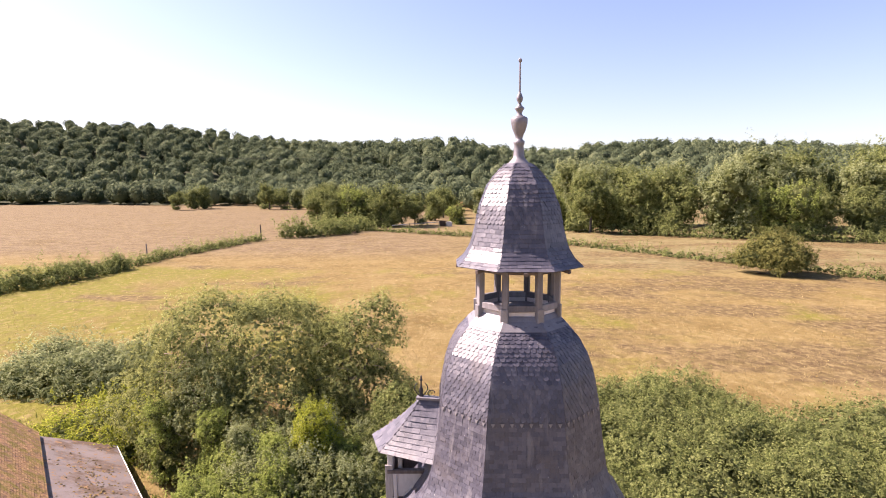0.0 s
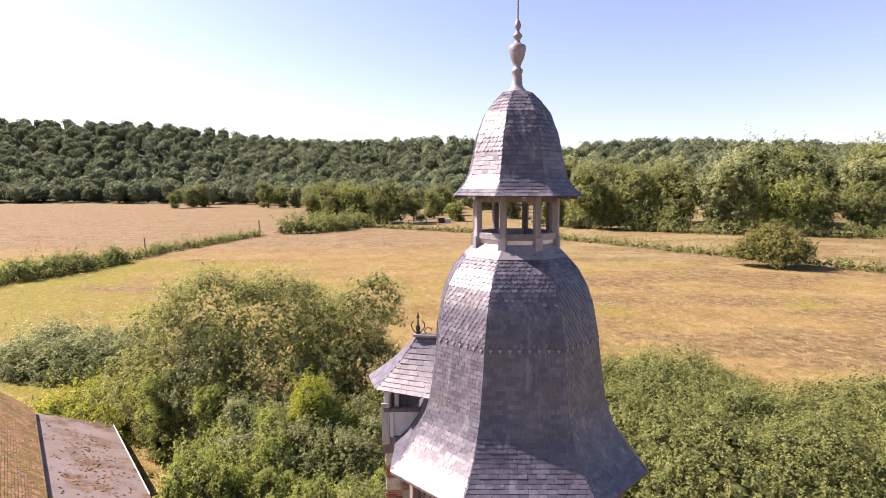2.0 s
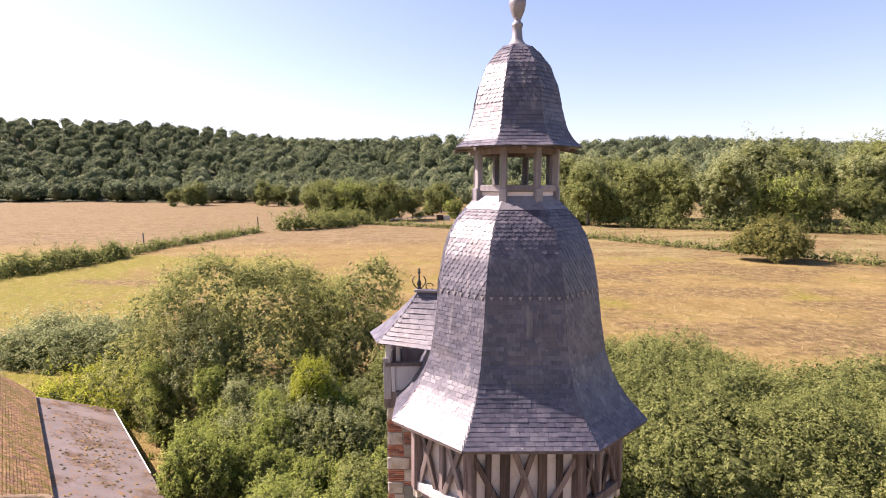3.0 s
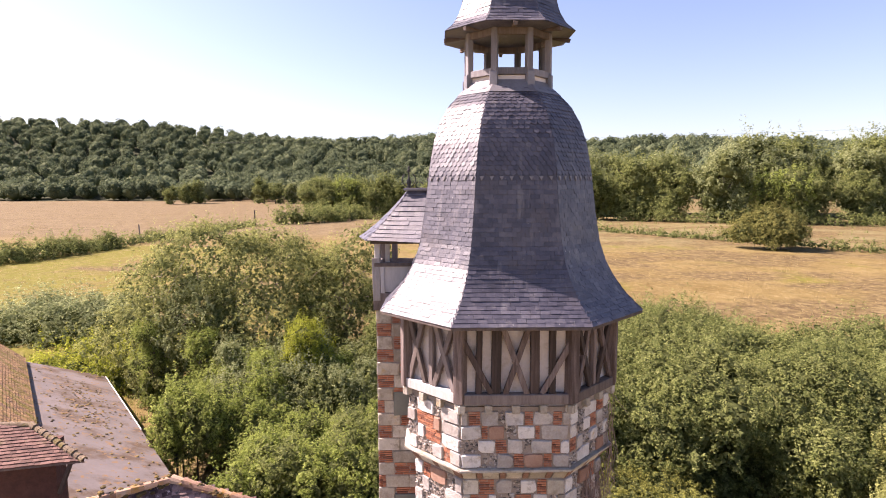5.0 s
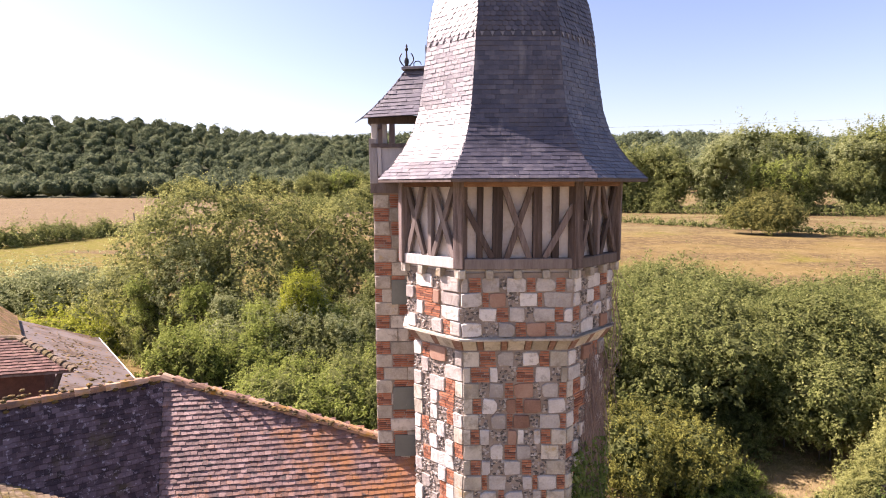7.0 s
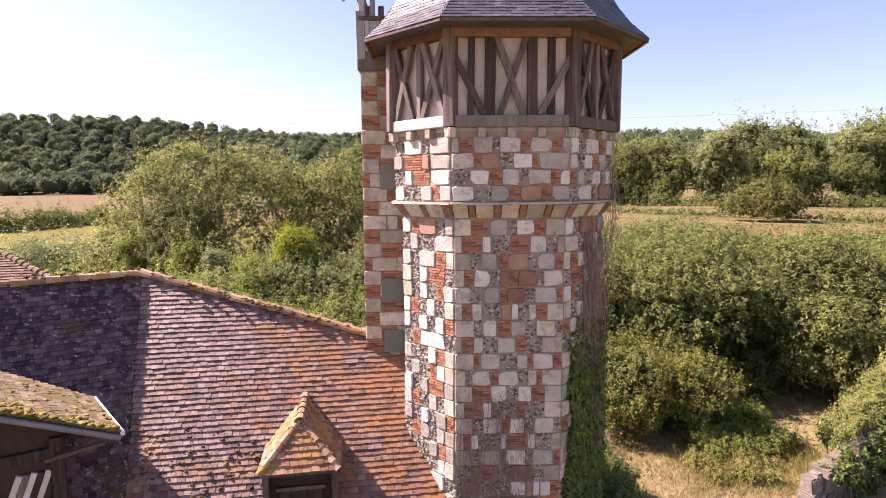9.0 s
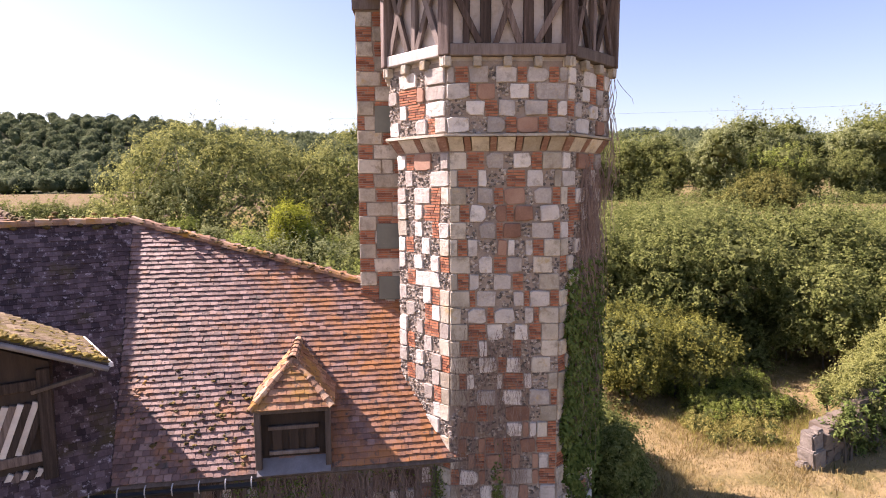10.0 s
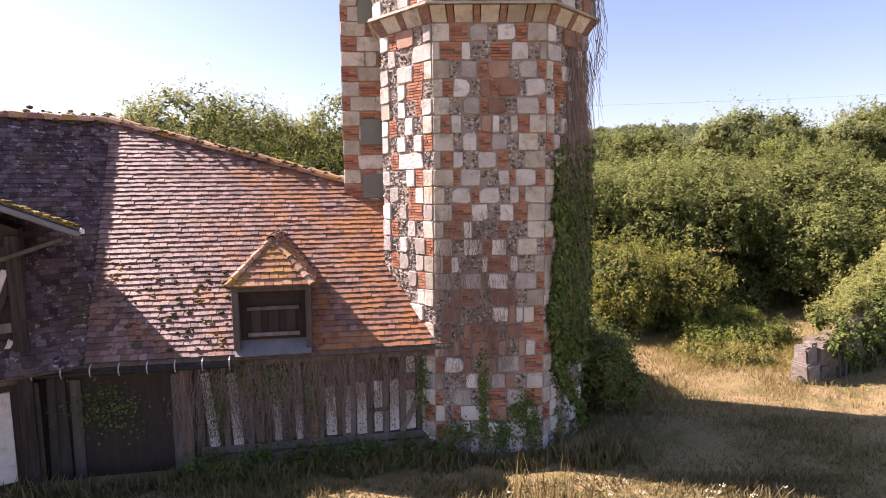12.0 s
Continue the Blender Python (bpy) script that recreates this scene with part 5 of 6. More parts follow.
shrub_mass("round_bush", "small round dark bush on the hedge line", [((-80, 137, 1.8), (2.3, 2.3, 2.2))], 2600, 0.3, LEAF_MID, 66, "bush")

# trees and shrubs behind the barn
def near_tree(place, height, width, material, label, n, size, seed, count=14, low=0.15, twigs=0, share=0.0):
    return tree("shrubby_tree", place, height, width, material, label, n, size, seed, count, low, group="trees behind the barn", twigs=twigs, share=share, per=18)


near_tree(at_ground(-16.6, 46.3), 11.7, 17.0, LEAF_OLIVE, "broad olive-green shrubby tree with dead branches", 150000, 0.145, 201, 46, 0.03, 70)
near_tree(at_ground(-18.5, 41.5), 8.0, 9, LEAF_GREY, "grey-green shrubby tree behind the barn", 34000, 0.14, 202, 16, 0.05, 30)
near_tree(at_ground(-7.4, 45), 11.5, 8.5, LEAF_OLIVE, "thin olive-green tree with bare upper twigs", 44000, 0.13, 203, 24, 0.05, 50)
near_tree(at_ground(-8.3, 35.8), 6.8, 2.9, LEAF_LIME, "bright yellow-green young sapling", 17000, 0.12, 204, 20, 0.05)
near_tree(at_ground(-20.2, 38.8), 7.2, 2.2, LEAF_FRESH, "slender bright green sapling", 9000, 0.12, 207, 14, 0.1)
for x, y, h, w, seed in ((-11.0, 34.5, 5.3, 2.2, 251), (-13.6, 36.0, 5.8, 2.0, 252), (-6.3, 35.0, 5.0, 2.2, 253), (-9.8, 32.0, 4.3, 1.8, 254), (-16.0, 37.5, 6.0, 2.0, 255), (-4.6, 33.0, 4.2, 2.0, 256)):
    near_tree(at_ground(x, y), h, w, LEAF_FRESH if seed % 2 else LEAF_GREY, "slim fresh green sapling behind the barn" if seed % 2 else "slim silvery green sapling behind the barn", 8000, 0.12, seed, 14, 0.05)
near_tree(at_ground(-2.8, 40), 6.5, 6.0, LEAF_MID, "dark green shrub beside the stair turret", 22000, 0.13, 208, 14, 0.05)
shrub_mass("undergrowth", "silvery green shrubs crowding behind the barn", scatter_blobs(-13.5, -4, 32, 40, 4.4, 40, 1.7, 205, 0.6, 0.66), 58000, 0.12, LEAF_GREY, 205, "shrub")
shrub_mass("undergrowth", "fresh green shrubs beside the felt-roofed shed", scatter_blobs(-14.5, -9.5, 28, 37, 4.0, 29, 1.5, 206, 0.6, 0.66), 46000, 0.12, LEAF_FRESH, 206, "shrub")
shrub_mass("undergrowth", "yellow-green shrubs along the barn's rear", scatter_blobs(-9.5, -2, 23, 31, 3.3, 37, 1.5, 209, 0.6, 0.66), 46000, 0.115, LEAF_FRESH, 209, "shrub")
shrub_mass("undergrowth", "mixed green shrubs beside the stair turret", scatter_blobs(-7, 0, 24, 38, 3.9, 35, 1.6, 210, 0.6, 0.66), 40000, 0.12, LEAF_MID, 210, "shrub")
shrub_mass("bramble_mound", "silvery green bramble mound in the meadow", scatter_blobs(-48, -33, 56, 66, 2.6, 26, 2.3, 221, 0.4), 22000, 0.26, LEAF_GREY, 221)
shrub_mass("bramble_mound", "yellow-green weeds round the sheds", scatter_blobs(-34, -22, 43, 56, 1.2, 24, 1.9, 222, 0.4), 16000, 0.22, LEAF_LIME, 222)

# thicket beyond the tower
shrub_mass("thicket", "dense green thicket beyond the tower", scatter_blobs(5.5, 21, 27.5, 43, 6.7, 76, 2.5, 231, 0.7), 165000, 0.125, LEAF_MID, 231, "thicket")
shrub_mass("thicket", "shaded green shrubs in the thicket's hollow", scatter_blobs(12, 17.5, 26, 29.5, 2.2, 16, 1.3, 235, 0.4), 17000, 0.12, LEAF_MID, 235, "thicket")
shrub_mass("thicket", "tall green shrubs behind the yellow-green bush", scatter_blobs(6.5, 12, 26, 30, 6.4, 26, 2.0, 236, 0.45), 44000, 0.12, LEAF_MID, 236, "thicket")
shrub_mass("thicket", "dense olive-green thicket along the yard", scatter_blobs(20, 42, 27, 39, 6.6, 72, 2.5, 232, 0.65), 140000, 0.13, LEAF_MID, 232, "thicket")
shrub_mass("thicket", "rusty and yellow-green bush at the thicket's edge", scatter_blobs(7.4, 11.6, 21.5, 25.5, 3.5, 18, 1.3, 233, 0.4), 32000, 0.09, LEAF_RUST, 233, "bush")
shrub_mass("thicket", "dark green elder bush beside the tower", scatter_blobs(4.7, 5.6, 14.4, 17.2, 1.9, 18, 0.55, 234, 0.3), 36000, 0.085, LEAF_MID, 234, "bush")

# ---- lookout on the stair shaft ----
lookout = attach("lookout", mesh_from("lookout", [(x, y, z) for z in (11.95, 12.4) for x, y in ((SX0 - 0.06, SY0 - 0.1), (0.3, SY0 - 0.1), (0.3, SY1), (SX0 - 0.06, SY1))],
                 [(3, 2, 1, 0), (4, 5, 6, 7), (0, 1, 5, 4), (1, 2, 6, 5), (2, 3, 7, 6), (3, 0, 4, 7)], OAK), stair, "weathered timber lookout storey")
LX0, LX1, LY0, LY1 = SX0 - 0.02, 0.25, SY0 - 0.06, SY1 - 0.05
for x, y in ((LX0 + 0.08, LY0 + 0.06), (-0.25, LY0 + 0.06), (LX0 + 0.08, LY1), (-0.25, LY1), (LX0 + 0.42, LY1)):
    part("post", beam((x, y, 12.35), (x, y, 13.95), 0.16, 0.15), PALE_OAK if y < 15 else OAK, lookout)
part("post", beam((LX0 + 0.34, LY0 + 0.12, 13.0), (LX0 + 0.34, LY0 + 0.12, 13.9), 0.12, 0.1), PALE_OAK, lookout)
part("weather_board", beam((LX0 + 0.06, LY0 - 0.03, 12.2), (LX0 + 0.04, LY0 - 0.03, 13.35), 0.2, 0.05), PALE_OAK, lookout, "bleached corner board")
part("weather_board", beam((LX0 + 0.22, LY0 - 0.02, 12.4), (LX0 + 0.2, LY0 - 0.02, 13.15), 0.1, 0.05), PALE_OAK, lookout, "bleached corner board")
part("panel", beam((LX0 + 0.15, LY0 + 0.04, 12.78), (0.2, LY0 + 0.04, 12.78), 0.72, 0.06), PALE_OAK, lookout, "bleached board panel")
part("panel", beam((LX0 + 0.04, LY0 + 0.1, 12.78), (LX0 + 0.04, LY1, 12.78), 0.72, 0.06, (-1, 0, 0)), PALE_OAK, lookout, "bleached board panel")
part("panel", beam((LX0 + 0.1, LY1, 12.78), (0.2, LY1, 12.78), 0.72, 0.06, (0, 1, 0)), OAK, lookout)
part("rail", beam((LX0, LY0 - 0.01, 13.17), (0.2, LY0 - 0.01, 13.17), 0.1, 0.14), OAK, lookout)
part("head_beam", beam((LX0 - 0.05, LY0, 13.82), (0.2, LY0, 13.82), 0.2, 0.16), OAK, lookout)
part("head_beam", beam((LX0, LY0, 13.82), (LX0, LY1, 13.82), 0.2, 0.16, (-1, 0, 0)), OAK, lookout)
part("brace", beam((LX0 + 0.5, LY0 + 0.0, 12.5), (-0.3, LY0 + 0.0, 13.1), 0.1, 0.05), PALE_OAK, lookout)
KZ, KT = 13.82, 15.12
KP = Vector((-0.60, 14.95, KT))
KE = Vector((0.35, 14.75, KT))


def swept(p, q, u):
    """A hip line that flattens towards the eave."""
    r = Vector(p).lerp(Vector(q), u)
    r.z = p[2] + (q[2] - p[2]) * (0.72 * u + 0.28 * u * u)
    return r


hip_rows = 11
bm = bmesh.new()
corner_f, corner_b, corner_r = Vector((-1.70, 14.38, KZ)), Vector((-2.02, 15.5, KZ)), Vector((-0.05, 13.60, KZ))
ringv = []
for j in range(7):
    u = j / 6
    ringv.append([bm.verts.new(swept(c, t, u)) for c, t in ((corner_b, KP), (corner_f, KP), (corner_r, KE))])
for a, b in zip(ringv, ringv[1:]):
    for j in range(2):
        bm.faces.new((a[j], a[j + 1], b[j + 1], b[j]))
bmesh.ops.solidify(bm, geom=bm.faces[:], thickness=0.05)
lookout_roof = part("lookout_roof", bm, SLATE, stair, "small hipped slate roof")
part("ridge_cap", beam(KP + Vector((-0.12, 0, 0.03)), KE + Vector((0, 0, 0.03)), 0.22, 0.07, (0, 0, 1)), LEAD, stair, "lead ridge cap")
rl = random.Random(14)
sq = slate_mesh("slate", "square", SLATE_PIECE)
for (c0, t0), (c1, t1) in (((corner_f, KP), (corner_r, KE)), ((corner_b, KP), (corner_f, KP))):
    for row in range(hip_rows):
        u0, u1 = row / hip_rows, (row + 1) / hip_rows
        a, b, a2, b2 = swept(c0, t0, u0), swept(c1, t1, u0), swept(c0, t0, u1), swept(c1, t1, u1)
        right = (b - a).normalized()
        up = (a2 + b2) / 2 - (a + b) / 2
        up = up - right * up.dot(right)
        nrm = right.cross(up).normalized()
        L0 = (b - a).length
        n = max(1, round(L0 / 0.24))
        off = 0.5 * (row % 2)
        for i in range(n + (row % 2)):
            x0, x1 = max(0, (i - off) * L0 / n), min(L0, (i + 1 - off) * L0 / n)
            if x1 - x0 < 0.04:
                continue
            q = (x0 + x1) / 2 / L0
            cen = a.lerp(b, q).lerp(a2.lerp(b2, q), 0.5) + nrm * 0.012
            m = Matrix((right * (x1 - x0), nrm * -0.012 * rl.uniform(0.9, 1.5), up * rl.uniform(0.98, 1.04))).transposed().to_4x4()
            m.translation = cen
            attach("slate", sq, lookout_roof, m=m)
# wrought finial
bm = bmesh.new()
lathe(bm, [(0.10, -0.05), (0.075, 0.03), (0.05, 0.10), (0.075, 0.18), (0.06, 0.26), (0.03, 0.30), (0.022, 0.50), (0.05, 0.53), (0.05, 0.57), (0.02, 0.60), (0.035, 0.64), (0.01, 0.70)], KP + Vector((0, 0, 0.05)), 10, 0.86)
tfin = part("finial", bm, IRON, stair, "dark iron finial with scrolls", smooth=True)
for sgn in (-1, 1):
    bm = bmesh.new()
    pts = [KP + Vector((sgn * (0.05 + 0.13 * math.sin(t * 2.6)), 0, 0.08 + 0.34 * t)) for t in [j / 8 for j in range(9)]]
    limb_mesh(pts, [0.016] * 9, bm, 5)
    part("scroll", bm, IRON, tfin)
bm = bmesh.new()
limb_mesh([KP + Vector((0.28 + 0.1 * math.cos(t), 0, 0.14 + 0.09 * math.sin(t))) for t in [j * 0.7 for j in range(9)]], [0.014] * 9, bm, 5)
part("scroll", bm, IRON, tfin)

# ---- ivy and creepers ----
rv = np.random.default_rng(90)


def hanging(bm, p, length, r, rad=0.012, sway=0.12, n=3, steps=5):
    q = [Vector(p)]
    for i in range(steps):
        q.append(q[-1] + Vector((r.uniform(-sway, sway), r.uniform(-sway, sway) * 0.5, -length / steps)))
    limb_mesh(q, [rad * (1 - 0.12 * i) for i in range(len(q))], bm, n)


ivy = thing("ivy", (4, 12.9, -1.1), "dark green ivy with brown stems climbing the tower wall", "ivy")
pts, nrms = [], []
for _ in range(15000):
    z = -1.1 + 7.2 * rv.random() ** 0.9
    width = 1.65
    u = rv.random() * (width + 0.5) - 0.1
    edge = 0.18 + 0.10 * math.sin(z * 2.1) + 0.06 * math.sin(z * 5.3) + 0.35 * max(0, z - 4.2) / 3 + (0.45 * max(0, 0.9 - z) / 2 if z < 0.9 else 0)
    if u < edge or (z > 4.3 and rv.random() < (z - 4.3) / 2.0):
        continue
    if z < 0.9 and rv.random() < 0.9 and math.sin(u * 4 + z * 3) > -0.75:
        continue
    if u > width:
        a = on_face(LOW, 2, u - width, z, 0.06 + 0.2 * rv.random())
    else:
        a = on_face(LOW, 1, u, z, 0.03 + 0.18 * rv.random() ** 2)
    pts.append(a[0])
    nrms.append(a[1])
v, f = leaf_blades(np.array(pts), np.array(nrms) + np.array([0, 0, 0.5]), 0.105, rv, 0.8)
attach("leaves", mesh_bulk("leaves", v, f, LEAF_IVY), ivy)
r9 = random.Random(91)
bm = bmesh.new()
for i in range(800):
    z = r9.uniform(3.0, 8.4)
    p, _, _ = on_face(LOW, 1, r9.uniform(0.35 + 0.10 * max(0, z - 4), 1.68), z, r9.uniform(0.03, 0.06))
    hanging(bm, p, r9.uniform(0.8, 2.2), r9, 0.008, 0.08)
for i in range(26):
    p, _, _ = on_face(UP, 1, 1.68 + r9.uniform(-0.05, 0.1), r9.uniform(7.6, 10.1), r9.uniform(0.05, 0.2))
    hanging(bm, p, r9.uniform(0.5, 2.2), r9, 0.009, 0.10)
for i in range(520):
    z = r9.uniform(1.2, 4.6)
    p, _, _ = on_face(LOW, 0, r9.uniform(0.05, 1.75), z, r9.uniform(0.035, 0.06))
    hanging(bm, p, r9.uniform(0.5, 1.6), r9, 0.0045, 0.09)
part("stems", bm, CREEPER_STEM, ivy, "bare brown creeper stems", kind="stuff")
pts = []
for cu, cz, ru, rz, n in ((1.05, 0.4, 0.10, 0.9, 420), (1.9, 0.1, 0.25, 0.35, 260), (0.5, -0.4, 0.3, 0.25, 220), (1.45, -0.5, 0.3, 0.3, 320), (2.15, -0.3, 0.2, 0.5, 300)):
    for _ in range(n):
        q = rv.normal(size=2) * 0.6
        pts.append(on_face(LOW, 0, min(2.36, max(0.02, cu + ru * q[0])), max(-0.95, cz + rz * q[1]), 0.04 + 0.06 * rv.random())[0])
v, f = leaf_blades(np.array(pts), np.tile([0.0, -1.0, 0.5], (len(pts), 1)), 0.06, rv, 0.8)
attach("wall_leaves", mesh_bulk("wall_leaves", v, f, LEAF_IVY), ivy)

creeper = thing("creeper", yard(5, 0.2, -1.1), "tangled creeper hanging over the timber wall", "creeper")
bm = bmesh.new()
for i in range(800):
    s = r9.uniform(2.6, 7.6) if i % 3 else r9.uniform(3.6, 6.4)
    hanging(bm, yard(s, WD - 0.12 - r9.uniform(0, 0.12), r9.uniform(0.6, 1.65)), r9.uniform(0.3, 1.5) if s > 5.4 else r9.uniform(0.5, 2.0), r9, 0.0055, 0.10)
part("stems", bm, CREEPER_STEM, creeper, "bare brown creeper stems", kind="stuff")
pts = []
for cs, cz, rs, rz, n in ((3.9, 1.0, 0.4, 0.7, 260), (3.35, 0.6, 0.25, 0.9, 240), (4.6, 0.9, 0.3, 0.7, 280), (7.75, 0.6, 0.18, 0.9, 300), (5.3, 0.6, 0.25, 0.7, 160), (1.2, 0.6, 0.7, 0.5, 480), (6.5, 1.4, 0.8, 0.2, 60)):
    for _ in range(n):
        q = rv.normal(size=2) * 0.55
        pts.append(yard(cs + rs * q[0], WD - 0.1 - 0.2 * rv.random(), cz + rz * q[1]))
v, f = leaf_blades(np.array(pts), np.tile([0.0, -1.0, 0.4], (len(pts), 1)), 0.055, rv, 0.7)
attach("leaves", mesh_bulk("leaves", v, f, LEAF_IVY), creeper)
dry = np.array([yard(r9.uniform(3.0, 7.6), WD - 0.1 - 0.12 * r9.random(), r9.uniform(-0.3, 1.5)) for _ in range(1500)])
v, f = leaf_blades(dry, np.tile([0.0, -1.0, 0.4], (len(dry), 1)), 0.04, rv, 0.7)
attach("dry_leaves", mesh_bulk("dry_leaves", v, f, DULL_WEED), creeper, "small withered brown leaves")

# ---- yard ----
block = thing("stone_stump", (11.65, 16.2, -0.9), "weathered stone stump at the end of a ruined wall", "stone")
r5 = random.Random(6)
for dx, dy, dz, sx, sy, sz in ((0.18, 0.2, 0.28, 0.62, 0.55, 0.66), (0.14, 0.24, 0.82, 0.52, 0.46, 0.56), (0.24, 0.22, 1.13, 0.34, 0.32, 0.20), (-0.2, 0.05, 0.1, 0.34, 0.3, 0.26)):
    bm = bmesh.new()
    add_box(bm, pose(11.70 + dx, 16.25 + dy, -0.9 + dz, 0, 0, r5.uniform(15, 30)), sx, sy, sz, 0.07, r5)
    bmesh.ops.bevel(bm, geom=bm.edges[:], offset=0.05, segments=2, affect="EDGES")
    part("stone", bm, STUMP_STONE, block)
ruin = thing("ruined_wall", (15, 20, -0.9), "ruined rubble wall, its shaded side bare", "wall")
bm = bmesh.new()
steps = 10
for k in range(steps):
    u0, u1 = k / steps, (k + 1) / steps
    h = 1.25 + 1.5 * ((u0 + u1) / 2) ** 0.8 + r5.uniform(-0.15, 0.15)
    a = Vector((12.25 + 8.5 * u0, 16.8 + 4.6 * u0, 0))
    b = Vector((12.25 + 8.5 * u1, 16.8 + 4.6 * u1, 0))
    m = Matrix.Translation((a + b) / 2 + Vector((0, 0, -1.1 + h / 2))) @ Matrix.Rotation(math.atan2(4.6, 8.5), 4, "Z")
    add_box(bm, m, (b - a).length * 1.02, 0.55, h, 0.04, r5)
rubble_core = part("rubble", bm, RUBBLE_DARK, ruin)
face = Vector((4.6, -8.5, 0)).normalized()
for i in range(80):
    u = r5.random() ** 1.3
    p = Vector((12.25 + 8.5 * u, 16.8 + 4.6 * u, -1.0 + r5.random() * (1.1 + 1.3 * u ** 0.8))) + face * 0.27
    k = r5.uniform(0.14, 0.34)
    bm = bmesh.new()
    add_box(bm, Matrix.Translation(p) @ Matrix.Rotation(math.atan2(4.6, 8.5) + r5.uniform(-0.1, 0.1), 4, "Z"), k * 1.4, 0.14, k, 0.04, r5)
    part("stone", bm, RUBBLE_DARK, rubble_core)
wall_blobs = []
for i in range(26):
    u = i / 25
    x, y = 12.0 + 8.4 * u + r5.uniform(-0.25, 0.15), 17.3 + 4.8 * u + r5.uniform(-0.1, 0.4)
    k = 0.26 + 0.34 * u
    if u > 0.2:
        wall_blobs.append(((x, y, -0.3 + 2.6 * u ** 0.8 * r5.uniform(0.75, 1.0)), (k, k, 0.45 + 0.6 * u)))
    if u > 0.17:
        wall_blobs.append(((12.15 + 8.5 * u, 17.0 + 4.6 * u, 0.2 + 2.2 * u ** 0.8 * r5.uniform(0.85, 1.1)), (0.18 + 0.3 * u, 0.20 + 0.2 * u, 0.18 + 0.3 * u)))
shrub_mass("overgrown_wall", "ruined wall overgrown with sunlit olive-green creeper", wall_blobs, 46000, 0.06, LEAF_OLIVE, 241, "wall")
shrub_mass("wall_ivy", "dark ivy hanging over the ruined wall's shaded side", [((12.85 + 8.5 * u + r5.uniform(-0.1, 0.1), 16.65 + 4.6 * u, -0.75 + r5.random() * (1.2 + 1.4 * u)), (0.45, 0.22, 0.4))
           for u in [i / 30 for i in range(31)]], 9000, 0.09, LEAF_IVY, 244, "ivy", share=0)
shrub_mass("thicket", "dark green thicket in the yard's far corner", scatter_blobs(17.5, 21, 24.5, 28.5, 4.6, 14, 1.5, 242, 0.5), 26000, 0.125, LEAF_MID, 242, "thicket")
shrub_mass("thicket", "tall olive thicket beside the overgrown wall", scatter_blobs(20, 28, 20.5, 28, 5.5, 26, 1.9, 243, 0.5), 46000, 0.11, LEAF_OLIVE, 243, "thicket")


def blades(name, label, area, n, tall, material, seed, keep=None, width=0.02, lean=0.5):
    q = np.random.default_rng(seed)
    x0, x1, y0, y1 = area
    x, y = q.uniform(x0, x1, n), q.uniform(y0, y1, n)
    if keep is not None:
        ok = keep(x, y, q)
        x, y = x[ok], y[ok]
    n = len(x)
    b = np.stack([x, y, ground_z(x, y) - 0.02], 1)
    h = tall * q.uniform(0.4, 1.3, n) * (0.75 + 0.5 * np.sin(x * 1.3 + 2) * np.sin(y * 1.1))
    ang = q.uniform(0, 6.283, n)
    side = np.stack([np.cos(ang), np.sin(ang), 0 * ang], 1) * (width * q.uniform(0.6, 1.5, n))[:, None]
    tip = b + np.stack([q.normal(0, lean * 0.5, n) * h, q.normal(0, lean * 0.5, n) * h, h], 1)
    mid = (b + tip) / 2 + np.stack([0 * h, 0 * h, 0.12 * h], 1)
    v = np.stack([b - side, b + side, mid + side * 0.8, mid - side * 0.8, tip - side * 0.15, tip + side * 0.15], 1).reshape(-1, 3)
    i = np.arange(n)[:, None] * 6
    f = np.concatenate([i + np.array([[0, 1, 2, 3]]), i + np.array([[3, 2, 5, 4]])])
    return tagged(new(name, mesh_bulk(name, v, f, material)), label, "grass", kind="stuff")


def clear(x, y, q):
    inside = ((np.abs(x - XC) < 2.4) & (y > 12.3) & (y < 16.7)) | ((x < 0.9) & (y > 11.6 + 0.145 * (x + 3.5)))
    return ~inside


blades("grass", "dry straw-coloured grass in the yard", (-8, 18, 8.2, 25), 46000, 0.18, STRAW, 301, lambda x, y, q: clear(x, y, q) & ((y > 12.5) | (q.random(len(x)) < 0.45)), 0.007, 0.9)
blades("grass", "green weeds and grass in the yard", (-9, 20, 8.0, 27), 22000, 0.22, GREEN_GRASS, 302, lambda x, y, q: clear(x, y, q) & (q.random(len(x)) < 0.3 + 0.7 * (np.sin(x * 0.7) * np.sin(y * 0.6 + 1) > 0.1)) & ((y > 19.5) | (y < 12.5) | (q.random(len(x)) < 0.12)), 0.009, 0.8)
blades("tall_grass", "tall sunlit straw stalks before the tower", (2.0, 5.2, 8.5, 9.9), 520, 0.95, STRAW, 303, None, 0.011, 0.3)
blades("weeds", "dark green weeds along the wall foot", (-7.5, 5.2, 10.6, 12.6), 14000, 0.42, DULL_WEED, 306, lambda x, y, q: clear(x, y, q) & (np.abs(y - np.where(x > 0.7, 12.1, 11.55 + 0.145 * (x + 3.5))) < 0.2 + 0.4 * np.abs(np.sin(x * 1.9))), 0.014, 0.7)
blades("weeds", "yellow-green rough grass on the yard's bank", (8.5, 14.5, 17.2, 23), 12000, 0.32, BANK_GRASS, 307, lambda x, y, q: (x < 12.3 + 0.78 * (y - 16)) & (q.random(len(x)) < np.clip((x - 8) / 4, 0, 1)), 0.008, 0.9)
blades("weeds", "dry rough grass on the yard's bank", (5.5, 14.5, 14.2, 21), 14000, 0.22, STRAW, 308, lambda x, y, q: x < 11.6 + 0.78 * (y - 16.0), 0.007, 0.9)

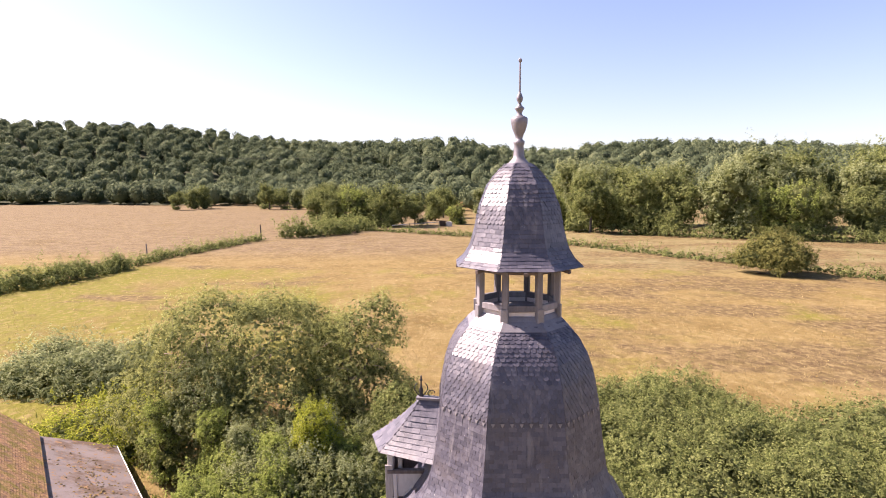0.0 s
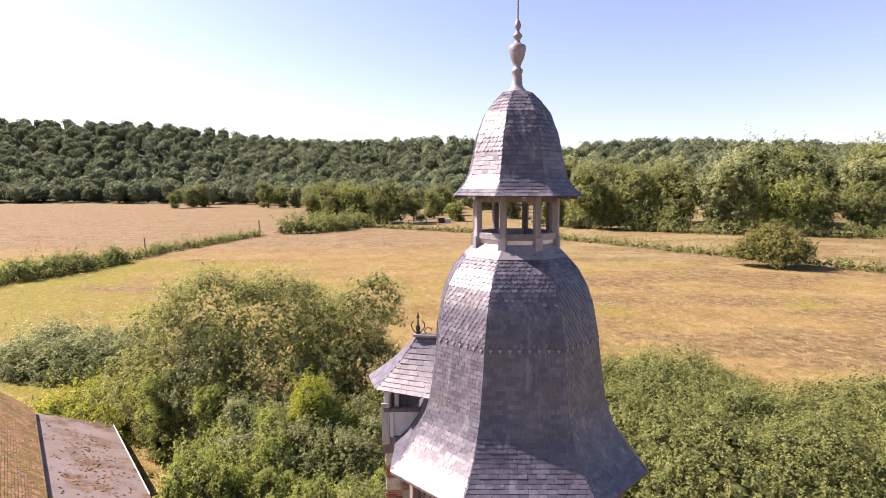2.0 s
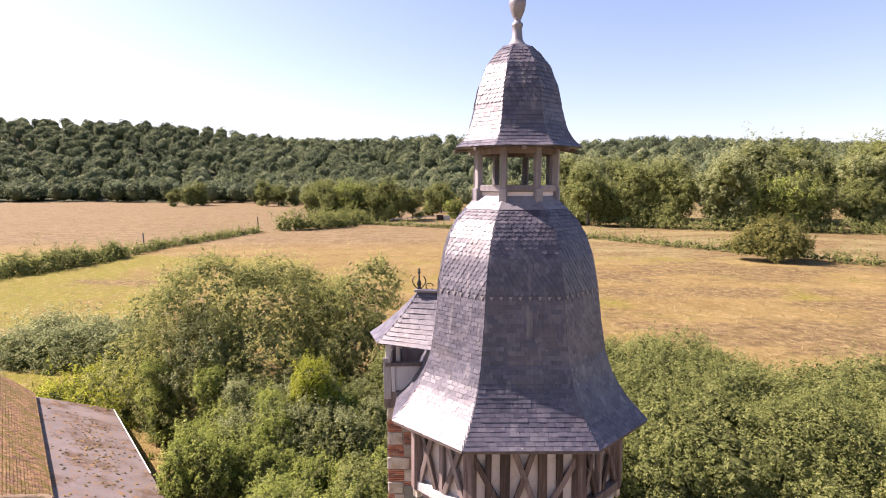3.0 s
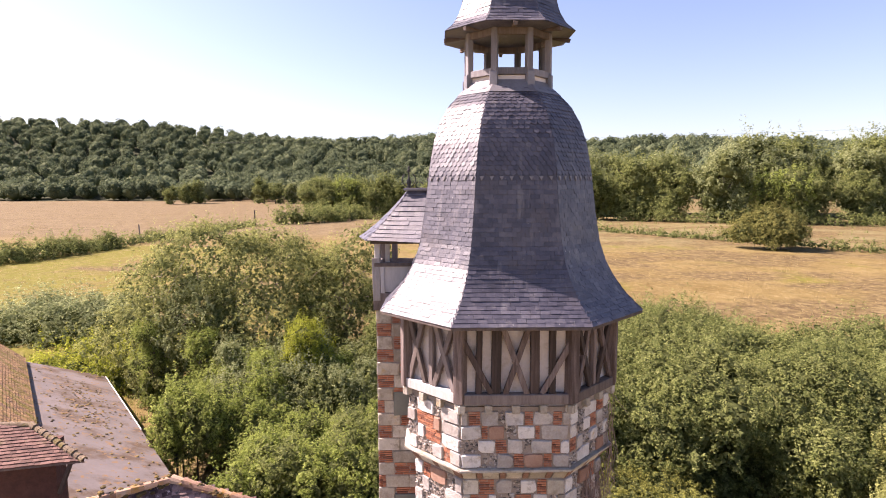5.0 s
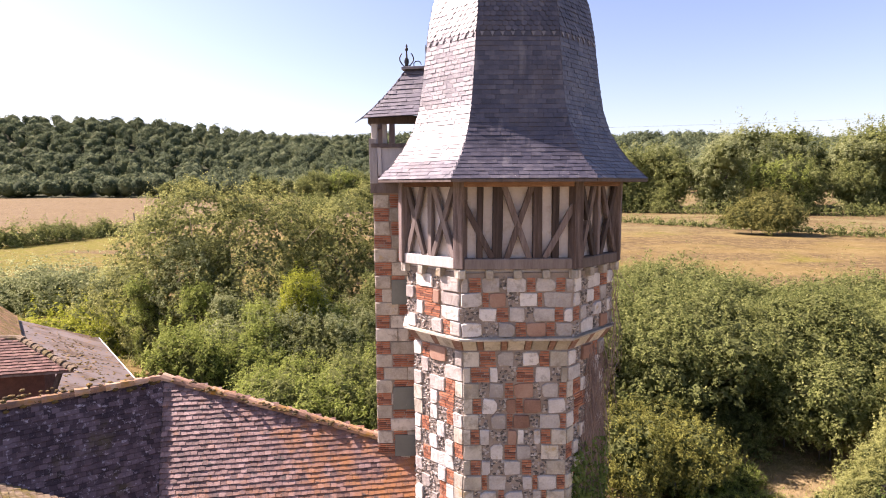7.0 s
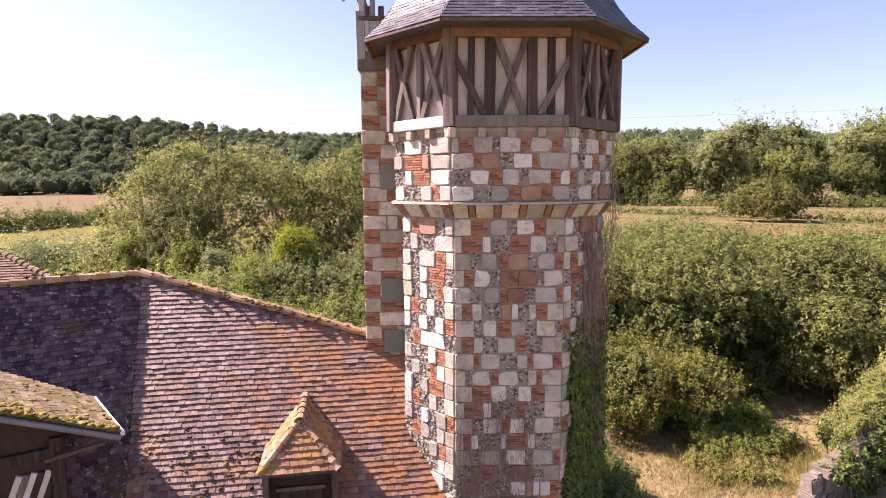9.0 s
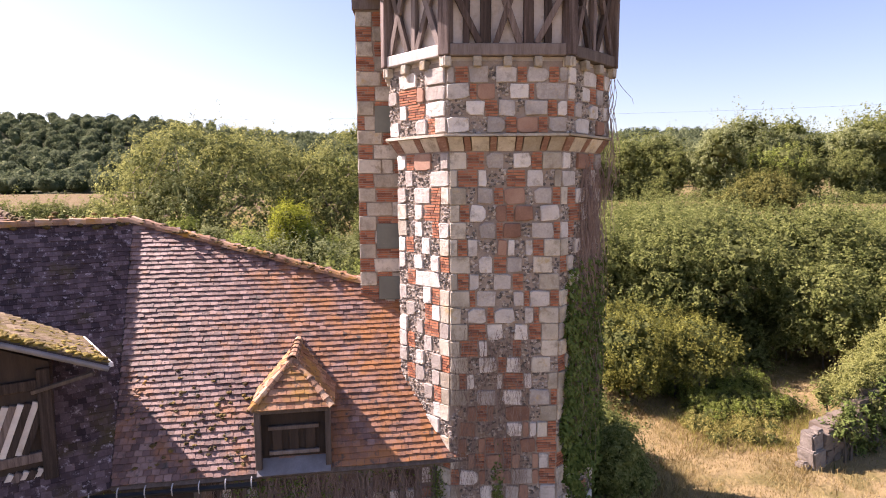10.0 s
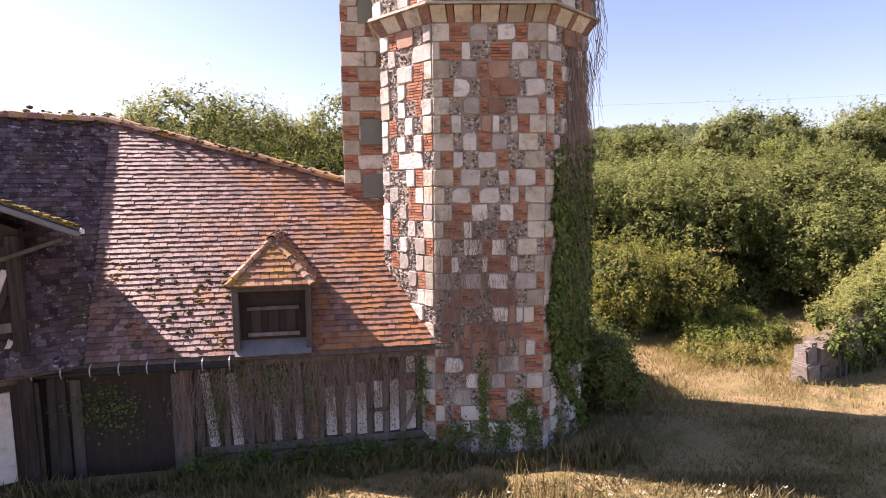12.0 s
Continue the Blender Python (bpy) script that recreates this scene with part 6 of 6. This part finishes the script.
blades("weeds", "low dull green weeds in the yard's foreground", (-7, 9.5, 8.0, 11.2), 12000, 0.24, DULL_WEED, 309, clear, 0.013, 0.8)

blades("weeds", "sparse dull weeds over the shaded yard", (3.5, 17, 9.0, 15.5), 16000, 0.16, DULL_WEED, 310, lambda x, y, q: clear(x, y, q) & (y < 14.4 - 0.15 * (x - 7)), 0.011, 0.9)

shrub_mass("bank_weeds", "leafy yellow-green weeds on the sunny bank", scatter_blobs(9.9, 14.0, 19.0, 23.5, 0.75, 52, 0.42, 245, 0.2), 26000, 0.055, LEAF_FRESH, 245, "weeds")
shrub_mass("bank_weeds", "dry tawny weeds at the edge of the path", scatter_blobs(9.0, 12.4, 17.8, 20.0, 0.4, 26, 0.28, 246, 0.2), 10000, 0.05, BANK_GRASS, 246, "weeds")
foot = [yard(2.9 + 5.0 * i / 17 + 0.15 * math.sin(i * 2.3), -0.05 + 0.2 * math.sin(i * 1.7), -0.85 + 0.12 * math.sin(i * 3.1)) for i in range(18)]
shrub_mass("wall_foot_weeds", "dark leafy weeds along the barn's wall foot", [((p.x, p.y, p.z), (0.26, 0.22, 0.26)) for p in foot], 9000, 0.05, LEAF_IVY, 247, "weeds", share=0)

# umbel flowers in the foreground
r8 = random.Random(66)
for i in range(34):
    x, y = r8.uniform(1.2, 7.5), r8.uniform(8.6, 9.9)
    g = Vector(at_ground(x, y))
    h = r8.uniform(0.45, 0.85)
    flower = thing("umbel_flower", g, "cream umbel wildflower on a thin stalk", "flower", "wildflowers in the yard")
    top = g + Vector((r8.uniform(-0.1, 0.1), r8.uniform(-0.1, 0.1), h))
    bm = bmesh.new()
    limb_mesh([g, g.lerp(top, 0.5) + Vector((0.02, 0, 0)), top], [0.006, 0.005, 0.004], bm, 4)
    part("stalk", bm, GREEN_GRASS, flower)
    bm = bmesh.new()
    for k in range(7):
        q = top + Vector((r8.uniform(-0.05, 0.05), r8.uniform(-0.05, 0.05), r8.uniform(-0.01, 0.02)))
        bmesh.ops.create_icosphere(bm, subdivisions=1, radius=0.014, matrix=Matrix.Translation(q))
    part("flower_head", bm, CREAM_FLOWER, flower, kind="stuff")

# overhead wire
wire = thing("power_line", (110, 200, 33.5), "thin overhead wire against the sky", "wire")
bm = bmesh.new()
limb_mesh([(x, 200.0, 31.2 + 0.012 * x + 0.00009 * x * x) for x in range(-80, 300, 20)], [0.022] * 19, bm, 5)
part("cable", bm, IRON, wire)
blades("meadow_tufts", "tufts of dry meadow grass", (-90, 110, 26, 150), 40000, 0.36, STRAW, 304, lambda x, y, q: (q.random(len(x)) < np.clip(1.25 - y / 120, 0, 1)) & (np.sin(x * 0.5 + np.sin(y * 0.3)) * np.sin(y * 0.43 + np.sin(x * 0.21)) + q.normal(0, 0.5, len(x)) > 0.2), 0.03, 0.9)
blades("meadow_tufts", "green tufts behind the barn", (-40, 12, 22, 50), 12000, 0.5, GREEN_GRASS, 305, lambda x, y, q: q.random(len(x)) < np.clip(1.2 - (y - 24) / 26, 0, 1), 0.04, 0.6)

# moss clumps on the barn roof
r7 = random.Random(17)
clumps = thing("moss_clumps", roof_a(2.6, 0.9), "brown moss clumps along the lower roof tiles", "moss", kind="stuff")
bm = bmesh.new()
for i in range(260):
    wide = i >= 110
    s, d = (r7.uniform(0.9, 5.0), r7.uniform(0.15, 3.2)) if wide else (r7.gauss(2.7, 0.8), abs(r7.gauss(0.6, 0.45)) + 0.1)
    if s < 0.3 + (4.24 - d) * V_A or (wide and i % 2):
        continue
    if s > 3.75 and d < 1.6:
        continue
    m = Matrix.Translation(roof_a(s, d, 0.032)) @ Matrix.Rotation(r7.random() * 6, 4, "Z") @ Matrix.Diagonal((*[r7.uniform(0.012, 0.03) if wide else r7.uniform(0.02, 0.075)] * 2, r7.uniform(0.012, 0.022) if wide else r7.uniform(0.015, 0.045), 1))
    got = bmesh.ops.create_icosphere(bm, subdivisions=2, radius=1, matrix=m)
    for vv in got["verts"]:
        vv.co += Vector([r7.uniform(-0.012, 0.012) for _ in range(3)])
part("clump", bm, MOSS, clumps, kind="stuff")
bm = bmesh.new()
for i in range(160):
    u = r7.random()
    q = roof_b(5.4 * u, r7.gauss(0.0, 0.06)) + Vector((0, 0, 0.10))
    k = r7.uniform(0.04, 0.10)
    bmesh.ops.create_icosphere(bm, subdivisions=1, radius=1, matrix=Matrix.Translation(q) @ Matrix.Diagonal((k, k, k * 0.6, 1)))
for i in range(150):
    q = APEX.lerp(roof_a(6.4, 2.88), r7.random()) + Vector((r7.gauss(0, 0.05), r7.gauss(-0.05, 0.07), 0.10 + r7.uniform(-0.05, 0.03)))
    k = r7.uniform(0.02, 0.06)
    bmesh.ops.create_icosphere(bm, subdivisions=1, radius=1, matrix=Matrix.Translation(q) @ Matrix.Diagonal((k * 1.4, k, k * 0.7, 1)))
part("ridge_moss", bm, MOSS, clumps, kind="stuff")
bm = bmesh.new()
for i in range(46):
    k = r7.uniform(0.02, 0.06)
    bmesh.ops.create_icosphere(bm, subdivisions=1, radius=1, matrix=Matrix.Translation(roof_a(r7.gauss(1.2, 0.13), r7.gauss(1.15, 0.16), 0.035)) @ Matrix.Diagonal((k, k, k * 0.6, 1)))
part("valley_moss", bm, RIDGE, clumps, "orange moss in the valley", kind="stuff")

# ---- small things in the fields ----
for (x, y), h, w in (((-83, 157), 4.6, 0.13), ((-70.3, 217), 6.0, 0.16)):
    g = at_ground(x, y)
    pole = thing("wooden_pole", g, "leaning grey wooden pole in the hedge line", "pole", "field poles")
    part("shaft", beam((g[0], g[1], g[2] - 0.4), (g[0] - 0.25, g[1], g[2] + h), w * 2, w * 2, worn=0.01), OAK, pole)
g = at_ground(1.5, 292)
hut = thing("ruined_hut", g, "small dark ruined hut with a pale wall beside the meadow", "hut")
bm = bmesh.new()
add_box(bm, pose(g[0] - 2, g[1], g[2] + 1.4, 0, 0, 12), 3.2, 3, 2.8, 0.1)
part("wall", bm, DARK_BOARD, hut)
bm = bmesh.new()
add_box(bm, pose(g[0] + 1.6, g[1] + 0.3, g[2] + 1.2, 0, 0, 8), 3.0, 2.6, 2.4, 0.15)
part("end_wall", bm, LIMESTONE, hut)
for k in range(3):
    a = Vector(at_ground(-26 + k * 9.0, 285 + k * 2.0))
    b = Vector(at_ground(-17 + k * 9.0, 287 + k * 2.0))
    rail = thing("field_rail", a, "weathered wooden field rail", "fence", "field rails")
    part("bar", beam(a + Vector((0, 0, 1.1 + k * 0.5)), b + Vector((0, 0, 1.6 + k * 0.5)), 0.35, 0.2), PALE_OAK, rail)
    part("post", beam(a - Vector((0, 0, 0.3)), a + Vector((0, 0, 1.7 + k * 0.5)), 0.3, 0.3), OAK, rail)

# ---- pieces of the roofs and walls ----
slate_cover(DOME, 0.44, 0.475, 0.106, 0.205, 15.40, 13.4, bell_roof, random.Random(31))
slate_cover(HAT, 0.42, 0.43, 0.11, 0.19, 19.95, 0.0, hat_roof, random.Random(32))
# pale pointed slate tails in one row round the bell
tip_mesh = mesh_from("pointed_tail", [(-0.5, -0.5, 0.5), (0.5, -0.5, 0.5), (0.0, -1.0, -0.5), (-0.5, 0.5, 0.5), (0.5, 0.5, 0.5), (0.0, 0.5, -0.5)],
                     [(0, 2, 1), (0, 3, 5, 2), (2, 5, 4, 1)], LEAD)
ring_lo, ring_hi = oct_at(1.985, 0.448), oct_at(1.975, 0.448)
for i in (6, 7, 0, 1, 2):
    a, b = Vector((*ring_lo[i], 15.40)), Vector((*ring_lo[(i + 1) % 8], 15.40))
    right = (b - a).normalized()
    nr = right.cross(Vector((0, 0, 1)))
    n = round((b - a).length / 0.21)
    for j in range(n):
        m = Matrix((right * 0.10, nr * -0.02, Vector((0, 0, 0.10)))).transposed().to_4x4()
        m.translation = a + (b - a) * ((j + 0.5) / n) + nr * 0.025
        attach("pointed_tail", tip_mesh, bell_roof, m=m)
# corbel table between the lower and the corbelled storey
def hexa(pts8, material):
    f = [(0, 1, 2, 3), (7, 6, 5, 4), (0, 4, 5, 1), (1, 5, 6, 2), (2, 6, 7, 3), (3, 7, 4, 0)]
    return mesh_from("corbel", pts8, f, material)


rs = random.Random(50)
for i in (6, 7, 0, 1, 2):
    _, nr, L0 = on_face(LOW, i, 0, 0)
    n = 9 if L0 > 2 else 5
    for j in range(n):
        broad = 0.22 if (j % 2 == 0) == (L0 > 2) else -0.22
        u0, u1 = (j - (broad if 0 < j else 0)) / n + 0.005, (j + 1 + (broad if j < n - 1 else 0)) / n - 0.005
        la, lb = on_face(LOW, i, u0 * L0, 8.40, 0.02)[0], on_face(LOW, i, u1 * L0, 8.40, 0.02)[0]
        _, _, L1 = on_face(UP, i, 0, 0)
        ua, ub = on_face(UP, i, u0 * L1, 8.68, 0.05)[0], on_face(UP, i, u1 * L1, 8.68, 0.05)[0]
        back = nr * -0.3
        host = lower_wall
        mat = (CORBEL_BRICK if j % 2 == 0 else QUOIN) if L0 < 2 else (QUOIN if j % 2 == 0 else CORBEL_BRICK)
        attach("corbel", hexa([la, lb, ub, ua, la + back, lb + back, ub + back, ua + back], mat), host)
    _, _, L1 = on_face(UP, i, 0, 0)
    a, b = on_face(UP, i, -0.03, 8.715, 0.05)[0], on_face(UP, i, L1 + 0.03, 8.715, 0.05)[0]
    part("string_course", beam(a, b, 0.05, 0.14, nr, 0.012), QUOIN, lower_wall)
    n = 4 if L1 > 2 else 3
    for j in range(n + 1):
        u = L1 * j / n
        a = on_face(UP, i, u, SILL_Z - 0.22, 0.03)[0]
        part("sill_corbel", beam(a, a + Vector((0, 0, 0.2)), 0.17, 0.22, nr), QUOIN, upper_wall)


def stone_unit(name, seed, material, worn=0.3):
    """One dressed block, x across, y inwards, z up, of unit size: an uneven eight-cornered face with chamfered edges."""
    r = random.Random(seed)
    out = []
    cut = lambda: 0.5 - worn * r.random() ** 2 - 0.02
    for x, z in ((-0.5, -cut()), (-cut(), -0.5), (cut(), -0.5), (0.5, -cut()), (0.5, cut()), (cut(), 0.5), (-cut(), 0.5), (-0.5, cut())):
        out.append((x * r.uniform(1.0 - worn * 0.45, 1.03), z * r.uniform(1.0 - worn * 0.45, 1.03)))
    v = [(x, 1.0, z) for x, z in out] + [(x, -0.55, z) for x, z in out] + [(x * 0.93, -1.0 - r.uniform(-0.2, 0.2), z * 0.93) for x, z in out]
    f = []
    for k in (0, 8):
        f += [(k + i, k + (i + 1) % 8, k + 8 + (i + 1) % 8, k + 8 + i) for i in range(8)]
    f.append(tuple(range(16, 24)))
    return mesh_from(name, v, f, material)


def brick_unit(seed, courses=6):
    r = random.Random(seed)
    v, f = [], []
    for c in range(courses):
        z0, z1 = -0.5 + c / courses + 0.026, -0.5 + (c + 1) / courses - 0.026
        cut = r.uniform(-0.25, 0.25)
        for x0, x1 in ((-0.49 + r.uniform(0, 0.09), cut - 0.016), (cut + 0.016, 0.49 - r.uniform(0, 0.09))):
            o = r.uniform(-0.2, 0.2)
            k = len(v)
            v += [(x0, 1, z0), (x1, 1, z0), (x1, 1, z1), (x0, 1, z1), (x0, -0.3 + o, z0), (x1, -0.3 + o, z0), (x1, -0.3 + o, z1), (x0, -0.3 + o, z1)]
            f += [(k + 4, k + 5, k + 6, k + 7), (k, k + 1, k + 5, k + 4), (k + 2, k + 3, k + 7, k + 6), (k + 1, k + 2, k + 6, k + 5), (k + 3, k, k + 4, k + 7)]
    return mesh_from("brick_panel", v, f, BRICK)


RED_STONE = shader("ferruginous_stone", [(0.17, 0.09, 0.065), (0.28, 0.16, 0.115), (0.38, 0.25, 0.19)], 3, 0.92, 0.6, 25, 0.2, island=False)
UNITS = {"W": [stone_unit("stone", 400 + i, LIMESTONE, 0.30) for i in range(18)], "Q": [stone_unit("stone", 410 + i, QUOIN, 0.14) for i in range(8)],
         "R": [stone_unit("stone", 420 + i, RED_STONE) for i in range(3)], "B": [brick_unit(430 + i) for i in range(6)]}
nod_v, nod_f = ico(1)


def checker(host, ring, side, z_top, height, rows, seed, name="stone"):
    """Checkered masonry on one wall face: a row is a string of equal shares, W white, Q cream, R red stone, B brick, F flints."""
    r = random.Random(seed)
    _, nr, L0 = on_face(ring, side, 0, 0)
    flints_v, flints_f, k = [], [], 0
    for j, row in enumerate(rows):
        z1 = z_top - j * height
        z0 = z1 - height
        n = len(row)
        runs, i = [], 0
        while i < n:
            e = i
            while e + 1 < n and row[e + 1] == row[i] and e - i < 2:
                e += 1
            runs.append((row[i], i, e + 1))
            i = e + 1
        cuts = [0.0] + [b / n + r.uniform(-0.024, 0.024) for _, _, b in runs[:-1]] + [1.0]
        for (kind, _, _), c0, c1 in zip(runs, cuts, cuts[1:]):
            w, h = (c1 - c0) * L0 - 0.012, height - 0.012
            mid, _, _ = on_face(ring, side, (c0 + c1) / 2 * L0, (z0 + z1) / 2, 0.012)
            d = Vector((-nr.y, nr.x, 0))
            if kind == "F":
                for _ in range(int(w * h / 0.0036)):
                    p = mid + d * r.uniform(-0.5, 0.5) * w + Vector((0, 0, r.uniform(-0.5, 0.5) * h)) - nr * 0.01
                    q = np.array([r.uniform(0.018, 0.052), r.uniform(0.018, 0.034), r.uniform(0.016, 0.042)])
                    flints_v.append(np.array(p) + nod_v * q * (1 + np.array([[r.uniform(-0.2, 0.2)] for _ in range(len(nod_v))])))
                    flints_f.append(nod_f + len(nod_v) * k)
                    k += 1
                continue
            rough = {"W": 1.0, "R": 1.0}.get(kind, 0.45)
            tilt = r.uniform(-0.08, 0.08) * rough
            sh = 1.04 - r.uniform(0.0, 0.13) * rough
            m = Matrix(((d + Vector((0, 0, tilt))) * w * (1.05 - r.uniform(0.0, 0.14) * rough), nr * -0.03 * r.uniform(0.5, 1.6), Vector((0, 0, h * sh)))).transposed().to_4x4()
            m.translation = mid
            attach("brick_panel" if kind == "B" else name, r.choice(UNITS[kind]), host, m=m)
    if flints_v:
        attach("flints", mesh_bulk("flints", np.concatenate(flints_v), np.concatenate(flints_f), FLINT), host, "knapped grey flints in mortar", kind="stuff")


checker(upper_wall, UP, 0, 10.11, 0.338, ["WBWWFWWBWWBW", "WWBRRFWWBWWW", "FFWWBWWFWWBW", "WWFFWWBRRBWW"], 1)
checker(upper_wall, UP, 7, 10.11, 0.338, ["FWWFWW", "WBBRWW", "FWBBWW", "WFFWBW"], 2)
checker(upper_wall, UP, 1, 10.11, 0.338, ["WFWWBW", "WFWBWF", "BWFWFW", "FWWFRW"], 3)
checker(lower_wall, LOW, 0, 8.38, 0.372, ["QQBBWWFWWBQQ", "QBBWFFBBWWFQ", "QQFWWBRRFWWB", "QBWWFRBRRFWW", "QQFWWBRRFWWB", "QBWFFRWFWBQQ", "QQFWWBWWFQQF",
        "QBWFFWWBFFQQ", "QQBWWFFWBWWB", "QFWWBWWFWBQQ", "QQBBWWFWWBQQ", "QBBWFFFBFFQQ", "QQFWWBWWFQQF", "QBWFFWBBWFFQ", "QQFWWFWWFWWB", "FFRBRFRRRFQQ",
        "FRRFFFWWRWQB", "FRFRBRBFRRBB", "QFRBRRBRFRWB", "BWWRFRRWWRBB", "QFFWWFWWRFWW", "BFWWFFBBWWBB", "QFBWWWBRFFWW", "BFFWFFWFWWFF", "WFFFWFFFWWFF"], 4)
left_rows = ["WBRRFW", "FWFFWW", "WFWWBQ", "QFWBBF", "QFWFBW", "WBFWFQ", "WFWFWB", "FBWWWF", "WFFWBQ", "FWFBWQ", "WFWBBW", "WBFWFQ", "WFWFWB", "FBWFWQ",
             "WFFWBQ", "FWFFWQ", "WFFWWF", "FBWFWQ", "WFWWFB", "FWFBWQ", "WFFWFW", "FBWFWQ", "WFWFWB", "FWFFWQ", "WFWBFW"]
checker(lower_wall, LOW, 7, 8.38, 0.372, left_rows, 5)
checker(lower_wall, LOW, 1, 8.38, 0.372, [r[::-1] for r in left_rows], 6)
SHAFT_FRONT = [(SX0, SY0), (SX1, SY0)] + [(SX1, SY1)] * 6
checker(stair_wall, SHAFT_FRONT, 0, 11.92, 0.358, ["QQBBBQQB", "BBQQQBBQ", "QQBBQQBB", "BBQQQBBQ", "QQQBBQQB", "BBQQQBBQ", "QQBBQQQB", "BQQQBBQQ", "QQQBBQQB", "BBQQQQQQ", "QQQQBBBB",
        "BBQQQQBB", "QQBBBQQQ", "BQQQQBBB", "QQBBBQQQ", "BBQQQBBQ", "QQBBBQQQ", "BBQQQBBQ", "QQBBQQBB", "BBBQQQBB", "QQQQBBQQ"], 7)
for x0, x1, z0, z1 in ((-1.05, -0.6, 9.0, 9.66), (-1.05, -0.3, 6.09, 6.72), (-1.02, -0.3, 4.76, 5.36)):
    part("blocked_window", beam(((x0 + x1) / 2, SY0 - 0.02, z0), ((x0 + x1) / 2, SY0 - 0.02, z1), x1 - x0, 0.09), INFILL_GREY, stair_wall, "grey-green blocked window")
